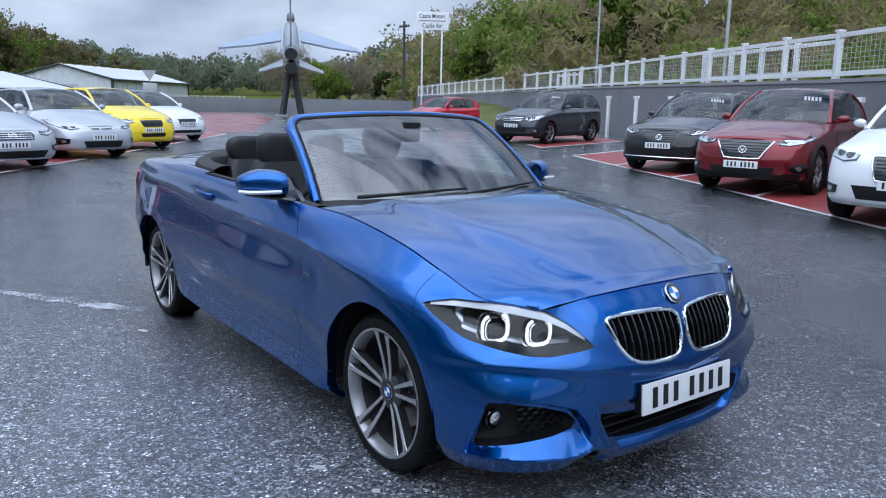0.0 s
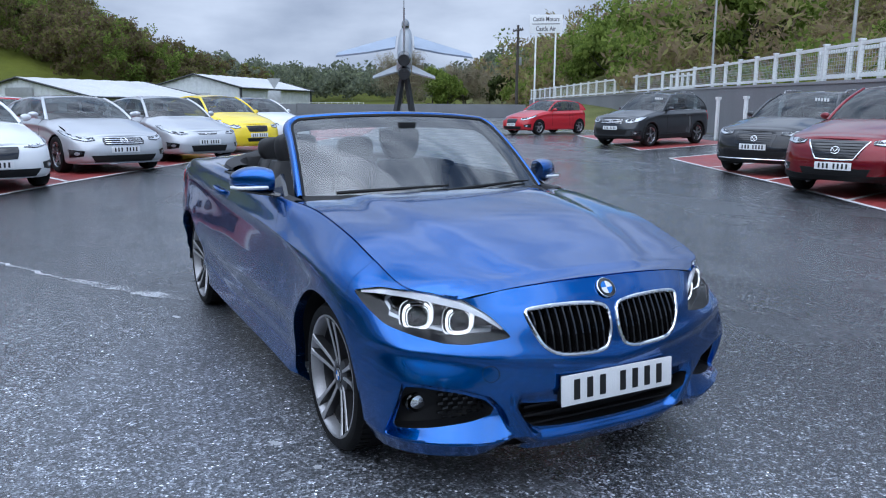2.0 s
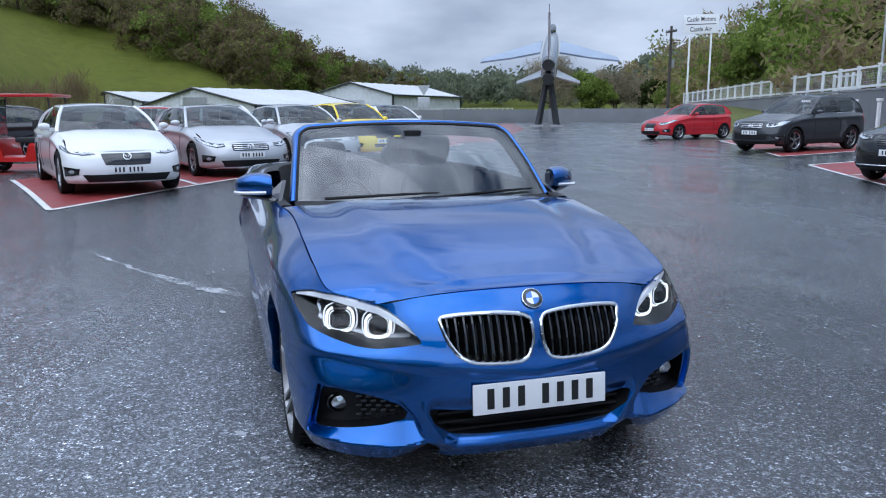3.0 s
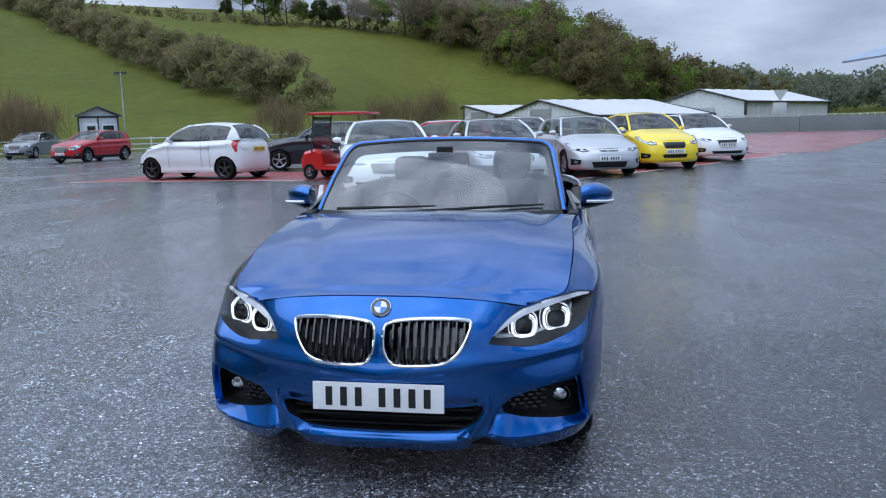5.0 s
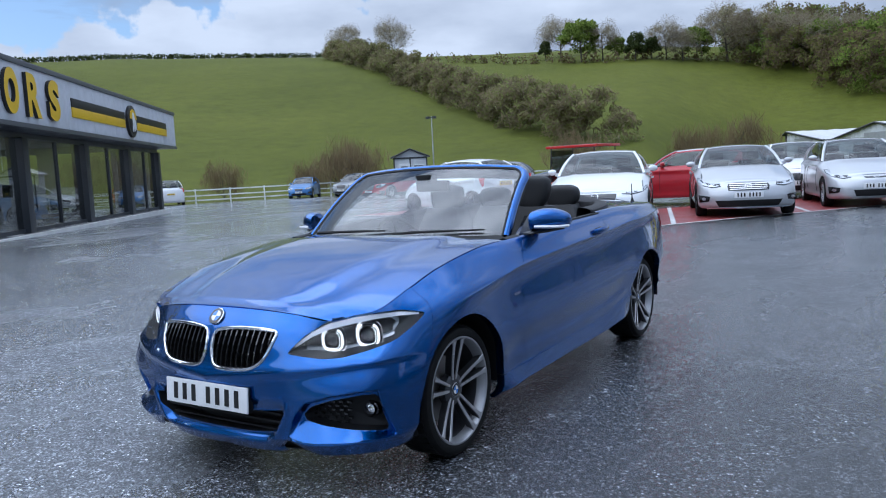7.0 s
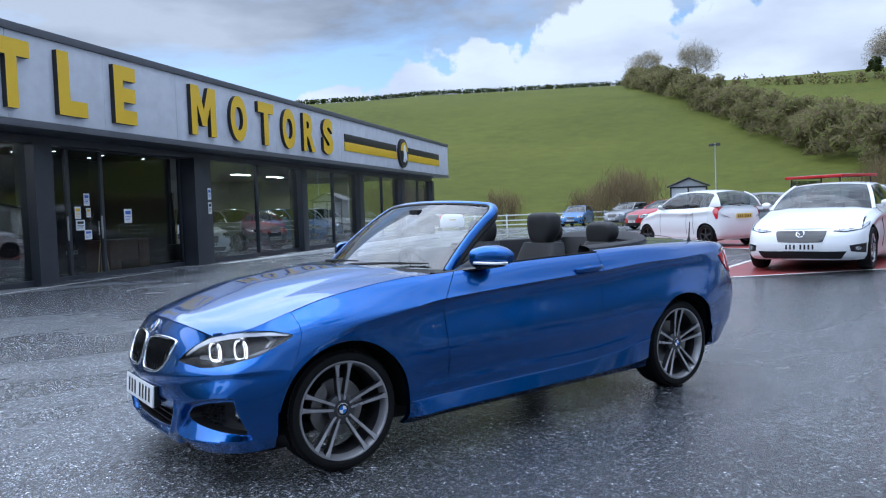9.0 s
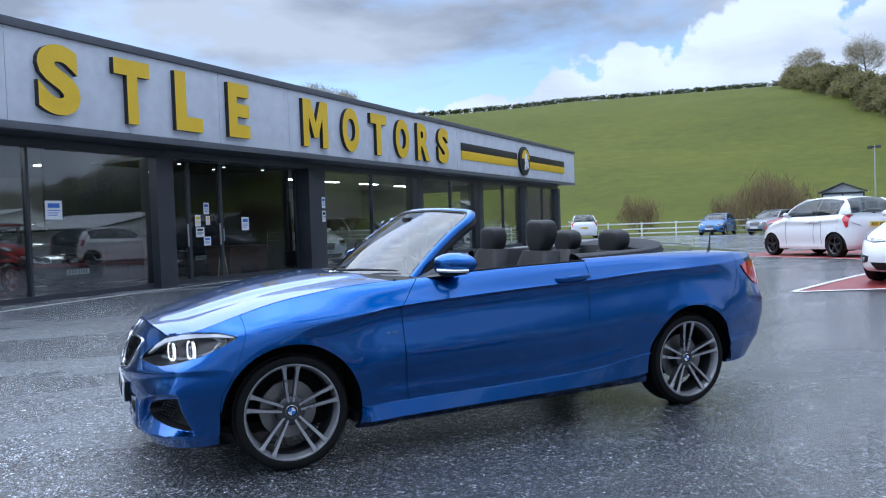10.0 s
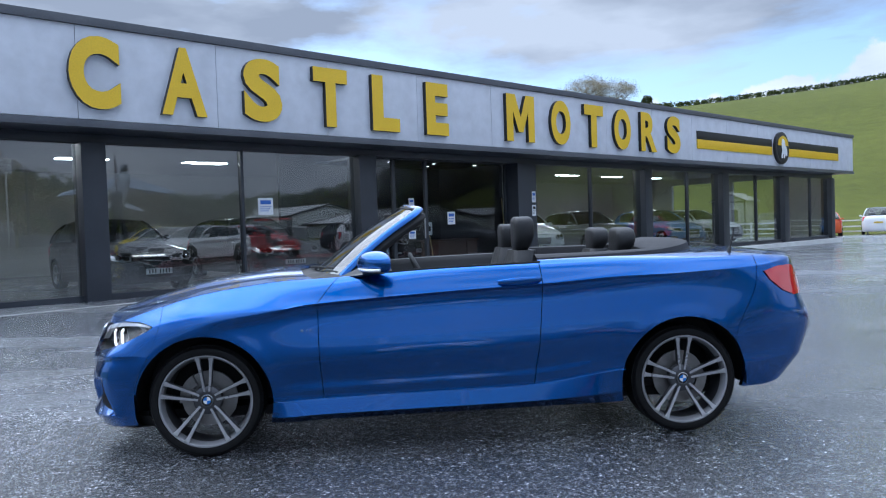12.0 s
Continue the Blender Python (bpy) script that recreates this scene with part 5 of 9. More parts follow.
        ex = bmesh.ops.extrude_face_region(bm, geom=bm.faces[:])
        for g in ex["geom"]:
            if isinstance(g, bmesh.types.BMVert):
                g.co.y -= s * 0.02
        part("mirror_sail", bm, M_gloss_black, mir)
        bm = bmesh.new()
        P = []
        for t in np.linspace(0, 1, 12):
            x = -0.28 - 0.245 * t
            y = 0.872 + 0.030 * math.sin(math.pi * min(1, max(0, t))) ** 0.45
            r = 0.006 + 0.013 * math.sin(math.pi * (0.06 + 0.9 * t)) ** 0.5
            P.append([(x, s * (y + 0.6 * r * math.cos(a)), 0.903 + 0.012 * t + r * math.sin(a)) for a in np.linspace(0, 2 * math.pi, 10, endpoint=False)])
        V = grid_faces(bm, P, close_v=True)
        bm.faces.new(V[0]), bm.faces.new(V[-1])
        handle = part("door_handle", bm, P_hero, car, "blue door handle")
        # no hollow here: a flat black ellipse paints the shade of the handle's cup
        bm = bmesh.new()
        bmesh.ops.create_uvsphere(bm, u_segments=20, v_segments=10, radius=1.0, matrix=Matrix.Translation((-0.40, s * 0.8705, 0.900)) @ Matrix.Diagonal((0.072, 0.004, 0.026, 1)))
        part("handle_cup", bm, M_gloss_black, handle, "flat black ellipse painting the shade of the cup behind the handle")
        # small badge on the wing
        bm = bmesh.new()
        for q, c in ((0, 0.03), (0.022, 0.014), (0.042, 0.012)):
            add_box(bm, (0.80 + q * -1, s * 0.862 - 0.003, 0.672), (0.80 - q + c * 0.5, s * 0.862 + 0.003, 0.684), 0.001)
        part("wing_badge", bm, M_chrome, car)
    # wheels
    for x in (1.345, -1.345):
        for s in (1, -1):
            hero_wheel(car, x, s)
    return car


def roundel(parent, o, nrm, r):
    """A round blue and white quartered badge in a dark ring."""
    side = Vector((0, 0, 1)).cross(nrm).normalized()
    up = nrm.cross(side)

    def at(a, q, d):
        return o + (side * math.cos(a) + up * math.sin(a)) * q + nrm * d

    bm = bmesh.new()
    P = [[at(a, q, d) for a in np.linspace(0, 2 * math.pi, 32, endpoint=False)] for q, d in ((r, -0.002), (r * 0.98, 0.004), (r * 0.93, 0.005))]
    grid_faces(bm, P, close_v=True)
    base = part("badge", bm, M_chrome, parent, "round badge")
    bm = bmesh.new()
    P = [[at(a, q, d) for a in np.linspace(0, 2 * math.pi, 32, endpoint=False)] for q, d in ((r * 0.93, 0.0045), (r * 0.62, 0.0055))]
    grid_faces(bm, P, close_v=True)
    part("badge_ring", bm, M_gloss_black, base)
    for k in range(4):
        bm = bmesh.new()
        c = bm.verts.new(at(0, 0, 0.006))
        arc = [bm.verts.new(at(k * math.pi / 2 + f * math.pi / 2, r * 0.62, 0.006)) for f in np.linspace(0, 1, 9)]
        for j in range(8):
            bm.faces.new((c, arc[j], arc[j + 1]))
        part("badge_quarter", bm, M_roundel_b if k % 2 else M_roundel_w, base)


def seat(car, sx, sy, k):
    """A leather seat: cushion, bolstered backrest and head restraint."""
    def slab(name, pts, w0, w1, thick, bulge):
        bm = bmesh.new()
        P = []
        pts = spline(pts, np.linspace(0, len(pts) - 1, 12))
        for i, (x, z) in enumerate(pts):
            f = i / 11
            head = name == "head_restraint"
            w = (w0 + (w1 - w0) * f) * math.sin(math.pi * ((0.13 + 0.76 * f) if head else (0.16 + 0.70 * f))) ** (0.5 if head else 0.25)
            row = []
            for a in np.linspace(0, 2 * math.pi, 20, endpoint=False):
                ca, sa = math.cos(a), math.sin(a)
                y = w * math.copysign(abs(ca) ** 0.55, ca)
                d = thick * math.copysign(abs(sa) ** 0.6, sa) * (1 + bulge * abs(ca)) * (math.sin(math.pi * (0.15 + 0.72 * f)) ** 0.5 if head else 1.0)
                row.append((sx + x + (d if name != "seat_cushion" else 0), sy + y, z + (d if name == "seat_cushion" else 0)))
            P.append(row)
        V = grid_faces(bm, P, close_v=True)
        bm.faces.new(V[0]), bm.faces.new(V[-1])
        return part(name, bm, M_leather, car, "black leather " + name.replace("_", " "), angle=60)

    slab("seat_cushion", [(0.38 * k, 0.52), (0.1 * k, 0.55), (-0.12, 0.52)], 0.25 * k, 0.25 * k, 0.08, 0.3)
    slab("backrest", [(-0.05, 0.55), (-0.10, 0.75), (-0.16, 0.92), (-0.20, 0.935 + 0.125 * k)], 0.27 * k, 0.19 * k, 0.06, 0.5)
    top = (1.267 if sy > 0 else 1.225) if k == 1.0 else 1.180
    slab("head_restraint", [(-0.19, top - 0.205 * k), (-0.205, top - 0.12 * k), (-0.205, top - 0.03), (-0.20, top)], (0.135 if k == 1.0 else 0.150), (0.130 if k == 1.0 else 0.118), 0.062, 0.1)
    for q in (-0.05, 0.05):
        bm = bmesh.new()
        tube(bm, [(sx - 0.19, sy + q, top - 0.26), (sx - 0.195, sy + q, top - 0.15)], 0.007, 6)
        part("restraint_post", bm, M_chrome, car)


def hero_wheel(car, x, s):
    """A low-profile tyre on a five double-spoke rim with a machined face."""
    c = Vector((x, s * 0.725, 0.318))
    R, w = 0.318, 0.225
    bm = bmesh.new()
    h = w / 2
    prof = [(-h * 0.86, 0.254), (-h * 0.98, 0.266), (-h * 1.02, 0.285), (-h * 0.97, 0.302), (-h * 0.80, 0.3145), (-h * 0.5, R), (0, R + 0.0005), (h * 0.5, R), (h * 0.80, 0.3145), (h * 0.97, 0.302), (h * 1.02, 0.285), (h * 0.98, 0.268), (h * 0.90, 0.262), (h * 0.84, 0.254)]
    lathe(bm, prof, 72, "y", c)
    wheel = part("wheel", bm, M_rubber, car, "low-profile black tyre")
    bm = bmesh.new()
    for k in range(60):
        a = 2 * math.pi * k / 60
        m = Matrix.Translation(c) @ Matrix.Rotation(a, 4, "Y")
        add_box(bm, (R - 0.004, h * 0.30, -0.012), (R + 0.0012, h * 0.78, 0.012), 0, m @ Matrix.Rotation(0.25, 4, "X"))
        add_box(bm, (R - 0.004, -h * 0.78, -0.012), (R + 0.0012, -h * 0.30, 0.012), 0, m @ Matrix.Rotation(-0.25, 4, "X"))
    tr = part("tread_block", bm, M_rubber, wheel)
    tr["kind"] = "stuff"
    bm = bmesh.new()
    f = s * h
    lathe(bm, [(f * 0.88, 0.2645), (f * 0.97, 0.263), (f * 0.97, 0.255), (f * 0.88, 0.247), (f * 0.52, 0.239)], 60, "y", c)
    part("rim", bm, M_barrel, wheel, "silver rim lip")
    # deep barrel given the dark spoke paint, standing in for shade behind the spokes
    bm = bmesh.new()
    lathe(bm, [(f * 0.52, 0.239), (f * 0.2, 0.232), (-f * 0.7, 0.238), (-f * 0.9, 0.256)], 48, "y", c)
    part("barrel", bm, M_satin_grey, wheel)

    def face_y(r):
        return f * (0.62 + 0.28 * (r / 0.21) ** 1.5)

    for k in range(5):
        base = 2 * math.pi * k / 5 + math.pi / 2
        for side in (-1, 1):
            stations = []
            for t in np.linspace(0, 1, 9):
                r = 0.050 + 0.200 * t
                off = side * (0.0135 + 0.0250 * t ** 0.9)
                half = 0.0080 + 0.0035 * t + 0.008 * max(0.0, t - 0.86) / 0.14
                stations.append((r, off, half))
            bm, bm2 = bmesh.new(), bmesh.new()
            P, Q = [], []
            for r, off, half in stations:
                ca, sa = math.cos(base), math.sin(base)

                def put(u, v, yy):
                    return Vector((c.x + u * ca - v * sa, c.y + yy, c.z + u * sa + v * ca))

                y1 = face_y(r)
                y0 = y1 - s * 0.040
                P.append([put(r, off - half, y1 - s * 0.003), put(r, off + half, y1 - s * 0.003), put(r, off + half * 0.7, y0), put(r, off - half * 0.7, y0)])
                Q.append([put(r, off - half * 0.86, y1 - s * 0.0025), put(r, off - half * 0.72, y1 + s * 0.0015), put(r, off + half * 0.72, y1 + s * 0.0015), put(r, off + half * 0.86, y1 - s * 0.0025)])
            grid_faces(bm, P, close_v=True)
            part("spoke", bm, M_satin_grey, wheel, "dark spoke with a bright machined face", smooth=False)
            grid_faces(bm2, Q)
            fc = part("spoke_face", bm2, M_machined, car, smooth=False)
            fc.parent = wheel
        # a lug bolt in each root
        a = base + math.pi / 5
        bm = bmesh.new()
        lathe(bm, [(f * 0.50, 0.009), (f * 0.62, 0.009), (f * 0.63, 0.006), (f * 0.60, 0.0)], 8, "y", c + Vector((0.056 * math.cos(a), 0, 0.056 * math.sin(a))))
        part("wheel_bolt", bm, M_brake, wheel)
    bm = bmesh.new()
    lathe(bm, [(f * 0.30, 0.085), (f * 0.58, 0.080), (f * 0.66, 0.066), (f * 0.67, 0.040), (f * 0.64, 0.036)], 40, "y", c)
    part("hub", bm, M_satin_grey, wheel)
    roundel(wheel, c + Vector((0, f * 0.655, 0)), Vector((0, s, 0)), 0.034)
    bm = bmesh.new()
    lathe(bm, [(f * 0.02, 0.0), (f * 0.02, 0.158), (f * -0.12, 0.158), (f * -0.12, 0.07)], 48, "y", c)
    part("brake_disc", bm, M_brake, wheel)
    bm = bmesh.new()
    cal = [(math.cos(a) * q, math.sin(a) * q) for a, q in [(radians(d), 0.165) for d in np.linspace(-32, 32, 9)] + [(radians(d), 0.105) for d in np.linspace(28, -28, 9)]]
    rot = radians(25 if x > 0 else 205)
    cr, sr = math.cos(rot), math.sin(rot)
    prism(bm, cal, f * -0.2, f * 0.28, lambda a, b, d: (c.x + a * cr - b * sr, c.y + d, c.z + a * sr + b * cr))
    part("brake_calliper", bm, M_brake, wheel)
    # true running size, standing on the ground
    k = 0.965 if x > 0 else 0.955
    foot = Vector((x, s * 0.80, 0))
    for ob in [wheel] + list(wheel.children_recursive):
        if ob.data:
            ob.data.transform(Matrix.Translation(foot) @ Matrix.Scale(k, 4) @ Matrix.Translation(-foot))



# ---- showroom ----
FAC = Matrix(((-0.7782, 0.6281, 0, 1.717), (-0.6281, -0.7782, 0, -10.374), (0, 0, 1, 0), (0, 0, 0, 1)))  # x along the front, y inwards
M_fascia = grained("grey_cladding", (0.58, 0.60, 0.655), (0.61, 0.63, 0.685), 0.5, 0.42, 3, 0.0)
M_flash = grained("dark_flashing", (0.07, 0.075, 0.09), (0.10, 0.105, 0.12), 1.0, 0.4, 30, 0.03)
M_frame = grained("anthracite_frame", (0.022, 0.026, 0.034), (0.034, 0.039, 0.05), 1.5, 0.4, 60, 0.03)
M_yellow = grained("yellow_acrylic", (0.72, 0.46, 0.008), (0.80, 0.53, 0.015), 1.0, 0.35, 40, 0.02)
M_letter_side = principled("letter_return", (0.012, 0.012, 0.014), 0.4)
M_pane = glass_mat("shop_glass", (0.74, 0.77, 0.77), 0.0, 1.9)
M_door_pane = glass_mat("entrance_glass", (0.80, 0.82, 0.82), 0.0, 1.42)
M_floor_in = grained("showroom_tile", (0.20, 0.20, 0.205), (0.28, 0.28, 0.285), 1.0, 0.25, 20, 0.02)
M_wall_in = grained("painted_plaster", (0.42, 0.42, 0.41), (0.5, 0.5, 0.49), 0.7, 0.8, 40, 0.05)
M_ceil_in = grained("ceiling_board", (0.30, 0.30, 0.30), (0.36, 0.36, 0.36), 0.7, 0.8, 40, 0.05)
M_strip = emitter("strip_light", (1.0, 0.97, 0.9), 13.0)
M_spot = emitter("spot_light", (1.0, 0.97, 0.9), 4.0)
M_paper = grained("notice_paper", (0.7, 0.72, 0.75), (0.82, 0.83, 0.84), 9, 0.7, 80, 0.02)
M_blue_ink = principled("notice_blue", (0.05, 0.14, 0.5), 0.6)

S0, S1, REC, DEEP, FL = -14.0, 29.2, 0.9, 13.0, 0.12
showroom = thing("showroom", FAC, "single-storey grey showroom with a deep sign fascia", "building")


def b_part(name, lo, hi, mat, bevel=0.0, label="", parent=None):
    return part(name, box(lo, hi, bevel), mat, parent or showroom, label)


# fascia made of separate cladding sheets with fine joints
k = S0
while k < S1 - 0.01:
    e = min(k + 2.4, S1)
    b_part("fascia_panel", (k + 0.004, 0, 3.13), (e - 0.004, 0.06, 4.62), M_fascia, 0.004)
    k = e
b_part("fascia_backing", (S0, 0.062, 3.12), (S1 - 0.01, 0.12, 4.62), M_flash)
b_part("parapet_flashing", (S0, -0.05, 4.622), (S1 + 0.05, 0.20, 4.76), M_flash, 0.01)
b_part("fascia_end_panel", (S1 - 0.008, 0.0, 3.13), (S1 + 0.03, 6.0, 4.62), M_fascia)
b_part("drip_flashing", (S0, -0.04, 3.0), (S1 + 0.04, 0.10, 3.118), M_flash, 0.01)
b_part("soffit", (S0, 0.102, 3.02), (S1, REC + 0.2, 3.08), M_frame)
b_part("roof", (S0, 0.21, 4.3), (S1, DEEP, 4.5), M_flash)
b_part("head_beam", (S0, REC, 2.86), (S1, REC + 0.16, 3.015), M_frame, 0.01)
b_part("back_wall", (S0, DEEP - 0.2, FL), (S1, DEEP, 4.29), M_wall_in)
b_part("side_wall", (S0 - 0.2, REC, FL - 0.3), (S0 - 0.002, DEEP, 4.29), M_wall_in)
# far end wall with two window openings looking onto the field
for a, c, lo, hi in ((REC, 3.0, FL, 3.0), (5.4, 6.4, FL, 3.0), (8.8, DEEP - 0.205, FL, 3.0)):
    b_part("end_wall", (S1 - 0.35, a + 0.2, lo), (S1 - 0.15, c, hi), M_wall_in)
b_part("end_wall", (S1 - 0.35, REC + 0.2, 3.002), (S1 - 0.15, DEEP - 0.205, 4.29), M_wall_in)
b_part("floor_slab", (S0, REC - 0.2, -0.3), (S1, DEEP, FL), M_floor_in)
b_part("inner_ceiling", (S0, REC + 0.21, 3.3), (S1 - 0.36, DEEP - 0.21, 3.36), M_ceil_in)
b_part("threshold", (S0, REC - 0.42, -0.25), (S1, REC - 0.205, FL - 0.02), M_white_line, 0.01, "pale worn concrete threshold")
for sx in np.arange(-12.5, 28, 3.4):
    for sy in (2.6, 8.0):
        b_part("ceiling_light", (sx, sy, 3.27), (sx + 1.25, sy + 0.32, 3.298), M_strip)

# glazed bays: column edges and mullions
COLS = [(-13.9, -13.5), (-9.2, -8.75), (-4.13, -3.72), (1.73, 2.2), (7.0, 7.75), (13.2, 13.6), (18.4, 18.85), (23.7, 24.15), (28.75, 29.15)]
MULL = [(-11.3, 4), (-6.4, 3), (-1.07, 2), (10.45, 5), (16.1, 6), (21.4, 7), (26.7, 8)]
for i, (a, c) in enumerate(COLS):
    b_part("column", (a, REC - 0.12, FL - 0.3), (c, REC + 0.35, 2.858), M_frame, 0.012)
for i in range(len(COLS) - 1):
    a, c = COLS[i][1], COLS[i + 1][0]
    if i == 3:
        continue
    mids = [m for m, _ in MULL if a < m < c]
    edges = [a] + mids + [c]
    for j in range(len(edges) - 1):
        lo, hi = edges[j] + 0.03, edges[j + 1] - 0.03
        w = part("window", box((lo, REC + 0.06, FL + 0.12), (hi, REC + 0.075, 2.84)), M_pane, showroom, "tall clear shop window pane")
        w.visible_shadow = False
        part("window_frame", box((lo - 0.03, REC + 0.02, FL), (hi + 0.03, REC + 0.11, FL + 0.118), 0.008), M_frame, w)
        part("window_frame", box((lo - 0.03, REC + 0.02, 2.842), (hi + 0.03, REC + 0.11, 2.857)), M_frame, w)
    for m in mids:
        b_part("mullion", (m - 0.028, REC, FL + 0.12), (m + 0.028, REC + 0.12, 2.84), M_frame, 0.006)

# recessed entrance
b_part("porch_ceiling", (2.2, REC + 0.17, 2.86), (7.0, 3.3, 2.92), M_frame)
for sx, sy in ((2.7, 1.3), (3.5, 1.9), (4.2, 1.3), (5.0, 1.9), (5.7, 1.3), (6.5, 1.9), (3.1, 2.6), (5.4, 2.6)):
    bm = bmesh.new()
    lathe(bm, [(2.857, 0.0), (2.852, 0.03), (2.859, 0.045)], 14, "z", (sx, sy, 0))
    part("downlight", bm, M_spot, showroom)
GL = 1.22
for lo, hi in ((2.25, 3.03), (3.03, 4.05), (4.05, 6.98)):
    w = part("window", box((lo + 0.04, GL, FL + 0.1), (hi - 0.04, GL + 0.015, 2.84)), M_door_pane, showroom, "glazed entrance screen")
    w.visible_shadow = False
    for q in ((lo, FL, lo + 0.04, 2.84), (hi - 0.04, FL, hi, 2.84), (lo + 0.041, FL, hi - 0.041, FL + 0.098), (lo + 0.041, 2.842, hi - 0.041, 2.857)):
        part("window_frame", box((q[0], GL - 0.04, q[1]), (q[2], GL + 0.05, q[3]), 0.004), M_frame, w)
    if lo < 4:
        part("door_handle", box((hi - 0.12, GL - 0.09, 0.95), (hi - 0.09, GL - 0.06, 1.45), 0.01), M_ceil_in, w)


def notice(s, y, z, w, h, ink):
    n = thing("notice", FAC @ pose(s, y, z), "small printed paper notice fixed to the entrance", "notice", "notices at the entrance")
    part("sheet", box((-w / 2, -0.006, -h / 2), (w / 2, 0, h / 2)), M_paper, n)
    bm = bmesh.new()
    add_box(bm, (-w * 0.35, -0.009, h * 0.12), (w * 0.35, -0.0065, h * 0.36))
    for q in range(3):
        add_box(bm, (-w * 0.38, -0.009, h * (-0.05 - 0.12 * q)), (w * (0.38 - 0.1 * q), -0.0065, h * (-0.01 - 0.12 * q)))
    part("print_block", bm, ink, n)


for s, y, z, w, h, ink in ((3.58, GL - 0.005, 1.80, 0.17, 0.26, M_blue_ink), (3.30, GL - 0.005, 1.52, 0.17, 0.26, M_yellow), (3.36, GL - 0.005, 1.26, 0.26, 0.22, M_ink), (3.58, GL - 0.005, 1.05, 0.22, 0.20, M_blue_ink), (3.62, GL - 0.005, 1.52, 0.13, 0.20, M_yellow),
                            (7.62, REC - 0.125, 1.95, 0.15, 0.3, M_blue_ink), (7.62, REC - 0.125, 1.58, 0.15, 0.3, M_ink), (4.90, GL - 0.005, 1.43, 0.26, 0.32, M_blue_ink), (-0.55, REC + 0.05, 1.75, 0.34, 0.34, M_blue_ink)):
    notice(s, y, z, w, h, ink)
b_part("porch_cheek", (2.05, REC + 0.352, FL), (2.2, GL + 0.06, 2.858), M_frame)

# things standing just inside the entrance
b_part("partition", (1.9, 4.4, FL), (7.6, 4.52, 3.29), M_frame)
b_part("partition", (7.48, 1.9, FL), (7.6, 4.39, 3.29), M_frame)
M_desk = grained("dark_desk_wood", (0.05, 0.022, 0.014), (0.08, 0.036, 0.022), 1.5, 0.4, 30, 0.1)
M_cane = grained("pale_cane", (0.45, 0.36, 0.16), (0.55, 0.45, 0.22), 3.0, 0.6, 60, 0.1)
desk = thing("desk", FAC @ pose(5.7, 2.15, FL), "dark wooden desk just inside the entrance", "desk")
part("desk_top", box((-0.75, -0.38, 0.72), (0.75, 0.38, 0.76), 0.006), M_desk, desk)
for q in (-0.72, 0.34):
    part("drawer_unit", box((q, -0.34, 0.0), (q + 0.38, 0.34, 0.718), 0.006), M_desk, desk)
part("modesty_panel", box((-0.339, -0.30, 0.25), (0.339, -0.28, 0.718)), M_desk, desk)
stand = thing("sign_stand", FAC @ pose(4.46, 1.6, FL), "small notice on a pale three-legged stand", "sign stand")
for dx, dy in ((-0.13, -0.06), (0.13, -0.06), (0.0, 0.14)):
    bm = bmesh.new()
    tube(bm, [(dx, dy, 0.0), (dx * 0.12, dy * 0.12, 0.95)], 0.012, 6)
    part("leg", bm, M_cane, stand)
part("sign_sheet", box((-0.10, -0.03, 0.90), (0.10, -0.012, 1.22), 0.003), M_paper, stand)
part("sign_print", box((-0.05, -0.033, 1.0), (0.05, -0.031, 1.12)), M_ink, stand)
hose = thing("hose", FAC @ pose(7.3, 1.62, 0), "pale hose hanging in a long loop on a dark reel stand", "hose")
bm = bmesh.new()
loop = [(0.05 * math.sin(7 * t) + (0.09 if t > 0.5 else -0.03) , 0.02 * math.cos(9 * t), 1.95 - 1.35 * math.sin(math.pi * t)) for t in np.linspace(0, 1, 40)]
tube(bm, loop, 0.016, 6)
part("hose_loop", bm, M_cane, hose)
part("reel_post", box((-0.03, 0.04, FL), (0.05, 0.10, 2.0), 0.01), M_letter_side, hose)
part("reel_foot", box((-0.30, -0.12, FL), (0.30, 0.30, FL + 0.10), 0.02), M_letter_side, hose)
part("reel_drum", box((-0.22, -0.05, FL + 0.12), (0.20, 0.2, FL + 0.55), 0.08), M_letter_side, hose)

# pale painted line on the ground before the entrance
line_bm = bmesh.new()
P = []
for t in np.linspace(0, 1, 30):
    s_, y_ = -9.0 + 14.4 * t, -0.47 + 0.98 * t
    row = []
    for q in (-0.035, 0.035):
        wp = FAC @ Vector((s_, y_ + q, 0))
        row.append((wp.x, wp.y, float(ground_z(wp.x, wp.y)) + 0.006))
    P.append(row)
grid_faces(line_bm, P)
tagged(mesh_object("entrance_line", line_bm, M_white_line), "white painted line on the ground before the entrance", "road marking", kind="structure")


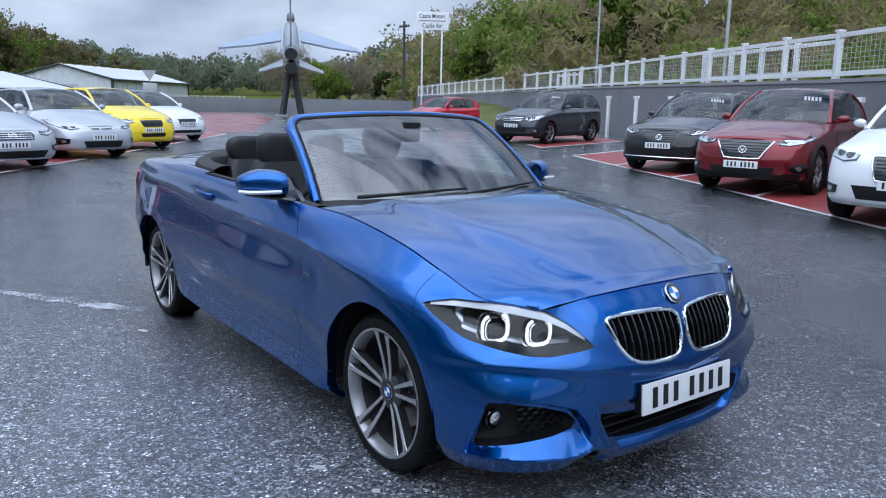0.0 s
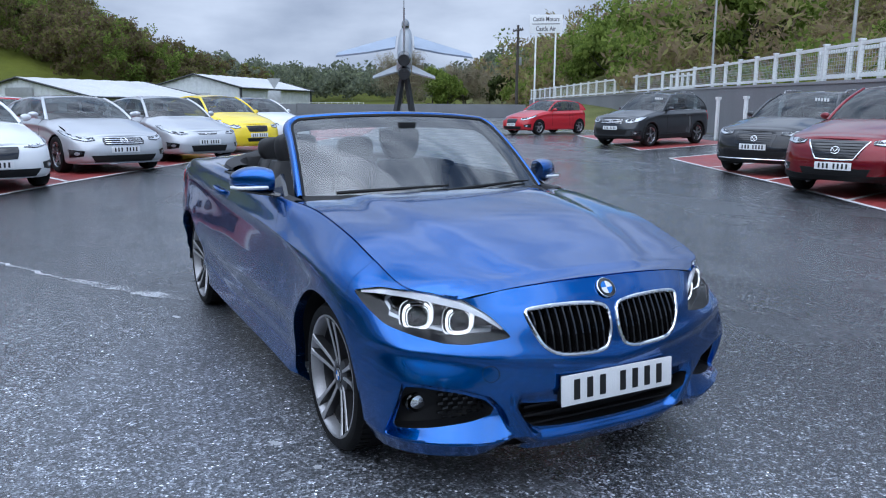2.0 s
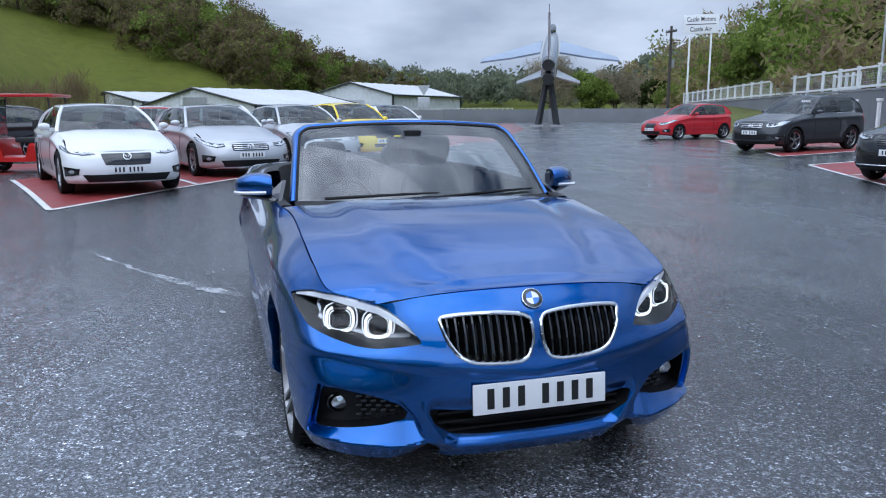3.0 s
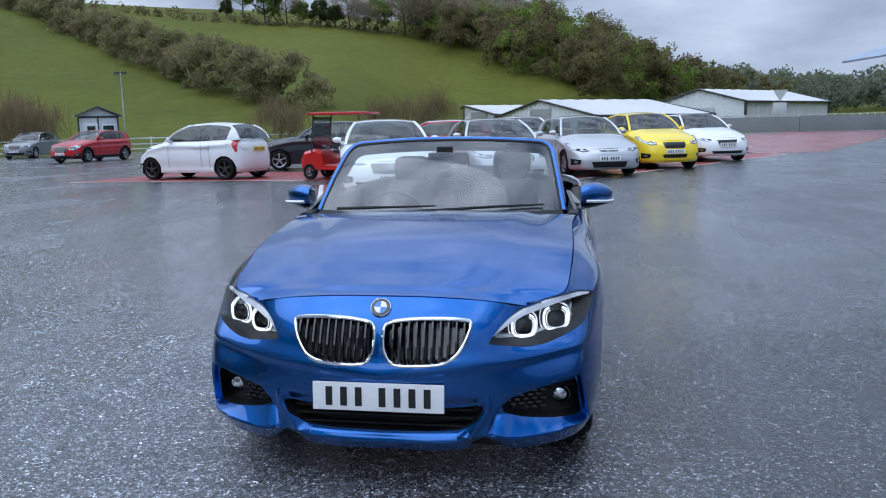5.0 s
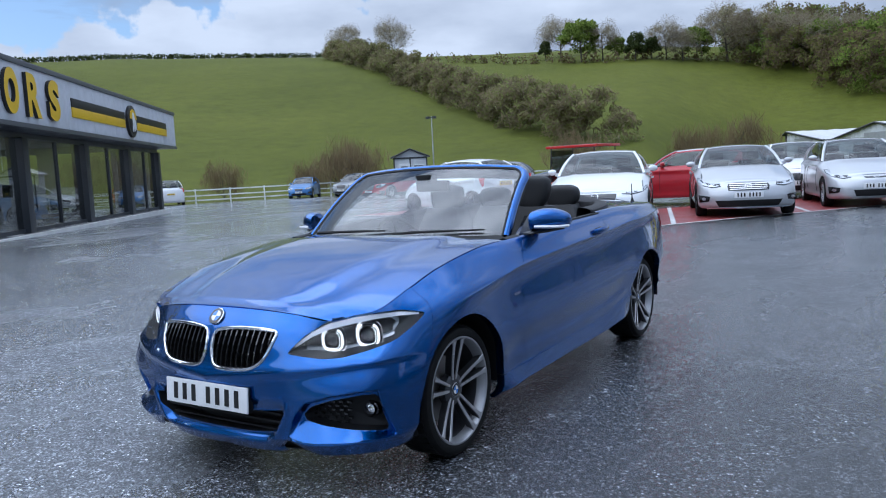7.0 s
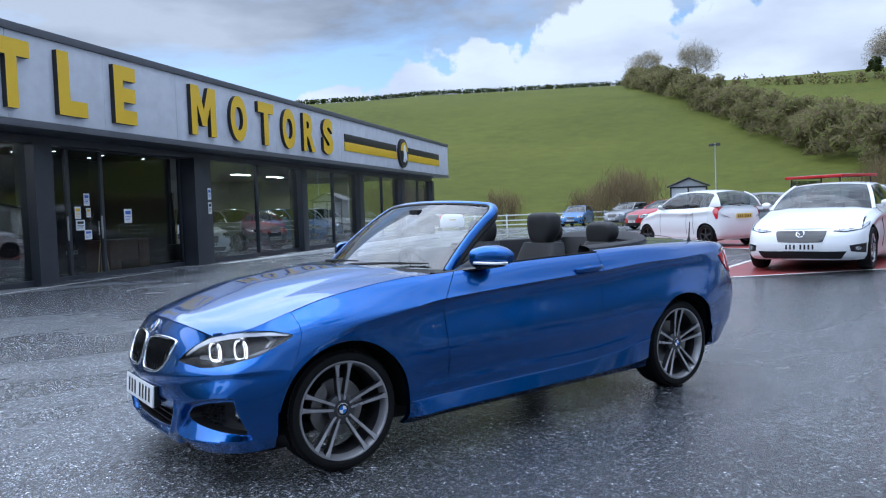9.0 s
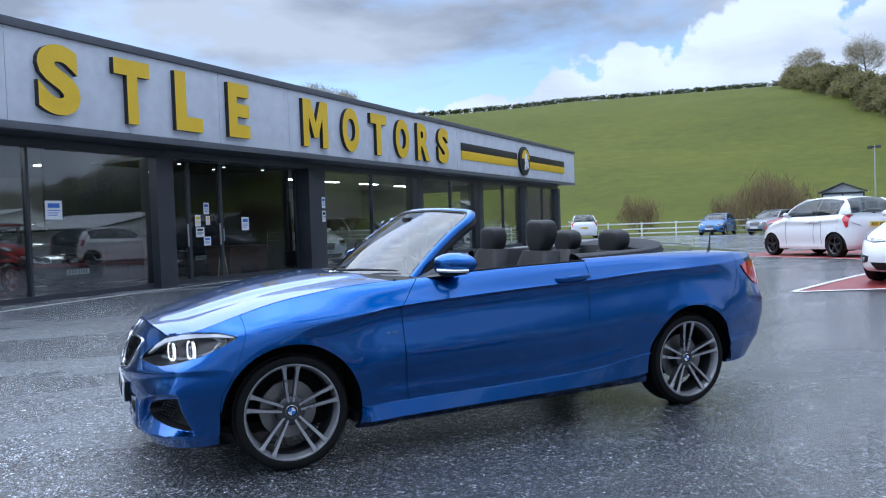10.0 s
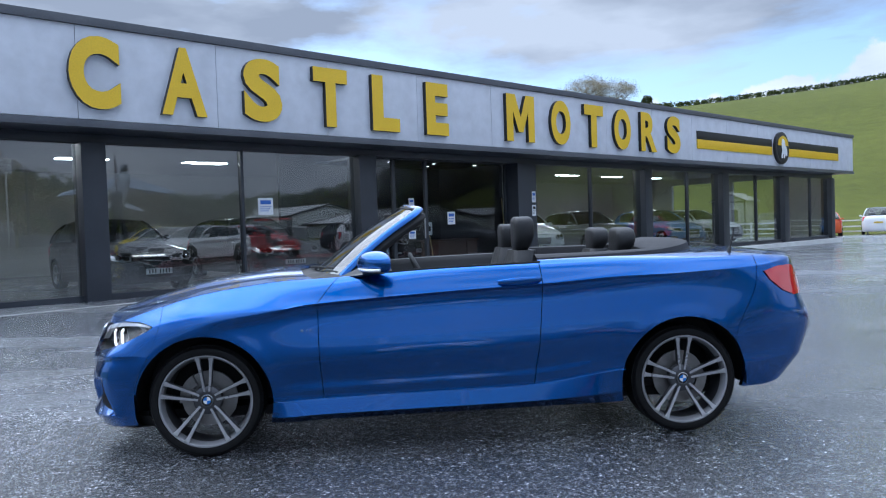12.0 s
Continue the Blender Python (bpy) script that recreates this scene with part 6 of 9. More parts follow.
# raised letters
def glyph_mesh(ch, width, height, depth):
    """One solid letter from the built-in font, squeezed to a box, standing on the front."""
    if ch == "M":
        bm = bmesh.new()
        prism(bm, [(x * width, z * height) for x, z in ((0, 0), (0, 1), (.31, 1), (.5, .52), (.69, 1), (1, 1), (1, 0), (.77, 0), (.77, .64), (.58, .20), (.42, .20), (.23, .64), (.23, 0))], 0, depth, lambda a, b, d: (a, -d, b))
        bm.normal_update()
        for f in bm.faces:
            f.material_index = 0 if abs(f.normal.y) > 0.9 else 1
        return bm
    cu = bpy.data.curves.new("glyph", "FONT")
    cu.body, cu.size, cu.resolution_u, cu.offset = ch, 1.0, 6, 0.036 if ch in "RA" else 0.052
    ob = bpy.data.objects.new("glyph", cu)
    me = bpy.data.meshes.new_from_object(ob)
    bpy.data.objects.remove(ob)
    bm = bmesh.new()
    bm.from_mesh(me)
    bpy.data.meshes.remove(me)
    bmesh.ops.remove_doubles(bm, verts=bm.verts[:], dist=0.0005)
    xs, ys = [v.co.x for v in bm.verts], [v.co.y for v in bm.verts]
    for v in bm.verts:
        v.co = Vector(((v.co.x - min(xs)) / (max(xs) - min(xs)) * width, 0.0, (v.co.y - min(ys)) / (max(ys) - min(ys)) * height))
    faces = bm.faces[:]
    r = bmesh.ops.extrude_face_region(bm, geom=faces)
    for g in r["geom"]:
        if isinstance(g, bmesh.types.BMVert):
            g.co.y = -depth
    bm.normal_update()
    for f in bm.faces:
        f.material_index = 0 if abs(f.normal.y) > 0.9 else 1
    return bm


WORD = [("C", -4.55, 0.80), ("A", -3.07, 0.82), ("S", -1.52, 0.80), ("T", 0.0, 0.82), ("L", 1.46, 0.74), ("E", 2.98, 0.68), ("M", 5.64, 1.06), ("O", 7.38, 0.82), ("T", 8.82, 0.88), ("O", 10.24, 0.84), ("R", 11.63, 0.86), ("S", 13.1, 0.80)]
for ch, s, w in WORD:
    letter = thing("sign_letter", FAC @ pose(s, -0.004, 3.29), "yellow raised sign letter with dark sides on the fascia", "sign letter", "letters of the fascia sign")
    part("letter_body", glyph_mesh(ch, w, 1.17, 0.10), [M_yellow, M_letter_side], letter, smooth=False)

stripe = thing("fascia_stripe", FAC, "black and yellow stripe on the fascia", "stripe")
for lo, hi in ((15.1, 20.75), (22.25, 27.4)):
    part("black_band", box((lo, -0.03, 3.84), (hi, -0.003, 4.12), 0.006), M_letter_side, stripe)
    part("yellow_band", box((lo, -0.035, 3.53), (hi, -0.003, 3.838), 0.006), M_yellow, stripe)
badge = thing("round_badge", FAC @ pose(21.5, -0.004, 3.82), "round black and white badge on the fascia", "badge")
bm = bmesh.new()
lathe(bm, [(0, 0.0), (0, 0.62), (-0.1, 0.62), (-0.11, 0.56)], 36, "y")
lathe(bm, [(-0.11, 0.56), (-0.11, 0.0)], 36, "y")
part("rim", bm, M_letter_side, badge)
bm = bmesh.new()
lathe(bm, [(-0.112, 0.5), (-0.125, 0.48), (-0.125, 0.0)], 36, "y")
part("disc", bm, M_ink, badge)
bm = bmesh.new()
prism(bm, [(0.47 * math.cos(a), 0.05 + 0.42 * math.sin(a)) for a in np.linspace(0.1, math.pi - 0.1, 16)], 0, 0.012, lambda a, b, d: (a, -0.126 - d, b))
part("emblem", bm, M_yellow, badge, "pale yellow upper half", smooth=False)
for cx, cz, rx_, rz_, tilt in ((0.0, 0.06, 0.16, 0.30, 0.15), (-0.10, -0.22, 0.07, 0.20, -0.4), (0.10, -0.24, 0.06, 0.18, -0.5), (0.24, -0.12, 0.07, 0.20, 0.2)):
    bm = bmesh.new()
    ring = [(rx_ * math.cos(a), rz_ * math.sin(a)) for a in np.linspace(0, 2 * math.pi, 14, endpoint=False)]
    prism(bm, [(cx + p * math.cos(tilt) - q * math.sin(tilt), cz + p * math.sin(tilt) + q * math.cos(tilt)) for p, q in ring], 0, 0.012, lambda a, b, d: (a, -0.140 - d, b))
    part("emblem", bm, M_paper, badge, "white emblem shape", smooth=False)

# ---- other cars ----
def wheel_parts(parent, r=0.32, w=0.21, centre=(0, 0, 0), side=1, spokes=5, rim_mat=None, rim_frac=0.69):
    """A tyre with a spoked rim; side 1 faces +y."""
    hub = part("wheel", wheel_tyre(r, w, centre, rim_frac), M_rubber, parent, "black tyre")
    bm = bmesh.new()
    s = side
    R = r * rim_frac
    lathe(bm, [(s * w * 0.42, R), (s * w * 0.36, R * 0.93), (-s * w * 0.1, R * 0.88), (-s * w * 0.4, R * 0.95)], 28, "y", centre)
    for k in range(spokes):
        a = 2 * math.pi * k / spokes + 0.3
        m = Matrix.Translation(centre) @ Matrix.Rotation(-a, 4, "Y")
        add_box(bm, (R * 0.12, s * w * 0.30 - 0.012, -R * 0.11), (R * 0.95, s * w * 0.30 + 0.016, R * 0.11), 0.008, m)
    lathe(bm, [(s * w * 0.38, 0.0), (s * w * 0.37, R * 0.16), (s * w * 0.25, R * 0.22)], 16, "y", centre)
    part("rim", bm, rim_mat or M_alloy, hub, "spoked alloy rim")
    bm = bmesh.new()
    lathe(bm, [(-s * w * 0.05, 0.0), (-s * w * 0.05, R * 0.86)], 24, "y", centre)
    part("brake_disc", bm, M_black, hub)
    return hub


def wheel_tyre(r, w, centre, rim_frac):
    bm = bmesh.new()
    h = w / 2
    prof = [(-h * 0.8, r * rim_frac * 0.97), (-h * 0.98, r * 0.78), (-h * 1.0, r * 0.88), (-h * 0.9, r * 0.965), (-h * 0.6, r * 0.995), (0, r), (h * 0.6, r * 0.995), (h * 0.9, r * 0.965), (h * 1.0, r * 0.88), (h * 0.98, r * 0.78), (h * 0.8, r * rim_frac * 0.97)]
    lathe(bm, prof, 36, "y", centre)
    return bm


def arch_cut(bm, centres, r, ymin, zmin):
    """Open round wheel arches in both flanks of a dense body mesh and trim their edges to a circle."""
    for cx, cz in centres:
        dead = []
        for f in bm.faces:
            c = f.calc_center_median()
            if abs(c.y) > ymin and math.hypot(c.x - cx, c.z - cz) < r:
                dead.append(f)
        bmesh.ops.delete(bm, geom=dead, context="FACES")
        for e in bm.edges:
            if len(e.link_faces) == 1:
                for v in e.verts:
                    d = math.hypot(v.co.x - cx, v.co.z - cz)
                    if abs(v.co.y) > ymin and d < r * 1.35 and v.co.z > zmin:
                        k = r / max(d, 1e-4)
                        v.co.x, v.co.z = cx + (v.co.x - cx) * k, cz + (v.co.z - cz) * k


def plate_on(parent, m, w=0.52, h=0.111, mat=None, bars=7):
    """A number plate with plain bars for its characters; m: pose with x to the plate's right, y out of it, z up."""
    p = part("number_plate", box((-w / 2, 0, -h / 2), (w / 2, 0.008, h / 2), 0.003, m), mat or M_plate, parent, "number plate with dark bars")
    pitch = w * 0.86 / (bars + 0.6)
    x = -w * 0.43
    for k in range(bars):
        if k == 4:
            x += pitch * 0.6
        part("character_bar", box((x + pitch * 0.27, 0.0085, -h * 0.33), (x + pitch * 0.73, 0.0095, h * 0.34), 0, m), M_ink, p)
        x += pitch
    return p


def build_car(name, paint, m, label, category="car", group="cars parked in the yard", L=4.3, W=1.8, H=1.46, wb=2.6, fo=0.85, wr=0.32, nose=0.66, cowl_z=0.96, belt=0.98, tail_z=0.98,
              cowl=0.62, roof_f=-0.05, roof_r=-1.45, base_r=-1.95, roof_paint=None, grille=(0.62, 0.2, 0.56), light=(0.37, 0.20, 0.70), rim=None, spokes=5, plate=True, rear_plate=None, cladding=False, sill=0.2, rails=False, tailgate=0.0, badge=None, boot_z=None,
              taper=0.8, chrome=False, bars=0, intake=(1.1, 0.12, 0.29), plate_z=0.42, price=False, chrome_line=False, low_bar=False):
    """A parked car: rounded lower body with opened arches, bonnet, greenhouse with separate panes, wheels, lamps, grille, mirrors. x forward, origin midway between the axles."""
    car = thing(name, m, label, category, group)
    xf, xr = wb / 2 + fo, wb / 2 + fo - L
    hw = W / 2
    tz = boot_z or tail_z
    bt = sill - 0.01
    mid_z = (nose + cowl_z) / 2 + 0.055

    def column(x, dx, y, top, pull=0.90, back=0.0):
        """Six rails from the sill to the top edge at one station; dx leans the ends, pull draws the top edge in."""
        z0, z1 = bt, top
        h = z1 - z0
        return [(x - 0.09 * dx, y * 0.94, z0), (x - 0.02 * dx, y * 0.985, z0 + 0.13 * h), (x, y, z0 + 0.42 * h), (x - 0.025 * dx, y * 0.992, z0 + 0.68 * h), (x - 0.07 * dx + back, y * 0.975, z0 + 0.87 * h), (x - 0.16 * dx + back * 1.5, y * pull, z1)]

    rails6 = [column(xf, 1, 0.0, nose + 0.05), column(xf - 0.012, 1, 0.34 * hw, nose + 0.05, 1.0), column(xf - 0.07, 1, 0.64 * hw, nose + 0.05, 0.98), column(xf - 0.19, 0.9, 0.84 * hw, nose + 0.065, 0.95), column(xf - 0.38, 0.5, 0.945 * hw, nose + 0.10, 0.92),
              column(wb / 2 + 0.1, 0.1, 0.985 * hw, mid_z - 0.02, 0.86), column(wb / 2 - 0.35, 0, 0.995 * hw, (mid_z + cowl_z) / 2 + 0.02, 0.86), column(cowl, 0, hw, cowl_z, 0.885), column(-0.1, 0, hw, belt, 0.90), column(-wb / 2 + 0.4, 0, hw, belt + 0.012, 0.90),
              column(-wb / 2 - 0.05, 0, 0.995 * hw, (belt + tail_z) / 2 + 0.01, 0.90), column(xr + 0.42, -0.2, 0.965 * hw, tail_z, 0.90), column(xr + 0.17, -0.7, 0.87 * hw, tz, 0.93), column(xr + 0.05, -1, 0.66 * hw, tz, 0.97), column(xr + 0.01, -1, 0.34 * hw, tz, 1.0), column(xr, -1, 0, tz)]
    us = np.linspace(0, len(rails6) - 1, 6 * (len(rails6) - 1) + 1)
    cols = np.stack([spline([st[k] for st in rails6], us) for k in range(6)], 1)
    grid = np.stack([spline(c, np.linspace(0, 5, 26)) for c in cols])
    # shoulder crease along the flanks
    side = smoothstep(4.5, 6, us) * (1 - smoothstep(10.5, 12, us))
    vv = np.linspace(0, 5, 26)
    grid[..., 1] += 0.016 * side[:, None] * np.exp(-((vv[None] - 4.0) / 0.28) ** 2)
    grid[..., 1] -= 0.014 * side[:, None] * np.exp(-((vv[None] - 3.3) / 0.40) ** 2)
    grid[..., 1] -= 0.022 * side[:, None] * np.exp(-((vv[None] - 1.25) / 0.45) ** 2)
    grid[0, :, 1] = 0
    grid[-1, :, 1] = 0
    both = np.concatenate([grid, grid[1:-1][::-1] * np.array([1, -1, 1])])
    bm = bmesh.new()
    grid_faces(bm, [[tuple(p) for p in r] for r in both], close_u=True)
    ar = wr * 1.12
    arch_cut(bm, [(wb / 2, wr), (-wb / 2, wr)], ar, hw * 0.6, bt + 0.02)
    body = part("body", bm, paint, car, angle=50)
    tree = bvh_of(body)
    top = grid[:, -1]
    part("underbody", box((xr + 0.25, -hw * 0.62, bt + 0.02), (xf - 0.25, hw * 0.62, bt + 0.06)), M_black, car)
    # bonnet
    n_b = int(np.argmax(us >= 7.0))
    bm = bmesh.new()
    P = []
    for i in range(0, n_b + 1):
        f = i / n_b
        e = top[i]
        if e[1] < 0.02:
            continue
        crown = (0.055 * math.sin(math.pi * (0.12 + 0.62 * f)) + 0.006) * float(smoothstep(0.0, 0.30, f))
        P.append([(e[0] + 0.10 * f * (1 - abs(q) ** 2), q * e[1], e[2] + crown * (1 - abs(q) ** 2.6) + 0.010 * f * math.exp(-((abs(q) - 0.62) / 0.12) ** 2)) for q in np.linspace(-1, 1, 21)])
    grid_faces(bm, P)
    part("bonnet", bm, paint, car, angle=50)
    # boot or rear shelf
    bm = bmesh.new()
    n_r = int(np.argmax(us >= 9.6))
    P = [[(e[0], q * e[1], e[2] + 0.035 * (1 - abs(q) ** 2.5)) for q in np.linspace(-1, 1, 13)] for e in top[n_r:] if e[1] > 0.02]
    grid_faces(bm, P)
    part("rear_deck", bm, paint, car, angle=50)
    # arch liners
    for cx in (wb / 2, -wb / 2):
        for s in (1, -1):
            bm = bmesh.new()
            P2 = [[(cx + ar * math.cos(a), s * y, max(0.16, wr + ar * math.sin(a))) for y in (hw * 0.55, hw * 0.955)] for a in np.linspace(-0.45, math.pi + 0.45, 22)]
            V2 = grid_faces(bm, P2)
            bm.faces.new([r[0] for r in V2])
            part("wheel_arch_liner", bm, M_black, car)
    if cladding:
        for cx in (wb / 2, -wb / 2):
            for s in (1, -1):
                bm = bmesh.new()
                pts = [(cx + (ar + 0.018) * math.cos(a), s * hw * 0.972, wr + (ar + 0.018) * math.sin(a)) for a in np.linspace(-0.2, math.pi + 0.2, 22)]
                tube(bm, pts, 0.032, 6)
                part("arch_cladding", bm, M_black, car)
        for s in (1, -1):
            bm = bmesh.new()
            add_box(bm, (-wb / 2 + ar, s * hw * 0.955 - 0.03, bt - 0.02), (wb / 2 - ar, s * hw * 0.955 + 0.03, bt + 0.13), 0.02)
            part("sill_cladding", bm, M_black, car)
        decal_front(car, "bumper_cladding", tree, [(-hw * 0.93, bt + 0.01), (hw * 0.93, bt + 0.01), (hw * 0.93, bt + 0.13), (hw * 0.6, bt + 0.09), (-hw * 0.6, bt + 0.09), (-hw * 0.93, bt + 0.13)], M_black, 0.012, xf, step=0.07)
    # greenhouse
    ys_b = hw * 0.885
    A0, A1 = Vector((cowl + 0.02, ys_b, cowl_z)), Vector((roof_f, hw * 0.66, H - 0.055))
    C1, C0 = Vector((roof_r, hw * 0.645, H - 0.085)), Vector((base_r, ys_b * 0.97, tail_z))

    def upper(u):
        if u < 0.28:
            f = u / 0.28
            return A0.lerp(A1, f) + Vector((0.05, 0.02, 0.045)) * math.sin(math.pi * f) * 0.7
        if u < 0.80:
            f = (u - 0.28) / 0.52
            return A1.lerp(C1, f) + Vector((0, 0.012, 0.045)) * math.sin(math.pi * f)
        f = (u - 0.80) / 0.20
        return C1.lerp(C0, f) + Vector((-0.05, 0.02, 0.04)) * math.sin(math.pi * f)

    uB, uE = 0.52, 0.84
    ulist = np.array(sorted(set(np.round(np.concatenate([np.linspace(0, 0.28, 9), np.linspace(0.28, 0.8, 13), np.linspace(0.8, 1, 7), [0.05, uB - 0.02, uB + 0.02, uE]]), 4))))
    vlist = np.array([0, 0.05, 0.2, 0.4, 0.6, 0.8, 0.925, 1.0])
    for s in (1, -1):
        def pt(u, v):
            x0 = A0.x + (C0.x - A0.x) * u
            j = int(np.argmin(np.abs(top[:, 0] - x0) + (np.arange(len(top)) < 20) * 0))
            lo = Vector((x0, ys_b * (1 - 0.03 * u), float(np.interp(-x0, -top[36:72, 0], top[36:72, 2])) - 0.01))
            hi = upper(u)
            p = lo.lerp(hi, v)
            return (p.x, s * (p.y + 0.025 * math.sin(math.pi * v) * min(1, u * 5, (1 - u) * 6)), p.z)

        sets = {"side_window": bmesh.new(), "rear_side_window": bmesh.new(), "door_frame": bmesh.new(), "pillar": bmesh.new()}
        for i in range(len(ulist) - 1):
            for j in range(len(vlist) - 1):
                u = (ulist[i] + ulist[i + 1]) / 2
                inner = 0 < j < len(vlist) - 2
                if inner and 0.05 < u < uB - 0.02:
                    key = "side_window"
                elif inner and uB + 0.02 < u < uE:
                    key = "rear_side_window"
                elif inner and abs(u - uB) <= 0.02:
                    key = "pillar"
                else:
                    key = "door_frame"
                b = sets[key]
                b.faces.new([b.verts.new(pt(uu, v)) for uu, v in ((ulist[i], vlist[j]), (ulist[i + 1], vlist[j]), (ulist[i + 1], vlist[j + 1]), (ulist[i], vlist[j + 1]))])
        for key, b in sets.items():
            bmesh.ops.remove_doubles(b, verts=b.verts[:], dist=0.0008)
            part(key, b, {"door_frame": paint, "pillar": M_gloss_black}.get(key, M_car_glass), car, angle=50)
        if chrome_line:
            b = bmesh.new()
            tube(b, [pt(u, 0.045) for u in np.linspace(0.04, 0.86, 24)], 0.008, 5)
            part("window_trim", b, M_chrome, car)
        # pillar beads at the screens
        for u0, u1 in ((0.0, 0.28), (0.80, 1.0)):
            b = bmesh.new()
            tube(b, [Vector((upper(u).x, s * (upper(u).y - 0.012), upper(u).z)) for u in np.linspace(u0, u1, 9)], 0.032, 8, flat=0.8)
            part("pillar", b, paint, car)

    def band(u_list, fwd, crown, n=17):
        rows_ = []
        for k_, u in enumerate(u_list):
            e = upper(u)
            f = k_ / (len(u_list) - 1)
            rows_.append([(e.x + fwd(f) * (1 - abs(q) ** 2.2), q * (e.y - 0.004), e.z + crown(f) * (1 - abs(q) ** 2.2)) for q in np.linspace(-1, 1, n)])
        b = bmesh.new()
        grid_faces(b, rows_)
        return b

    part("windscreen", band(np.linspace(0.0, 0.27, 10), lambda f: 0.15 - 0.06 * f, lambda f: 0.028 + 0.012 * f), M_car_glass, car, "dark tinted windscreen", angle=60)
    part("roof", band(np.linspace(0.27, 0.81, 16), lambda f: 0.09 * (1 - f) ** 3 - 0.05 * f**3, lambda f: 0.04), roof_paint or paint, car, angle=60)
    part("rear_window", band(np.linspace(0.81, 0.985, 8), lambda f: -0.05 - 0.05 * f, lambda f: 0.04 - 0.02 * f), M_car_glass, car, angle=60)
    # cabin tub and seats in silhouette
    bm = bmesh.new()
    add_box(bm, (base_r + 0.35, -hw * 0.8, 0.5), (cowl + 0.05, hw * 0.8, belt - 0.05), 0.05)
    for sx in (0.0, -0.85):
        for sy in (0.36, -0.36):
            add_box(bm, (sx - 0.32, sy - 0.22, 0.8), (sx - 0.18, sy + 0.22, H - 0.34), 0.05)
            add_box(bm, (sx - 0.34, sy - 0.12, H - 0.32), (sx - 0.24, sy + 0.12, H - 0.15), 0.04)
    part("interior", bm, M_cabin, car)
    for cx in (wb / 2, -wb / 2):
        for s in (1, -1):
            wheel_parts(car, wr, 0.21, (cx, s * (hw - 0.118), wr), s, spokes, rim)
    # nose: lamps, grille, intake, plate
    lw, lh, lz = light
    inner_y = hw * 0.93 - lw
    for s in (1, -1):
        out = [(hw * 0.945, lz + lh * 0.50), (hw * 0.80, lz + lh * 0.50), (inner_y + lw * 0.3, lz + lh * 0.22), (inner_y, lz - lh * 0.05), (inner_y + 0.02, lz - lh * 0.42), (inner_y + lw * 0.45, lz - lh * 0.55), (hw * 0.88, lz - lh * 0.28), (hw * 0.945, lz + lh * 0.1)]
        cy, cz = sum(a for a, b in out) / 8, sum(b for a, b in out) / 8
        lamp = decal_front(car, "headlight", tree, [(s * a, b) for a, b in out], M_gloss_black, 0.008, xf, "clear headlamp")
        decal_front(lamp, "reflector", tree, [(s * (cy + (a - cy) * 0.93), cz + (b - cz) * 0.86) for a, b in out], M_lamp_shell, 0.013, xf)
        for q, r_ in ((0.30, 0.28), (0.60, 0.25)):
            decal_front(lamp, "projector", tree, [(s * (inner_y + lw * q + r_ * lh * 1.1 * math.cos(a)), lz - lh * 0.06 + lh * 0.22 * (q - 0.3) + r_ * lh * math.sin(a)) for a in np.linspace(0, 2 * math.pi, 10, endpoint=False)], M_gloss_black, 0.017, xf, step=0.04)
        if lamp:
            decal_front(lamp, "lamp_lens", tree, [(s * a, b) for a, b in out], M_lamp_clear, 0.022, xf)
        decal_side(car, "tail_light", tree, [(xr + 0.36, tail_z - 0.06), (xr - 0.05, tail_z - 0.07), (xr - 0.05, tail_z - 0.30), (xr + 0.14, tail_z - 0.27)] if tailgate == 0 else
                   [(xr + 0.19, tail_z - 0.02), (xr + 0.30, tail_z - 0.03), (xr + 0.33, tail_z - 0.12), (xr + 0.22, tail_z - 0.33), (xr + 0.18, tail_z - 0.30)], M_tail_red, 0.012, s, hw)
        decal_front(car, "fog_lamp_recess", tree, [(s * hw * 0.945, 0.45 + (sill - 0.2)), (s * hw * 0.74, 0.42 + (sill - 0.2)), (s * hw * 0.76, 0.33 + (sill - 0.2)), (s * hw * 0.935, 0.30 + (sill - 0.2))], M_gloss_black, 0.008, xf)
        decal_front(car, "fog_lamp", tree, [(s * hw * 0.85 + 0.035 * math.cos(a), 0.375 + (sill - 0.2) + 0.03 * math.sin(a)) for a in np.linspace(0, 2 * math.pi, 9, endpoint=False)], M_lamp_bowl, 0.014, xf, step=0.04)
    gw, gh, gz = grille
    gp = [(gw * 0.5, gz + gh / 2), (gw * 0.25, gz + gh * 0.53), (-gw * 0.25, gz + gh * 0.53), (-gw * 0.5, gz + gh / 2), (-gw * 0.5 * (0.35 + 0.65 * taper) - 0.02, gz), (-gw * 0.5 * taper, gz - gh / 2), (-gw * 0.25 * taper, gz - gh * 0.53), (gw * 0.25 * taper, gz - gh * 0.53), (gw * 0.5 * taper, gz - gh / 2), (gw * 0.5 * (0.35 + 0.65 * taper) + 0.02, gz)]
    gr = decal_front(car, "grille", tree, gp, M_gloss_black, 0.008, xf, "dark front grille")

    def on_nose(a, b, out):
        h = tree.ray_cast(Vector((xf + 1, a, b)), Vector((-1, 0, 0)))
        return (h[0] if h[0] else Vector((xf - 0.1, a, b))) + Vector((out, 0, 0))

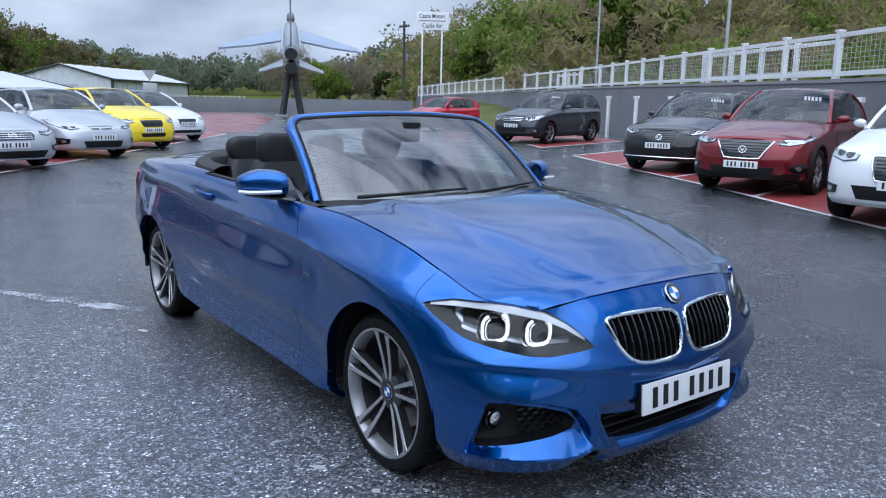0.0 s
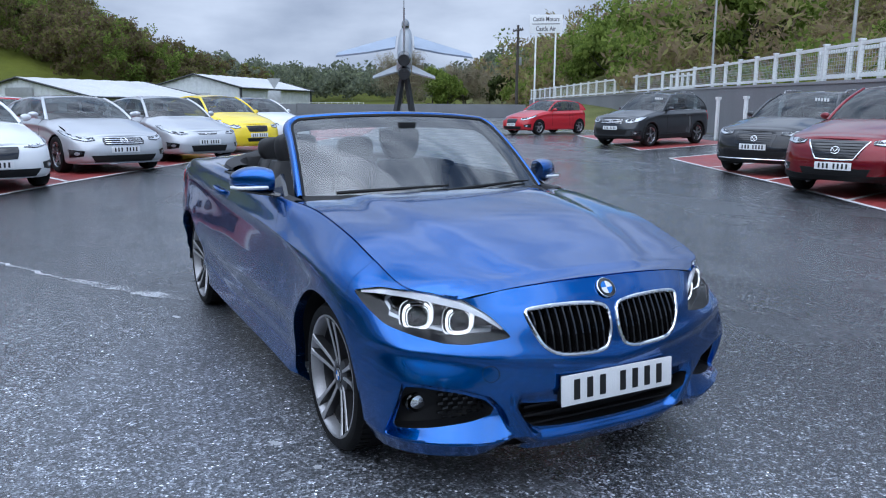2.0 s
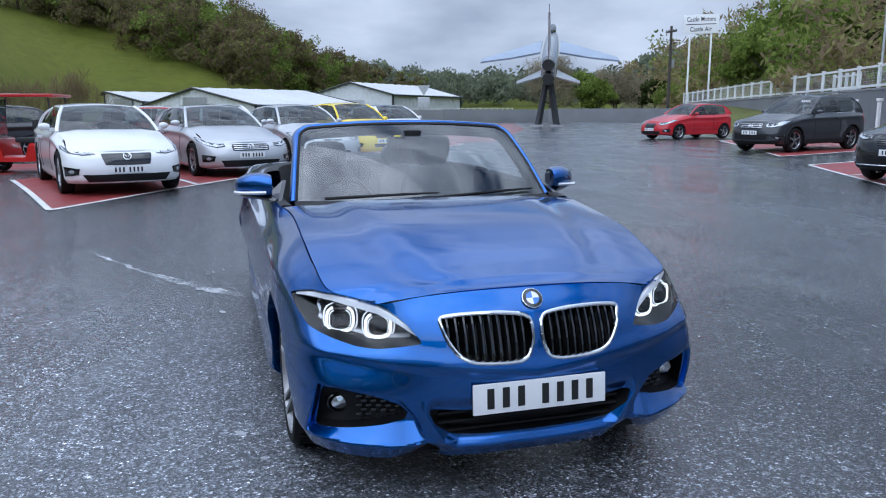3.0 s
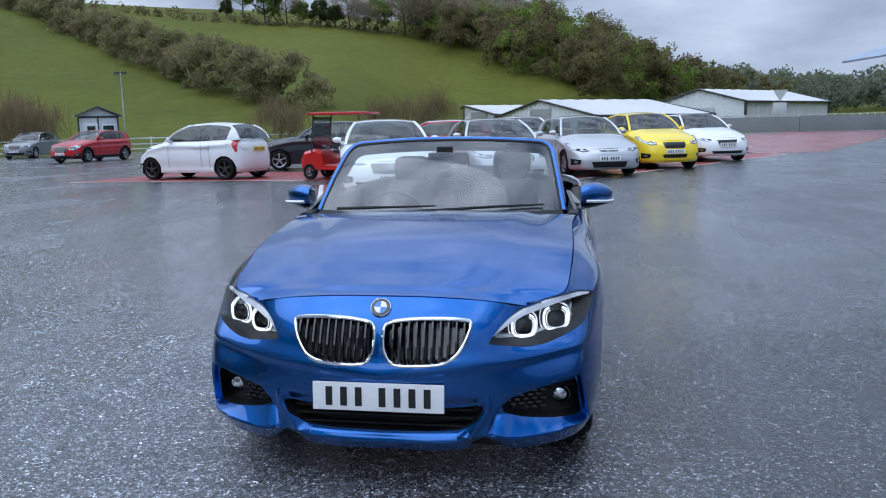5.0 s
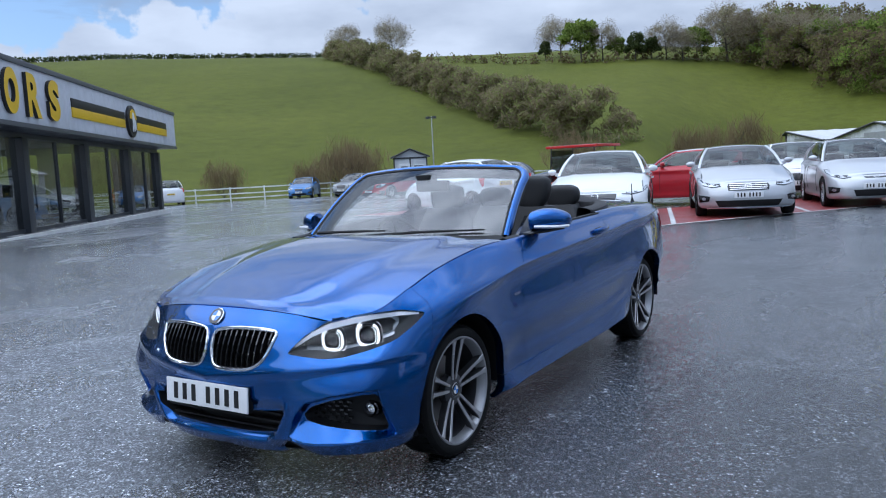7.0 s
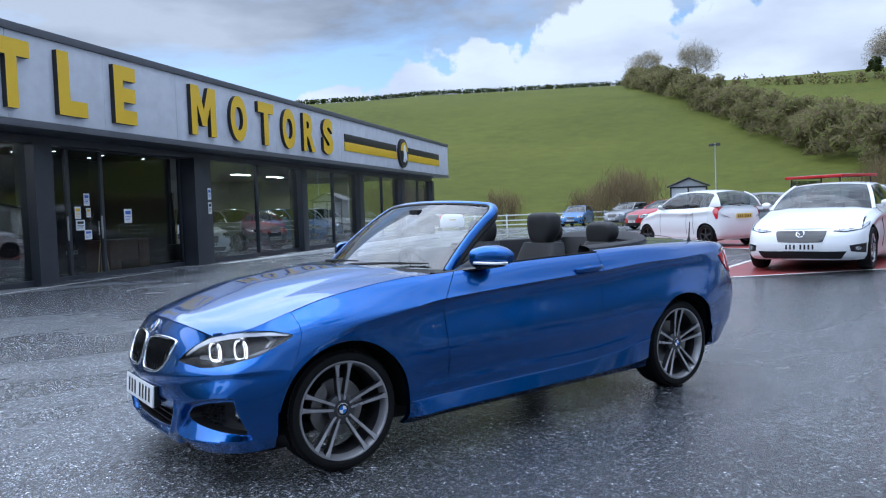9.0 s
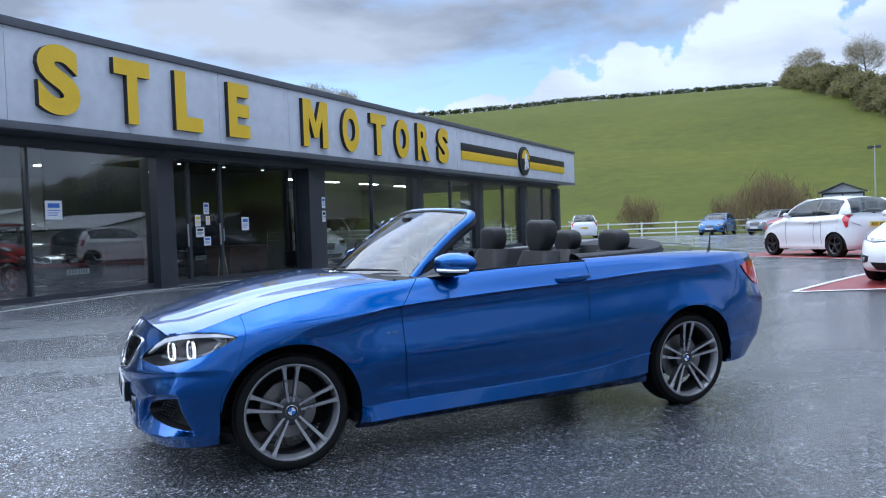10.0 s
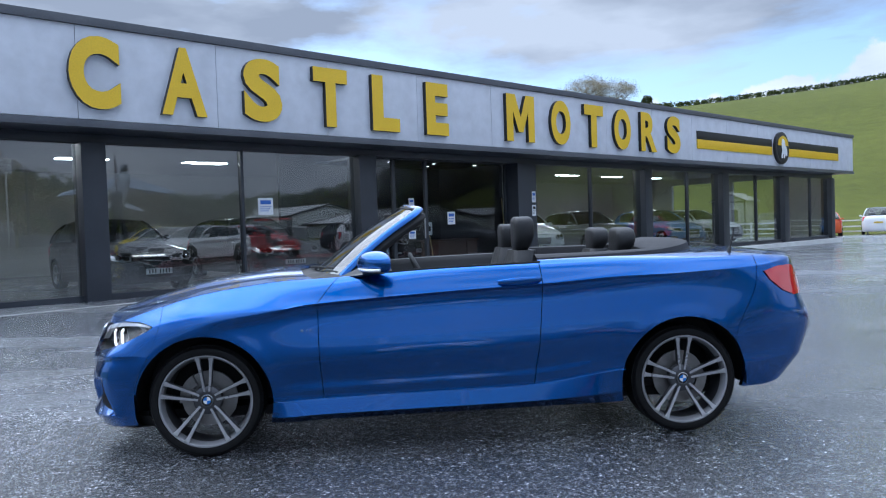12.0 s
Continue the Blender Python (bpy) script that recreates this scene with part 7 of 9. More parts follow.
    if chrome:
        b = bmesh.new()
        ring = []
        pick = gp[3:] + gp[:1] if chrome == "low" else gp + gp[:1]
        for k in range(len(pick) - 1):
            for q in range(4):
                a_, b_ = pick[k], pick[k + 1]
                ring.append(on_nose(a_[0] + (b_[0] - a_[0]) * q / 4, a_[1] + (b_[1] - a_[1]) * q / 4, 0.012))
        tube(b, ring + [on_nose(*pick[-1], 0.012)], 0.012, 6)
        part("grille_surround", b, M_chrome, gr)
    for k in range(bars):
        zz = gz - gh / 2 + gh * (k + 0.7) / (bars + 0.4)
        wide = gw * (0.47 if taper > 0.9 else 0.44 - 0.06 * (1 - (zz - gz + gh / 2) / gh))
        b = bmesh.new()
        tube(b, [on_nose(wide * q, zz, 0.012) for q in np.linspace(-1, 1, 9)], 0.0075 if chrome_line or bars < 5 else 0.005, 5)
        part("grille_bar", b, M_chrome if bars < 5 else M_black, gr)
    iw, ih, iz = intake
    decal_front(car, "lower_intake", tree, [(iw * 0.5, iz + ih / 2), (-iw * 0.5, iz + ih / 2), (-iw * 0.44, iz - ih / 2), (iw * 0.44, iz - ih / 2)], M_black, 0.008, xf)
    if low_bar:
        b = bmesh.new()
        tube(b, [on_nose(hw * 0.8 * q, iz - ih / 2 - 0.03, 0.008) for q in np.linspace(-1, 1, 13)], 0.012, 6, flat=1.0)
        part("bumper_bar", b, M_chrome, car)
    if badge is not None:
        b = bmesh.new()
        tube(b, [on_nose(0.058 * math.cos(a), gz + badge + 0.05 * math.sin(a), 0.018) for a in np.linspace(0, 2 * math.pi, 17)], 0.007, 6, cap=False)
        tube(b, [on_nose(-0.036, gz + badge + 0.022, 0.018), on_nose(0, gz + badge - 0.02, 0.018), on_nose(0.036, gz + badge + 0.022, 0.018)], 0.006, 6)
        part("badge", b, M_chrome, gr, "chrome ring badge")
    if plate:
        plate_on(car, Matrix.Translation((xf + 0.010, 0, plate_z)) @ Matrix.Rotation(radians(-90), 4, "Z"))
    if rear_plate:
        plate_on(car, Matrix.Translation((xr - 0.012, 0, 0.78)) @ Matrix.Rotation(radians(90), 4, "Z"), mat=M_plate_y)
    if price:
        b = bmesh.new()
        for k in range(5):
            u0 = 0.165
            e = upper(u0)
            y0 = price * (hw * 0.46) + (k - 2) * 0.055
            q = abs(y0) / e.y
            x0, z0 = e.x + 0.12 * (1 - q**2.2), e.z + 0.035 * (1 - q**2.2)
            add_box(b, (x0 + 0.010, y0 - 0.018, z0 + 0.0), (x0 + 0.016, y0 + 0.018, z0 + 0.065))
        part("price_figure", b, M_plate, car, "white price figures as plain bars")
    for s in (1, -1):
        bm = bmesh.new()
        P3 = []
        for t in np.linspace(0, 1, 9):
            rr = math.sin(math.pi * (0.1 + 0.85 * t)) ** 0.5
            P3.append([(cowl - 0.20 - 0.05 * t + 0.060 * rr * math.cos(a), s * (hw * 0.955 + 0.165 * t), belt + 0.07 + 0.06 * rr * math.sin(a)) for a in np.linspace(0, 2 * math.pi, 12, endpoint=False)])
        V3 = grid_faces(bm, P3, close_v=True)
        bm.faces.new(V3[0]), bm.faces.new(V3[-1])
        add_box(bm, (cowl - 0.24, s * hw * 0.92 - 0.05, belt - 0.01), (cowl - 0.17, s * hw * 0.92 + 0.06, belt + 0.05), 0.01)
        part("door_mirror", bm, paint, car)
        # door shut lines and handles
        for x0 in (cowl - 0.14, A0.x + (C0.x - A0.x) * uB, -wb / 2 + 0.44):
            pts = []
            for z in np.linspace(0.32, belt - 0.03, 9):
                h = tree.ray_cast(Vector((x0, s * 2, z)), Vector((0, -s, 0)))
                if h[0]:
                    pts.append(h[0] + Vector((0, s * 0.001, 0)))
            if len(pts) > 2:
                bm = bmesh.new()
                tube(bm, pts, 0.005, 4)
                part("shut_line", bm, M_black, car)
        for x0 in (A0.x + (C0.x - A0.x) * uB + 0.15, -wb / 2 + 0.58):
            h = tree.ray_cast(Vector((x0, s * 2, belt - 0.13)), Vector((0, -s, 0)))
            if h[0]:
                part("door_handle", box((x0 - 0.1, h[0].y - 0.012, belt - 0.145), (x0 + 0.1, h[0].y + 0.03 * s + 0.012, belt - 0.115), 0.01), paint, car)
    if rails:
        for s in (1, -1):
            bm = bmesh.new()
            tube(bm, [(roof_f - 0.20, s * hw * 0.66, H - 0.03), (roof_f - 0.30, s * hw * 0.67, H + 0.02), ((roof_f + roof_r) / 2, s * hw * 0.67, H + 0.035), (roof_r + 0.2, s * hw * 0.655, H + 0.01), (roof_r + 0.1, s * hw * 0.65, H - 0.05)], 0.014, 6)
            part("roof_rail", bm, M_alloy, car)
    return car


def bvh_of(ob):
    bm = bmesh.new()
    bm.from_mesh(ob.data)
    t = BVHTree.FromBMesh(bm)
    bm.free()
    return t


def outline_fill(poly, step):
    """A triangulated fill of an outline with inner points, so that it can follow a curved body."""

    pts, edges = [], []
    n = len(poly)
    for k in range(n):
        a, b = Vector(poly[k]), Vector(poly[(k + 1) % n])
        m = max(1, int((b - a).length / step))
        for q in range(m):
            pts.append(a.lerp(b, q / m))
    nb = len(pts)
    edges = [(k, (k + 1) % nb) for k in range(nb)]
    xs, ys = [p.x for p in pts], [p.y for p in pts]
    x = min(xs) + step / 2
    ring = [(p.x, p.y) for p in pts]
    while x < max(xs):
        y = min(ys) + step / 2
        while y < max(ys):
            if inside_poly(x, y, ring):
                if min((Vector((x, y)) - p).length for p in pts[:nb]) > step * 0.4:
                    pts.append(Vector((x, y)))
            y += step
        x += step
    v, e, f, *_ = delaunay_2d_cdt(pts, edges, [], 1, 1e-6)
    return v, f, nb


def decal_shape(parent, name, tree, poly, mat, proud, origin, way, to3, step, label):
    v, f, nb = outline_fill(poly, step)
    hits = []
    for p in v:
        h = tree.ray_cast(Vector(to3(p.x, p.y)), Vector(way))
        hits.append(h)
    good = [h[0] for h in hits if h[0]]
    if len(good) < 3:
        return None
    bm = bmesh.new()
    lo, hi = [], []
    for p, h in zip(v, hits):
        if h[0]:
            c, nrm = h[0], h[1]
            if nrm.dot(Vector(way)) > 0:
                nrm = -nrm
        else:
            q = Vector(to3(p.x, p.y))
            c = min(good, key=lambda g: (g - q - Vector(way) * (g - q).dot(Vector(way))).length)
            nrm = -Vector(way)
        hi.append(bm.verts.new(c + nrm * proud))
        lo.append(bm.verts.new(c - nrm * 0.01))
    for tri in f:
        try:
            bm.faces.new([hi[k] for k in tri])
        except ValueError:
            pass
    for k in range(nb):
        try:
            bm.faces.new((lo[k], lo[(k + 1) % nb], hi[(k + 1) % nb], hi[k]))
        except ValueError:
            pass
    loose = [q for q in bm.verts if not q.link_faces]
    bmesh.ops.delete(bm, geom=loose, context="VERTS")
    return part(name, bm, mat, parent, label, True, 40)


def decal_front(parent, name, tree, poly, mat, proud, xf, label="", step=0.05):
    return decal_shape(parent, name, tree, poly, mat, proud, xf, (-1, 0, 0), lambda a, b: (xf + 1, a, b), step, label)


def decal_side(parent, name, tree, poly, mat, proud, side, hw, label="", step=0.05):
    return decal_shape(parent, name, tree, poly, mat, proud, hw, (0, -side, 0), lambda a, b: (a, side * (hw + 1), b), step, label)


def spot(x, y, deg):
    """Pose of a car that stands on the yard with the slope of the ground under its wheels."""
    c, s = math.cos(radians(deg)), math.sin(radians(deg))

    def z(a, b):
        return float(ground_z(x + a * c - b * s, y + a * s + b * c))

    front, back = (z(1.3, 0.75) + z(1.3, -0.75)) / 2, (z(-1.3, 0.75) + z(-1.3, -0.75)) / 2
    left, right = (z(1.3, 0.75) + z(-1.3, 0.75)) / 2, (z(1.3, -0.75) + z(-1.3, -0.75)) / 2
    return pose(x, y, (front + back) / 2, 0, 0, deg) @ Matrix.Rotation(-math.atan2(front - back, 2.6), 4, "Y") @ Matrix.Rotation(math.atan2(left - right, 1.5), 4, "X")


P_white = car_paint("paint_white", (0.74, 0.75, 0.76))
P_silver = car_paint("paint_silver", (0.50, 0.51, 0.53), 0.45)
P_yellow = car_paint("paint_yellow", (0.82, 0.62, 0.01))
P_red = car_paint("paint_red", (0.40, 0.012, 0.02))
P_crimson = car_paint("paint_crimson", (0.17, 0.006, 0.012), 0.55, 0.28)
P_black = car_paint("paint_black", (0.012, 0.012, 0.014))
P_grey = car_paint("paint_grey", (0.035, 0.038, 0.042), 0.4)
P_midgrey = car_paint("paint_mid_grey", (0.20, 0.21, 0.22), 0.5)
P_blue = car_paint("paint_light_blue", (0.05, 0.16, 0.38), 0.3)
P_orange = car_paint("paint_orange", (0.55, 0.08, 0.01))


def nose_at(px, py, deg, wb, fo):
    """Pose of a car whose nose (its front plate) stands at px, py."""
    a = radians(deg)
    d = wb / 2 + fo
    return spot(px - d * math.cos(a), py - d * math.sin(a), deg)


build_car("saloon_car", P_white, nose_at(-8.44, -2.29, 16, 2.83, 0.82), "white saloon with a black grille on red bays", L=4.67, W=1.85, H=1.42, wb=2.83, fo=0.82, wr=0.34, nose=0.62, cowl_z=0.95, belt=0.97, tail_z=1.02, cowl=0.75, roof_f=0.0, roof_r=-1.35, base_r=-1.95, grille=(0.76, 0.22, 0.585), light=(0.43, 0.13, 0.69), taper=0.86, intake=(1.30, 0.11, 0.275), plate_z=0.40, badge=0.02)
build_car("coupe_saloon_car", P_silver, nose_at(-11.14, -0.25, 17, 2.71, 0.93), "silver four-door coupe with a chrome barred grille", L=4.80, W=1.86, H=1.42, wb=2.71, fo=0.93, wr=0.335, nose=0.62, cowl_z=0.95, belt=0.98, tail_z=1.0, cowl=0.7, roof_f=-0.05, roof_r=-1.35, base_r=-2.0, grille=(0.72, 0.15, 0.60), light=(0.39, 0.18, 0.68), badge=0.0, taper=1.0, bars=4, chrome_line=True, intake=(1.2, 0.12, 0.28), low_bar=True, plate_z=0.44)
build_car("hatchback_car", P_silver, nose_at(-13.52, 1.76, 16, 2.60, 0.90), "silver hatchback with a dark split grille", L=4.32, W=1.77, H=1.45, wb=2.60, fo=0.90, wr=0.315, nose=0.62, cowl_z=0.96, belt=0.98, tail_z=1.0, cowl=0.75, roof_f=0.05, roof_r=-1.35, base_r=-1.75, grille=(0.50, 0.10, 0.66), light=(0.39, 0.18, 0.70), badge=0.0, tailgate=1, taper=0.85, chrome=False, bars=0, intake=(0.86, 0.13, 0.31), plate_z=0.45)
build_car("hatchback_car", P_yellow, nose_at(-16.26, 3.6, 17, 2.49, 0.78), "bright yellow small hatchback with black wheels", L=3.94, W=1.70, H=1.52, wb=2.49, fo=0.78, wr=0.30, nose=0.70, cowl_z=1.02, belt=1.0, tail_z=1.02, cowl=0.68, roof_f=-0.05, roof_r=-1.35, base_r=-1.75, grille=(0.62, 0.15, 0.64), light=(0.35, 0.21, 0.76), rim=M_gloss_black, tailgate=1, taper=0.85, bars=6, intake=(0.7, 0.09, 0.36), plate_z=0.48)
build_car("hatchback_car", P_white, nose_at(-19.4, 5.55, 17, 2.57, 0.82), "white small hatchback with a black roof", L=4.04, W=1.73, H=1.47, wb=2.57, fo=0.82, wr=0.305, nose=0.66, cowl_z=0.98, belt=0.98, tail_z=1.0, cowl=0.68, roof_f=-0.05, roof_r=-1.38, base_r=-1.8, roof_paint=P_black, grille=(0.66, 0.20, 0.56), light=(0.35, 0.18, 0.72), tailgate=1, taper=0.75, chrome=True, bars=5, intake=(1.0, 0.08, 0.30), plate_z=0.52)
build_car("hatchback_car", P_white, spot(-15.0, -8.95, -103), "white five-door hatchback seen from its side and tail", L=3.60, W=1.60, H=1.48, wb=2.385, fo=0.66, wr=0.29, nose=0.68, cowl_z=1.0, belt=0.99, tail_z=1.03, cowl=0.72, roof_f=0.0, roof_r=-1.25, base_r=-1.62, rim=M_alloy_dark, light=(0.32, 0.21, 0.74), tailgate=1, rear_plate=True)
build_car("suv_car", P_crimson, nose_at(-3.06, 8.50, -77, 2.70, 0.90), "deep red sport utility car with chrome-edged dark grille", L=4.55, W=1.84, H=1.675, wb=2.70, fo=0.90, wr=0.36, nose=0.80, cowl_z=1.10, belt=1.10, tail_z=1.12, cowl=0.62, roof_f=-0.15, roof_r=-1.55, base_r=-2.0, grille=(0.86, 0.26, 0.70), light=(0.39, 0.14, 0.84), cladding=True, tailgate=1, sill=0.26, badge=0.0, taper=0.62, chrome='low', bars=6, intake=(1.0, 0.12, 0.38), plate_z=0.47, price=1)
build_car("suv_car", P_black, nose_at(-6.07, 10.35, -75, 2.74, 0.92), "black sport utility car with a wide mesh grille", L=4.57, W=1.89, H=1.62, wb=2.74, fo=0.92, wr=0.36, nose=0.80, cowl_z=1.08, belt=1.08, tail_z=1.10, cowl=0.62, roof_f=-0.15, roof_r=-1.55, base_r=-2.0, grille=(0.82, 0.28, 0.72), light=(0.43, 0.17, 0.86), cladding=True, rails=True, tailgate=1, sill=0.26, badge=0.0, taper=0.85, bars=7, intake=(1.2, 0.12, 0.42), plate_z=0.56, price=1, low_bar=True, chrome_line=False)
build_car("suv_car", P_grey, nose_at(-14.75, 14.2, -77, 2.68, 0.88), "dark grey sport utility car with chrome window line", L=4.49, W=1.84, H=1.65, wb=2.68, fo=0.88, wr=0.355, nose=0.82, cowl_z=1.08, belt=1.09, tail_z=1.11, cowl=0.62, roof_f=-0.15, roof_r=-1.6, base_r=-2.0, grille=(0.80, 0.16, 0.78), light=(0.39, 0.18, 0.82), cladding=True, rails=True, tailgate=1, sill=0.26, badge=0.0, taper=1.0, bars=3, chrome_line=True, intake=(1.2, 0.16, 0.46), plate_z=0.58, price=1)
build_car("hatchback_car", P_red, spot(-24.3, 18.6, -80), "bright red small hatchback under the retaining wall", L=4.02, W=1.75, H=1.47, wb=2.51, fo=0.85, wr=0.31, nose=0.66, cowl_z=0.98, belt=0.98, tail_z=1.02, cowl=0.62, roof_f=-0.1, roof_r=-1.3, base_r=-1.75, tailgate=1)
build_car("suv_car", P_white, nose_at(-0.12, 7.09, -80, 2.87, 0.88), "white sport utility car with a black mesh grille", L=4.73, W=1.94, H=1.65, wb=2.87, fo=0.88, wr=0.38, nose=0.82, cowl_z=1.10, belt=1.10, tail_z=1.12, cowl=0.7, roof_f=-0.1, roof_r=-1.6, base_r=-2.05, grille=(0.74, 0.30, 0.72), light=(0.39, 0.18, 0.86), tailgate=1, sill=0.26, taper=0.8, chrome=True, bars=7, intake=(1.1, 0.16, 0.42), plate_z=0.52)
build_car("crossover_car", P_red, spot(-30.5, -22.4, -8), "red compact crossover in front of the hut", L=4.19, W=1.79, H=1.51, wb=2.60, fo=0.83, wr=0.33, nose=0.76, cowl_z=1.03, belt=1.04, tail_z=1.06, cowl=0.62, roof_f=-0.1, roof_r=-1.45, base_r=-1.85, grille=(0.8, 0.3, 0.66), tailgate=1, cladding=True)
build_car("crossover_car", P_midgrey, spot(-38.3, -31.5, 10), "grey crossover by the white fence", L=4.16, W=1.74, H=1.55, wb=2.54, fo=0.85, wr=0.33, nose=0.76, cowl_z=1.03, belt=1.04, tail_z=1.06, cowl=0.62, roof_f=-0.1, roof_r=-1.45, base_r=-1.85, grille=(0.7, 0.2, 0.66), tailgate=1)
build_car("hatchback_car", P_blue, spot(-37.8, -35.8, 30), "light blue hatchback by the white fence", L=4.0, W=1.75, H=1.47, wb=2.54, fo=0.82, wr=0.31, nose=0.68, cowl_z=0.98, belt=0.98, tail_z=1.0, cowl=0.65, roof_f=-0.1, roof_r=-1.35, base_r=-1.8, grille=(0.6, 0.12, 0.6), tailgate=1)
build_car("suv_car", P_white, spot(-32.6, -44.4, -123), "white sport utility car seen from behind by the fence", L=4.85, W=1.98, H=1.78, wb=2.92, fo=0.9, wr=0.39, nose=0.88, cowl_z=1.16, belt=1.18, tail_z=1.2, cowl=0.7, roof_f=-0.1, roof_r=-1.8, base_r=-2.15, roof_paint=P_black, tailgate=1, rear_plate=True)
build_car("hatchback_car", P_orange, spot(-28.6, -43.7, -120), "orange car behind the end of the showroom", L=4.2, W=1.8, H=1.55, wb=2.6, fo=0.85, wr=0.33, nose=0.72, cowl_z=1.02, belt=1.02, tail_z=1.05, tailgate=1)
build_car("hatchback_car", P_red, spot(-16.6, -3.0, -80), "red small hatchback with a white roof behind the saloon", L=3.82, W=1.73, H=1.42, wb=2.49, fo=0.7, wr=0.305, nose=0.72, cowl_z=1.0, belt=1.0, tail_z=1.0, cowl=0.6, roof_f=0.05, roof_r=-1.4, base_r=-1.65, roof_paint=P_white, tailgate=1)
build_car("estate_car", P_black, spot(-19.8, -7.2, -75), "black car parked behind the white hatchback", L=4.3, W=1.8, H=1.5, wb=2.6, fo=0.85, wr=0.32, nose=0.72, cowl_z=1.0, belt=1.0, tail_z=1.02, tailgate=1)
build_car("estate_car", P_midgrey, spot(-22.6, -12.4, -70), "grey car parked behind the white hatchback", L=4.3, W=1.8, H=1.5, wb=2.6, fo=0.85, wr=0.32, nose=0.72, cowl_z=1.0, belt=1.0, tail_z=1.02, tailgate=1)
build_car("estate_car", P_white, spot(-19.4, -0.6, 15), "white car in the row behind the silver coupe", L=4.3, W=1.8, H=1.5, wb=2.6, fo=0.85, wr=0.32, nose=0.72, cowl_z=1.0, belt=1.0, tail_z=1.02, tailgate=1)

# cars on show indoors
def indoors(s, y, deg):
    return FAC @ pose(s, y, FL, 0, 0, deg)


for paint, s_, y_, d_, lab in ((P_white, 10.3, 3.7, -120, "white hatchback on show indoors"), (P_black, 6.2, 6.4, -80, "black car on show indoors"), (P_midgrey, 14.6, 4.2, -110, "silver-grey car on show indoors"), (P_blue, 19.5, 4.2, -110, "blue car on show indoors"),
                               (P_black, 12.2, 7.5, -95, "black car further back indoors"), (P_black, -2.4, 4.05, -90, "black car with a bright badge behind the window"), (P_grey, 1.0, 4.4, -92, "dark grey car behind the window"), (P_crimson, -6.6, 4.2, -80, "dark red car behind the window"), (P_white, 24.0, 5.0, -100, "white car on show indoors")):
    build_car("showroom_car", paint, indoors(s_, y_, d_), lab, "car", "cars on show indoors", L=4.3, W=1.8, H=1.5, wb=2.6, fo=0.85, wr=0.32, nose=0.70, cowl_z=1.0, belt=1.0, tail_z=1.02, tailgate=1)

hero_car()

# ---- trees, hedges, woods ----
def foliage_mat(name, stops, rough=0.75):
    m = principled(name, stops[0][1], rough, spec=0.15)
    geo = m.node_tree.nodes.new("ShaderNodeNewGeometry")
    col = ramp_node(m, geo.outputs["Random Per Island"], stops).outputs["Color"]
    tone = noise_node(m, 0.25, 3)
    shade = ramp_node(m, tone.outputs["Fac"], [(0.3, (0.7, 0.7, 0.7)), (0.7, (1.2, 1.2, 1.2))]).outputs["Color"]
    final = mix_node(m, 1.0, col, shade, "MULTIPLY")
    link_in(m, final, "Base Color")
    n, l = m.node_tree.nodes, m.node_tree.links
    tl, mx = n.new("ShaderNodeBsdfTranslucent"), n.new("ShaderNodeMixShader")
    mx.inputs["Fac"].default_value = 0.55
    l.new(final, tl.inputs["Color"])
    l.new(n["Principled BSDF"].outputs["BSDF"], mx.inputs[1])
    l.new(tl.outputs["BSDF"], mx.inputs[2])
    l.new(mx.outputs["Shader"], n["Material Output"].inputs["Surface"])
    return m


M_leaf = foliage_mat("spring_leaves", [(0.0, (0.10, 0.14, 0.028)), (0.5, (0.18, 0.24, 0.045)), (1.0, (0.26, 0.32, 0.07))])
M_leaf_dark = foliage_mat("dark_leaves", [(0.0, (0.035, 0.05, 0.018)), (0.6, (0.07, 0.09, 0.028)), (1.0, (0.11, 0.13, 0.04))])
M_twig = foliage_mat("bare_twigs", [(0.0, (0.22, 0.18, 0.13)), (0.6, (0.32, 0.27, 0.19)), (1.0, (0.36, 0.34, 0.20))])
M_twig_brown = foliage_mat("brown_twigs", [(0.0, (0.15, 0.11, 0.06)), (0.6, (0.22, 0.16, 0.09)), (1.0, (0.25, 0.21, 0.11))])
M_mixed = foliage_mat("wood_mixture", [(0.0, (0.11, 0.08, 0.05)), (0.45, (0.20, 0.15, 0.085)), (0.7, (0.17, 0.16, 0.06)), (0.9, (0.19, 0.20, 0.055)), (1.0, (0.24, 0.26, 0.07))])
M_scrub = foliage_mat("scrub_mixture", [(0.0, (0.20, 0.155, 0.095)), (0.45, (0.34, 0.26, 0.155)), (0.75, (0.28, 0.26, 0.10)), (1.0, (0.31, 0.33, 0.10))])
M_hedge = foliage_mat("hedge_mixture", [(0.0, (0.17, 0.14, 0.085)), (0.4, (0.26, 0.21, 0.125)), (0.7, (0.22, 0.22, 0.085)), (1.0, (0.25, 0.28, 0.09))])
# greyer, bluer leaves: the haze of distance is mixed into the colour
M_far = foliage_mat("hazed_leaves", [(0.0, (0.13, 0.15, 0.11)), (0.6, (0.20, 0.22, 0.15)), (1.0, (0.25, 0.28, 0.17))])
M_bark = grained("bark", (0.05, 0.042, 0.034), (0.09, 0.078, 0.062), 2.0, 0.9, 20, 0.5, dist=0.03)


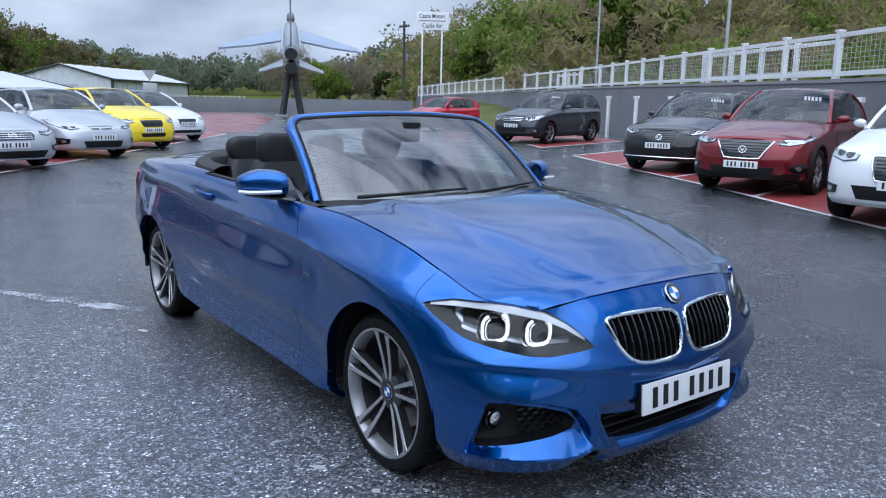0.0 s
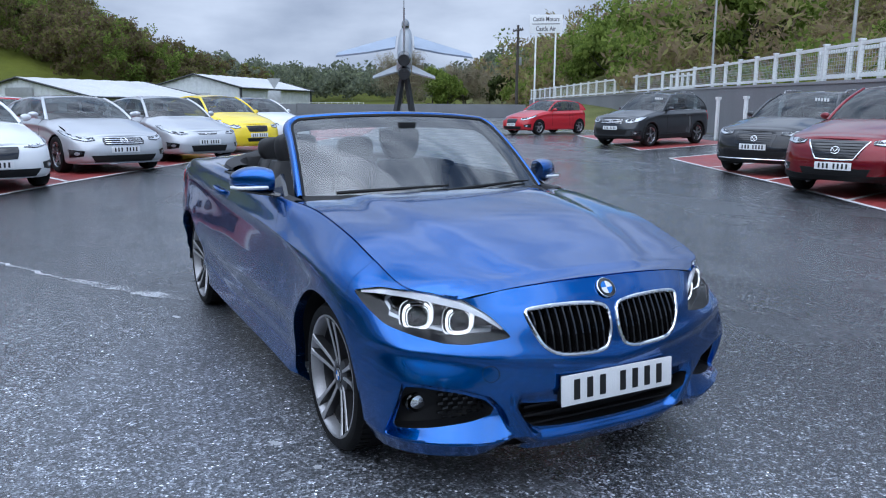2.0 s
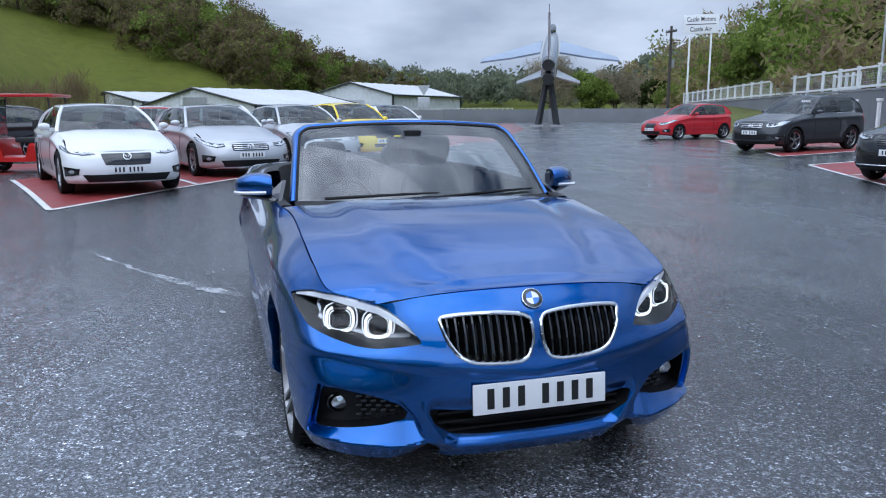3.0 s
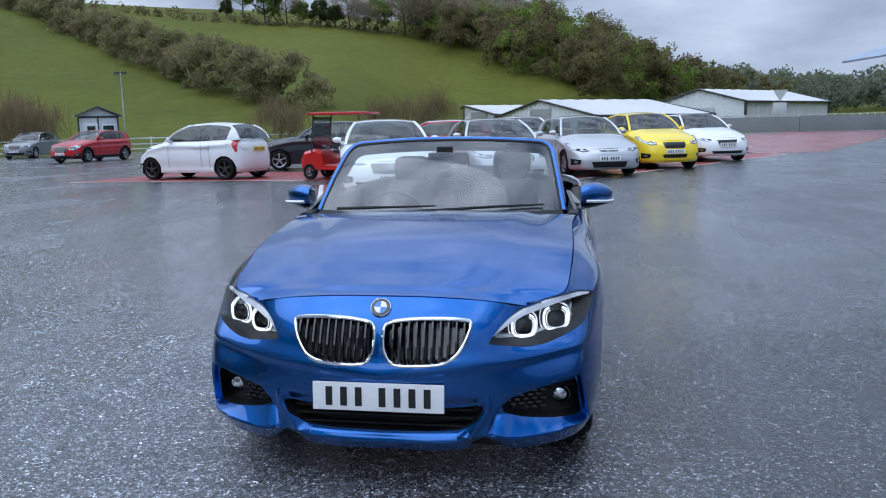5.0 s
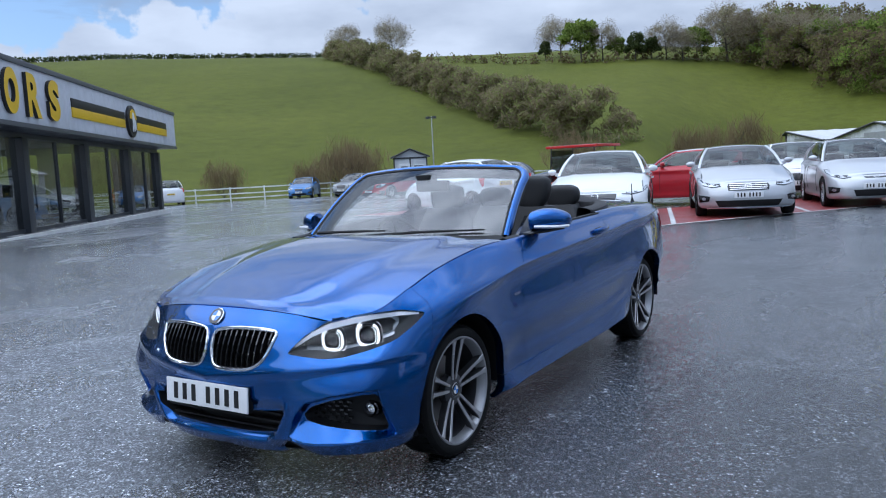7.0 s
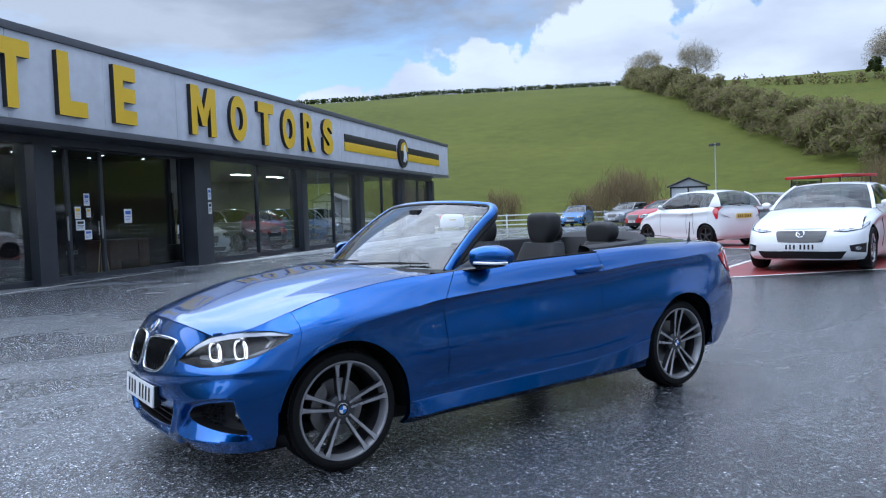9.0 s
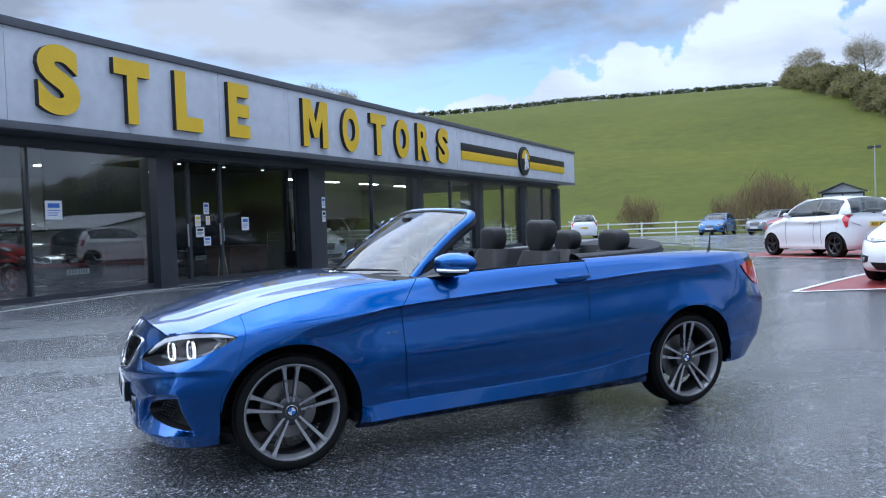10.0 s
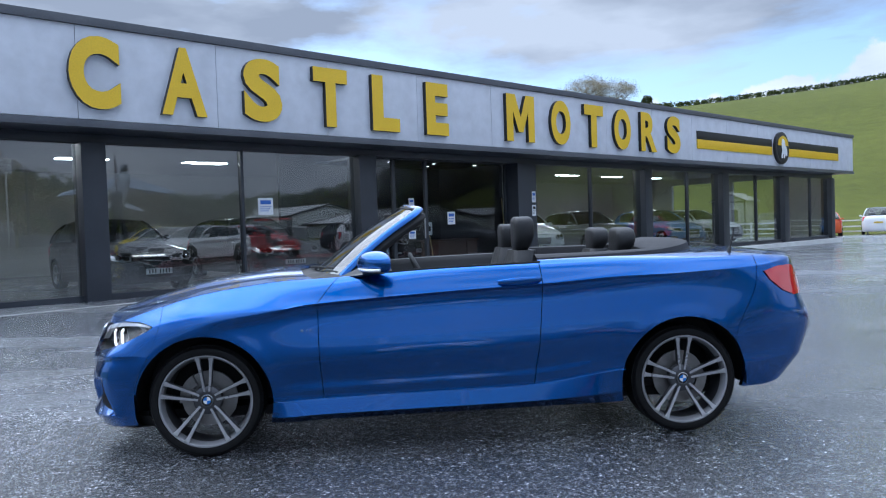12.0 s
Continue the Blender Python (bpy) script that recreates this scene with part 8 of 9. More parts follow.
def leaf_cloud(centres, radii, per, size, rng, squash=0.8, stretch=1.0, rise=0.0):
    """Vertices and faces of many small leaf quads spread through blobs."""
    centres, radii = np.asarray(centres, float), np.asarray(radii, float)
    n = len(centres) * per
    c = np.repeat(centres, per, 0)
    r = np.repeat(radii, per)
    d = rng.normal(size=(n, 3))
    d /= np.linalg.norm(d, axis=1, keepdims=True)
    rad = r * rng.random(n) ** 0.45
    p = c + d * rad[:, None] * np.array([1, 1, squash])
    a = rng.normal(size=(n, 3)) + np.array([0, 0, rise])
    a /= np.linalg.norm(a, axis=1, keepdims=True)
    b = np.cross(a, rng.normal(size=(n, 3)))
    b /= np.linalg.norm(b, axis=1, keepdims=True) + 1e-9
    s = size * (0.55 + 0.9 * rng.random(n))[:, None]
    a, b = a * s * stretch, b * s * (1.0 / stretch if stretch > 1 else 0.7)
    v = np.stack([p - a, p + b, p + a, p - b], 1).reshape(-1, 3)
    f = np.arange(n * 4).reshape(-1, 4)
    return v, f


def cloud_mesh(name, v, f, mat):
    me = bpy.data.meshes.new(name)
    me.from_pydata(v.tolist(), [], f.tolist())
    me.materials.append(mat)
    return me


def tree_proto(name, height, spread, seed, leaf, bare=False, trunk_frac=0.3, label="", clumps=26, per=70, size=0.22, rise=0.0):
    """A tapered trunk with forking limbs and a broken crown."""
    rng = np.random.default_rng(seed)
    t = thing(name, None, label, "tree", "trees on the hillside")
    bm = bmesh.new()
    lean = rng.normal(size=2) * 0.03 * height
    top = Vector((lean[0], lean[1], height * 0.8))
    tube(bm, [Vector((0, 0, -0.4)), Vector((lean[0] * 0.2, lean[1] * 0.2, height * trunk_frac)), top], [height * 0.024, height * 0.018, height * 0.004], 7)
    ends = []
    for k in range(14):
        z0 = height * (trunk_frac * 0.7 + (0.8 - trunk_frac * 0.7) * k / 14)
        a = k * 2.4 + rng.random()
        L = spread * (0.55 + 0.5 * rng.random()) * (1.1 - 0.5 * k / 14)
        s = Vector((lean[0] * z0 / height, lean[1] * z0 / height, z0))
        e = s + Vector((math.cos(a) * L, math.sin(a) * L, L * (0.35 + 0.5 * rng.random())))
        mid = s.lerp(e, 0.5) + Vector((0, 0, -0.08 * L))
        tube(bm, [s, mid, e], [height * 0.010, height * 0.006, height * 0.002], 5)
        ends.append(e)
        for q in range(2):
            b2 = a + (q - 0.5) * 1.5
            e2 = mid + Vector((math.cos(b2) * L * 0.55, math.sin(b2) * L * 0.55, L * 0.45))
            tube(bm, [mid, e2], [height * 0.005, height * 0.0015], 4)
            ends.append(e2)
    part("trunk", bm, M_bark, t)
    cs, rs = [], []
    for e in ends:
        cs.append((e.x, e.y, e.z))
        rs.append(spread * (0.20 + 0.22 * rng.random()))
    for k in range(clumps - len(ends)):
        cs.append((rng.normal() * spread * 0.35, rng.normal() * spread * 0.35, height * (0.55 + 0.4 * rng.random())))
        rs.append(spread * 0.3)
    if bare:
        v, f = leaf_cloud(cs, [r * 1.3 for r in rs], int(per * 0.8), size * 0.5, rng, 0.95, 6.0, rise)
    else:
        v, f = leaf_cloud(cs, rs, per, size, rng)
    crown = new("crown", cloud_mesh("crown", v, f, leaf))
    crown.parent = t
    return t


def bush_cloud(centres, radii, per, size, seed, stretch=1.0, squash=0.75):
    return leaf_cloud(centres, radii, per, size, np.random.default_rng(seed), squash, stretch)


def on_land(az, el, eye=(3.5, 1.0, 1.4)):
    """The place on the rising land that is seen at a bearing and elevation."""
    az = radians(az)
    r = np.linspace(60, 330, 400)
    x, y = eye[0] + r * math.cos(az), eye[1] + r * math.sin(az)
    z = land_z(x, y)
    e = np.degrees(np.arctan2(z - eye[2], r))
    k = int(np.argmax(e >= el)) if (e >= el).any() else len(r) - 1
    return float(x[k]), float(y[k]), float(z[k])


def brow(az, eye=(3.5, 1.0, 1.4)):
    """The place on the brow of the land at a bearing."""
    az = radians(az)
    r = np.linspace(60, 330, 400)
    x, y = eye[0] + r * math.cos(az), eye[1] + r * math.sin(az)
    z = land_z(x, y)
    k = int(np.argmax((z - eye[2]) / r))
    return float(x[k]), float(y[k]), float(z[k])


def stuff(name, v, f, mat, label, category):
    ob = new(name, cloud_mesh(name, v, f, mat))
    return tagged(ob, label, category, kind="stuff")


def polyline_points(pts, step, rng, jitter):
    out = []
    for a, b in zip(pts, pts[1:]):
        L = math.dist(a[:2], b[:2])
        n = max(1, int(L / step))
        for k in range(n):
            t = (k + rng.random()) / n
            out.append((a[0] + (b[0] - a[0]) * t + rng.normal() * jitter, a[1] + (b[1] - a[1]) * t + rng.normal() * jitter))
    return out


def hedges():
    rng = np.random.default_rng(7)
    # the diagonal hedgerow across the pasture
    diag = [on_land(a, e) for a, e in ((-140.5, 8.3), (-144, 7.3), (-147.6, 5.7), (-152.3, 3.55), (-157.2, 1.9), (-160.5, 1.4))]
    cs, rs = [], []
    for x, y in polyline_points(diag, 1.15, rng, 1.2):
        z = float(land_z(x, y))
        h = 3.2 + 3.6 * rng.random()
        wide = 1.6 + 0.34 * h
        for q in range(9):
            a, e = rng.uniform(0, 2 * math.pi), rng.random() ** 0.7
            cs.append((x + math.cos(a) * wide * math.cos(e * 1.5) * 0.75, y + math.sin(a) * wide * math.cos(e * 1.5) * 0.75, z + 0.4 + (h - 1.0) * math.sin(e * 1.5)))
            rs.append(1.0 + 0.8 * rng.random())
    v, f = bush_cloud(cs, rs, 70, 0.19, 11, 2.0)
    stuff("hedgerow", v, f, M_hedge, "tall brown and green hedgerow running down the pasture", "hedge")
    # low clipped hedge on the skyline
    crest = [brow(a) for a in np.arange(-92, -142, -2.0)]
    cs, rs = [], []
    for x, y in polyline_points(crest, 0.6, rng, 0.5):
        z = float(land_z(x, y))
        cs.append((x, y, z + 0.55))
        rs.append(1.05 + 0.5 * rng.random())
    v, f = bush_cloud(cs, rs, 40, 0.28, 12)
    stuff("skyline_hedge", v, f, M_leaf_dark, "low dark hedge along the top of the pasture", "hedge")
    # hedge between the upper fields
    mid = [on_land(a, e) for a, e in ((-146, 7.9), (-150, 7.65), (-155, 7.3), (-160, 7.0), (-166, 6.7), (-171, 6.1), (-176, 5.2), (-179, 3.2))]
    cs, rs = [], []
    for x, y in polyline_points(mid, 1.8, rng, 1.0):
        z = float(land_z(x, y))
        h = 1.3 + 1.2 * rng.random()
        for q in range(2):
            cs.append((x, y, z + h * (0.3 + 0.5 * q)))
            rs.append(1.1 + 0.5 * rng.random())
    v, f = bush_cloud(cs, rs, 22, 0.30, 13)
    stuff("field_hedge", v, f, M_mixed, "ragged hedge between two upper fields", "hedge")


hedges()


def woods():
    rng = np.random.default_rng(21)
    cs, rs, cs2, rs2 = [], [], [], []
    # wooded slope above the sheds
    for _ in range(430):
        az = rng.uniform(164.5, 192)
        lim = np.interp(az, [164, 168, 172, 176, 180, 186, 192], [190, 175, 150, 140, 150, 172, 195])
        r = rng.uniform(lim, lim + 75)
        a = radians(az)
        x, y = r * math.cos(a), r * math.sin(a)
        z = float(land_z(x, y))
        h = rng.uniform(7, 12.5) * np.interp(az, [164, 168, 174, 192], [0.55, 0.7, 1.0, 1.0])
        green = rng.random() < 0.3
        for q in range(9):
            k = rng.random()
            w = math.sin(math.pi * (0.15 + 0.75 * k)) * h * 0.30
            (cs2 if green else cs).append((x + rng.normal() * w * 0.7, y + rng.normal() * w * 0.7, z + h * (0.12 + 0.85 * k)))
            (rs2 if green else rs).append(h * rng.uniform(0.10, 0.17))
    v, f = leaf_cloud(cs, rs, 60, 0.25, rng, 0.9, 1.6)
    stuff("hillside_wood", v, f, M_mixed, "brown and olive wood in early leaf on the slope", "woodland")
    v, f = leaf_cloud(cs2, rs2, 60, 0.24, rng, 0.9)
    stuff("hillside_green_wood", v, f, M_leaf, "fresh green trees among the wood on the slope", "woodland")
    # far valley
    cs, rs = [], []
    for _ in range(420):
        az = radians(rng.uniform(140, 169))
        r = rng.uniform(190, 560)
        x, y = r * math.cos(az), r * math.sin(az)
        z = float(land_z(x, y))
        h = rng.uniform(6, 11)
        for q in range(4):
            cs.append((x + rng.normal() * h * 0.35, y + rng.normal() * h * 0.35, z + h * rng.uniform(0.15, 0.85)))
            rs.append(h * rng.uniform(0.2, 0.33))
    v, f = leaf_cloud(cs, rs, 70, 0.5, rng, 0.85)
    stuff("valley_trees", v, f, M_far, "distant trees down the valley, haze painted into their leaf colour", "woodland")
    # steep scrubby bank above the retaining wall
    cs, rs, cs2, rs2 = [], [], [], []
    for _ in range(900):
        az = rng.uniform(103, 147)
        r = rng.uniform(44, 150) if az < 138 else rng.uniform(85, 190)
        a = radians(az)
        x, y = r * math.cos(a), r * math.sin(a)
        z = max(float(land_z(x, y)), 2.2)
        tall = rng.random() < (0.30 if r > 80 else 0.08)
        h = rng.uniform(5.5, 9.5) if tall else rng.uniform(1.2, 3.2)
        green = rng.random() < 0.42
        for q in range(8 if tall else 3):
            k = rng.random()
            w = h * 0.28 if tall else 1.0
            (cs2 if green else cs).append((x + rng.normal() * w, y + rng.normal() * w, z + h * (0.1 + 0.85 * k)))
            (rs2 if green else rs).append(h * rng.uniform(0.12, 0.2) if tall else rng.uniform(0.7, 1.3))
    v, f = leaf_cloud(cs, rs, 48, 0.19, rng, 0.85, 1.8)
    stuff("bank_scrub", v, f, M_scrub, "brown scrub on the steep bank above the wall", "scrub")
    v, f = leaf_cloud(cs2, rs2, 48, 0.19, rng, 0.85)
    stuff("bank_bushes", v, f, M_leaf, "green bushes and trees on the steep bank", "scrub")


woods()

OAK = tree_proto("tree", 11.0, 5.6, 3, M_twig, True, 0.25, "broad bare spring tree on the skyline", 42, 110, 0.34)
OAK.matrix_basis = pose(*on_land(-144.8, 8.3), 0, 0, 0)
GREEN = tree_proto("tree", 10.0, 4.2, 5, M_leaf, False, 0.22, "round tree in fresh green leaf", 44, 90, 0.30)
GREEN.matrix_basis = pose(*on_land(-158.5, 7.2), 0, 0, 40)
DARK = tree_proto("tree", 9.0, 3.6, 8, M_leaf_dark, False, 0.2, "dark evergreen-looking tree on the hill", 44, 90, 0.28)
DARK.matrix_basis = pose(*on_land(-162.3, 7.0), 0, 0, 10)
DARK.scale = (0.7, 0.7, 0.7)
rng_t = random.Random(12)
for src, az, el, sc in ((OAK, -141.2, 8.3, 0.85), (OAK, -157.0, 7.6, 0.95), (OAK, -168.4, 6.4, 1.15), (OAK, -169.8, 6.2, 1.0), (OAK, -172.5, 5.7, 1.1), (OAK, -175.2, 5.3, 1.05), (DARK, -142.6, 8.2, 0.6), (OAK, -160.0, 7.2, 0.7), (DARK, -155.9, 7.5, 0.5),
                          (OAK, -164.4, 6.9, 0.75), (GREEN, -166.4, 6.7, 0.8), (OAK, -165.5, 6.7, 0.7), (GREEN, -161.0, 7.2, 0.5), (DARK, -170.9, 6.0, 0.95), (GREEN, -174.0, 5.5, 1.0), (GREEN, -176.6, 5.0, 1.1), (DARK, -178.4, 4.6, 1.1), (OAK, -106.0, 7.6, 0.95), (OAK, -108.2, 7.6, 0.85), (DARK, -110.5, 7.5, 0.5), (DARK, -163.4, 7.0, 0.6)):
    x, y, z = on_land(az, el)
    c = copy_thing(src, pose(x, y, z, 0, 0, rng_t.uniform(0, 360)))
    c.scale = (sc, sc, sc * rng_t.uniform(0.9, 1.05))
BARE = tree_proto("tree", 3.9, 2.5, 15, M_twig_brown, True, 0.05, "bare brown bush of upright stems behind the fence", 40, 34, 0.24, 2.6)
BARE.matrix_basis = pose(-41.8, -34.5, -0.6, 0, 0, 20)
for x, y, sc, a in ((-39.2, -45.8, 0.72, 60), (-44.6, -37.4, 0.9, 200), (-43.0, -40.0, 0.65, 100), (-52.0, -20.6, 0.9, 10), (-80.0, -14.0, 1.2, 150), (-84.0, -20.0, 1.1, 75)):
    c = copy_thing(BARE, pose(x, y, float(land_z(x, y)) - 0.2, 0, 0, a))
    c.scale = (sc, sc, sc)
VALLEY = tree_proto("tree", 7.5, 3.4, 25, M_twig, True, 0.2, "bare tree beyond the far wall", 42, 100, 0.26)
VALLEY.matrix_basis = pose(-86.0, 40.5, 0.6, 0, 0, 0)
for x, y, sc, a in ((-94, 54, 0.9, 50), (-103, 64, 0.8, 150)):
    c = copy_thing(VALLEY, pose(x, y, 0.8, 0, 0, a))
    c.scale = (sc, sc, sc)
for src, x, y, z, sc in ((GREEN, -92, 48, 0.6, 0.62), (GREEN, -85, 46.5, 0.6, 0.5), (DARK, -93, 60, 0.8, 0.62), (DARK, -101, 58.5, 0.8, 0.7), (GREEN, -66, 55, 2.0, 0.7), (GREEN, -58, 52, 2.4, 0.85), (GREEN, -50, 48, 2.4, 0.8), (DARK, -47, 55, 4, 0.95), (GREEN, -40, 50, 4, 0.9)):
    c = copy_thing(src, pose(x, y, z, 0, 0, x * 7))
    c.scale = (sc, sc, sc)

# ---- fences, walls, sheds, mast and aircraft ----
M_white_wood = grained("white_painted_wood", (0.66, 0.67, 0.66), (0.78, 0.79, 0.78), 2.0, 0.5, 40, 0.1)
M_render = grained("grey_render_wall", (0.16, 0.165, 0.175), (0.21, 0.215, 0.225), 0.4, 0.85, 15, 0.3)
M_cap = grained("concrete_coping", (0.24, 0.24, 0.25), (0.30, 0.30, 0.31), 0.8, 0.8, 25, 0.2)
M_sheet = grained("pale_sheet_cladding", (0.55, 0.57, 0.58), (0.64, 0.66, 0.66), 0.15, 0.5, 3, 0.05)
M_roof_sheet = grained("pale_roof_sheet", (0.52, 0.52, 0.51), (0.60, 0.60, 0.59), 0.2, 0.55, 4, 0.08)
M_galv = grained("galvanised_steel", (0.38, 0.39, 0.40), (0.48, 0.49, 0.50), 3.0, 0.45, 40, 0.05, metal=0.6)
M_wood_pole = grained("tarred_pole", (0.05, 0.042, 0.036), (0.08, 0.07, 0.06), 2, 0.9, 30, 0.3)
M_jet = grained("airframe_silver", (0.34, 0.36, 0.38), (0.44, 0.46, 0.48), 0.8, 0.35, 12, 0.03, metal=0.5)
M_jet_blue = grained("airframe_blue_grey", (0.24, 0.29, 0.37), (0.31, 0.36, 0.44), 0.8, 0.45, 12, 0.03)
M_dark_steel = grained("dark_steel", (0.02, 0.022, 0.025), (0.035, 0.037, 0.04), 2, 0.5, 40, 0.1)
M_red_plastic = car_paint("cart_red", (0.42, 0.015, 0.012))


def bar(name, a, b, w, h, mat, parent, bevel=0.006):
    """A straight rectangular timber from a to b."""
    a, b = Vector(a), Vector(b)
    d = b - a
    m = Matrix.Translation(a) @ d.to_track_quat("X", "Z").to_matrix().to_4x4()
    return part(name, box((0, -w / 2, -h / 2), (d.length, w / 2, h / 2), bevel, m), mat, parent)


def rail_fence(pts, zfun, post_h, rails, pitch, label, post_w=0.10, cap=False, infill=False):
    """Posts, each with the rails that run to the next; one thing."""
    fence = thing("railing" if infill else "fence", None, label, "fence")
    walk_pts = []
    for a, b in zip(pts, pts[1:]):
        L = math.dist(a, b)
        n = max(1, round(L / pitch))
        walk_pts += [(a[0] + (b[0] - a[0]) * k / n, a[1] + (b[1] - a[1]) * k / n) for k in range(n)]
    walk_pts.append(pts[-1])
    mesh = None
    for i, (x, y) in enumerate(walk_pts):
        z = zfun(x, y)
        ang = math.atan2(walk_pts[min(i + 1, len(walk_pts) - 1)][1] - walk_pts[max(i - 1, 0)][1], walk_pts[min(i + 1, len(walk_pts) - 1)][0] - walk_pts[max(i - 1, 0)][0])
        if mesh is None:
            bm = bmesh.new()
            add_box(bm, (-post_w / 2, -post_w / 2, -0.3), (post_w / 2, post_w / 2, post_h), 0.008)
            if cap:
                add_box(bm, (-post_w * 0.68, -post_w * 0.68, post_h), (post_w * 0.68, post_w * 0.68, post_h + 0.05), 0.012)
            ob = part("post", bm, M_white_wood, fence)
            mesh = ob.data
        else:
            ob = new("post", mesh)
            ob.parent = fence
        ob.matrix_basis = pose(x, y, z, 0, 0, math.degrees(ang))
        if i + 1 < len(walk_pts):
            x2, y2 = walk_pts[i + 1]
            z2 = zfun(x2, y2)
            for h, rw in rails:
                bar("rail", (x, y, z + h), (x2, y2, z2 + h), 0.045, rw, M_white_wood, fence)
            if infill:
                bm = bmesh.new()
                d = Vector((x2 - x, y2 - y, z2 - z))
                for q in range(1, 14):
                    p = Vector((x, y, z)) + d * (q / 14)
                    tube(bm, [p + Vector((0, 0, 0.12)), p + Vector((0, 0, post_h - 0.14))], 0.006, 4, cap=False)
                for q in range(1, 7):
                    hh = 0.12 + (post_h - 0.26) * q / 7
                    tube(bm, [Vector((x, y, z + hh)), Vector((x2, y2, z2 + hh))], 0.005, 4, cap=False)
                part("mesh_infill", bm, M_galv, fence, "thin steel mesh infill")
    return fence


def wall_top(x, y):
    return float(np.interp(x, [-62, -22, -10.8, -5, 12], [2.15, 2.35, 2.15, 2.05, 1.95]))


rail_fence([(-20, -53), (-33.6, -42.6), (-47.5, -28.8), (-57, -15)], lambda x, y: float(ground_z(x, y)), 1.05, [(0.95, 0.09), (0.55, 0.09), (0.22, 0.09)], 2.6, "white post and rail fence along the edge of the yard")

wall = thing("retaining_wall", None, "grey rendered retaining wall below the white railing", "wall", kind="structure")
for a, b in zip(WALL, WALL[1:]):
    bm = bmesh.new()
    ux, uy = unit(a, b)
    nx, ny = uy, -ux
    if nx * (0 - a[0]) + ny * (0 - a[1]) > 0:
        nx, ny = -nx, -ny
    lo = []
    for p in (a, b):
        zt = wall_top(*p)
        zb = float(ground_z(*p)) - 0.4
        lo.append([(p[0], p[1], zb), (p[0], p[1], zt), (p[0] + nx * 0.3, p[1] + ny * 0.3, zt), (p[0] + nx * 0.3, p[1] + ny * 0.3, zb)])
    V = grid_faces(bm, lo, close_v=True)
    bm.faces.new(V[0]), bm.faces.new(V[1])
    part("wall_body", bm, M_render, wall, smooth=False)
    bm = bmesh.new()
    lo = []
    for p in (a, b):
        zt = wall_top(*p) + 0.002
        lo.append([(p[0] - nx * 0.03, p[1] - ny * 0.03, zt), (p[0] - nx * 0.03, p[1] - ny * 0.03, zt + 0.08), (p[0] + nx * 0.34, p[1] + ny * 0.34, zt + 0.08), (p[0] + nx * 0.34, p[1] + ny * 0.34, zt)])
    V = grid_faces(bm, lo, close_v=True)
    bm.faces.new(V[0]), bm.faces.new(V[1])
    part("coping", bm, M_cap, wall, smooth=False)
# the upper terrace behind the wall
bm = bmesh.new()
P = []
for (x, y) in WALL:
    z = wall_top(x, y) + 0.03
    P.append([(x + 0.11, y + 0.2, z - 0.2), (x + 0.11, y + 0.2, z), (x + 4.5, y + 9, z + 0.05), (x + 9.5, y + 20, z + 0.2), (x + 12, y + 26, z - 2.5)])
grid_faces(bm, P)
tagged(mesh_object("upper_terrace", bm, M_rough, True), "rough grassy terrace above the retaining wall", "ground", kind="structure")
rail_fence([(x + 0.1, y + 0.17) for x, y in WALL], lambda x, y: wall_top(x, y) + 0.08, 1.0, [(0.93, 0.10), (0.12, 0.10)], 2.15, "white railing of square posts with mesh infill on the wall", 0.12, True, True)
# lower guard posts in front of the wall
posts = thing("guard_rail", None, "white guard posts with a rail at the foot of the wall", "fence")
for k in range(10):
    f = k / 9
    x, y = -3.5 + (-27 + 3.5) * f, 13.0 + (27.0 - 13.0) * f
    zg = float(ground_z(x, y))
    part("post", box((x - 0.05, y - 0.05, zg - 0.2), (x + 0.05, y + 0.05, zg + 1.45), 0.01), M_white_wood, posts)
    bm = bmesh.new()
    add_box(bm, (x - 0.08, y - 0.08, zg + 1.452), (x + 0.08, y + 0.08, zg + 1.55), 0.02)
    part("post_cap", bm, M_white_wood, posts)

# inner gate frames on the terrace
gate = thing("gate", None, "white timber gate with mesh on the terrace", "gate")
for (x0, y0), (x1, y1) in (((-11.6, 19.6), (-6.0, 16.9)), ((-30, 31.5), (-27, 30.2))):
    z = wall_top(x0, y0) + 0.1
    bar("gate_rail", (x0, y0, z + 0.85), (x1, y1, z + 0.85), 0.06, 0.10, M_white_wood, gate)
    bar("gate_rail", (x0, y0, z + 0.15), (x1, y1, z + 0.15), 0.06, 0.10, M_white_wood, gate)
    for q in range(5):
        f = q / 4
        part("gate_post", box((x0 + (x1 - x0) * f - 0.06, y0 + (y1 - y0) * f - 0.06, z - 0.2), (x0 + (x1 - x0) * f + 0.06, y0 + (y1 - y0) * f + 0.06, z + 1.0), 0.01), M_white_wood, gate)

# far low wall behind the aircraft
far_wall = thing("far_wall", None, "low grey wall at the far end of the yard", "wall", kind="structure")
FARW = [(-62.3, 43.3), (-70, 33), (-71, 22), (-76, 14)]
for a, b in zip(FARW, FARW[1:]):
    za, zb = float(ground_z(*a)), float(ground_z(*b))
    bm = bmesh.new()
    add_box(bm, (0, -0.12, -0.5), (math.dist(a, b), 0.12, 1.35), 0.01, Matrix.Translation((a[0], a[1], min(za, zb))) @ Matrix.Rotation(math.atan2(b[1] - a[1], b[0] - a[0]), 4, "Z"))
    part("wall_body", bm, M_render, far_wall)
rail_fence([(-76, 14), (-84, 20), (-96, 33), (-112, 46)], lambda x, y: float(ground_z(x, y)) + 0.5, 1.1, [(1.0, 0.08), (0.55, 0.08)], 2.6, "pale field fence beside a lane")


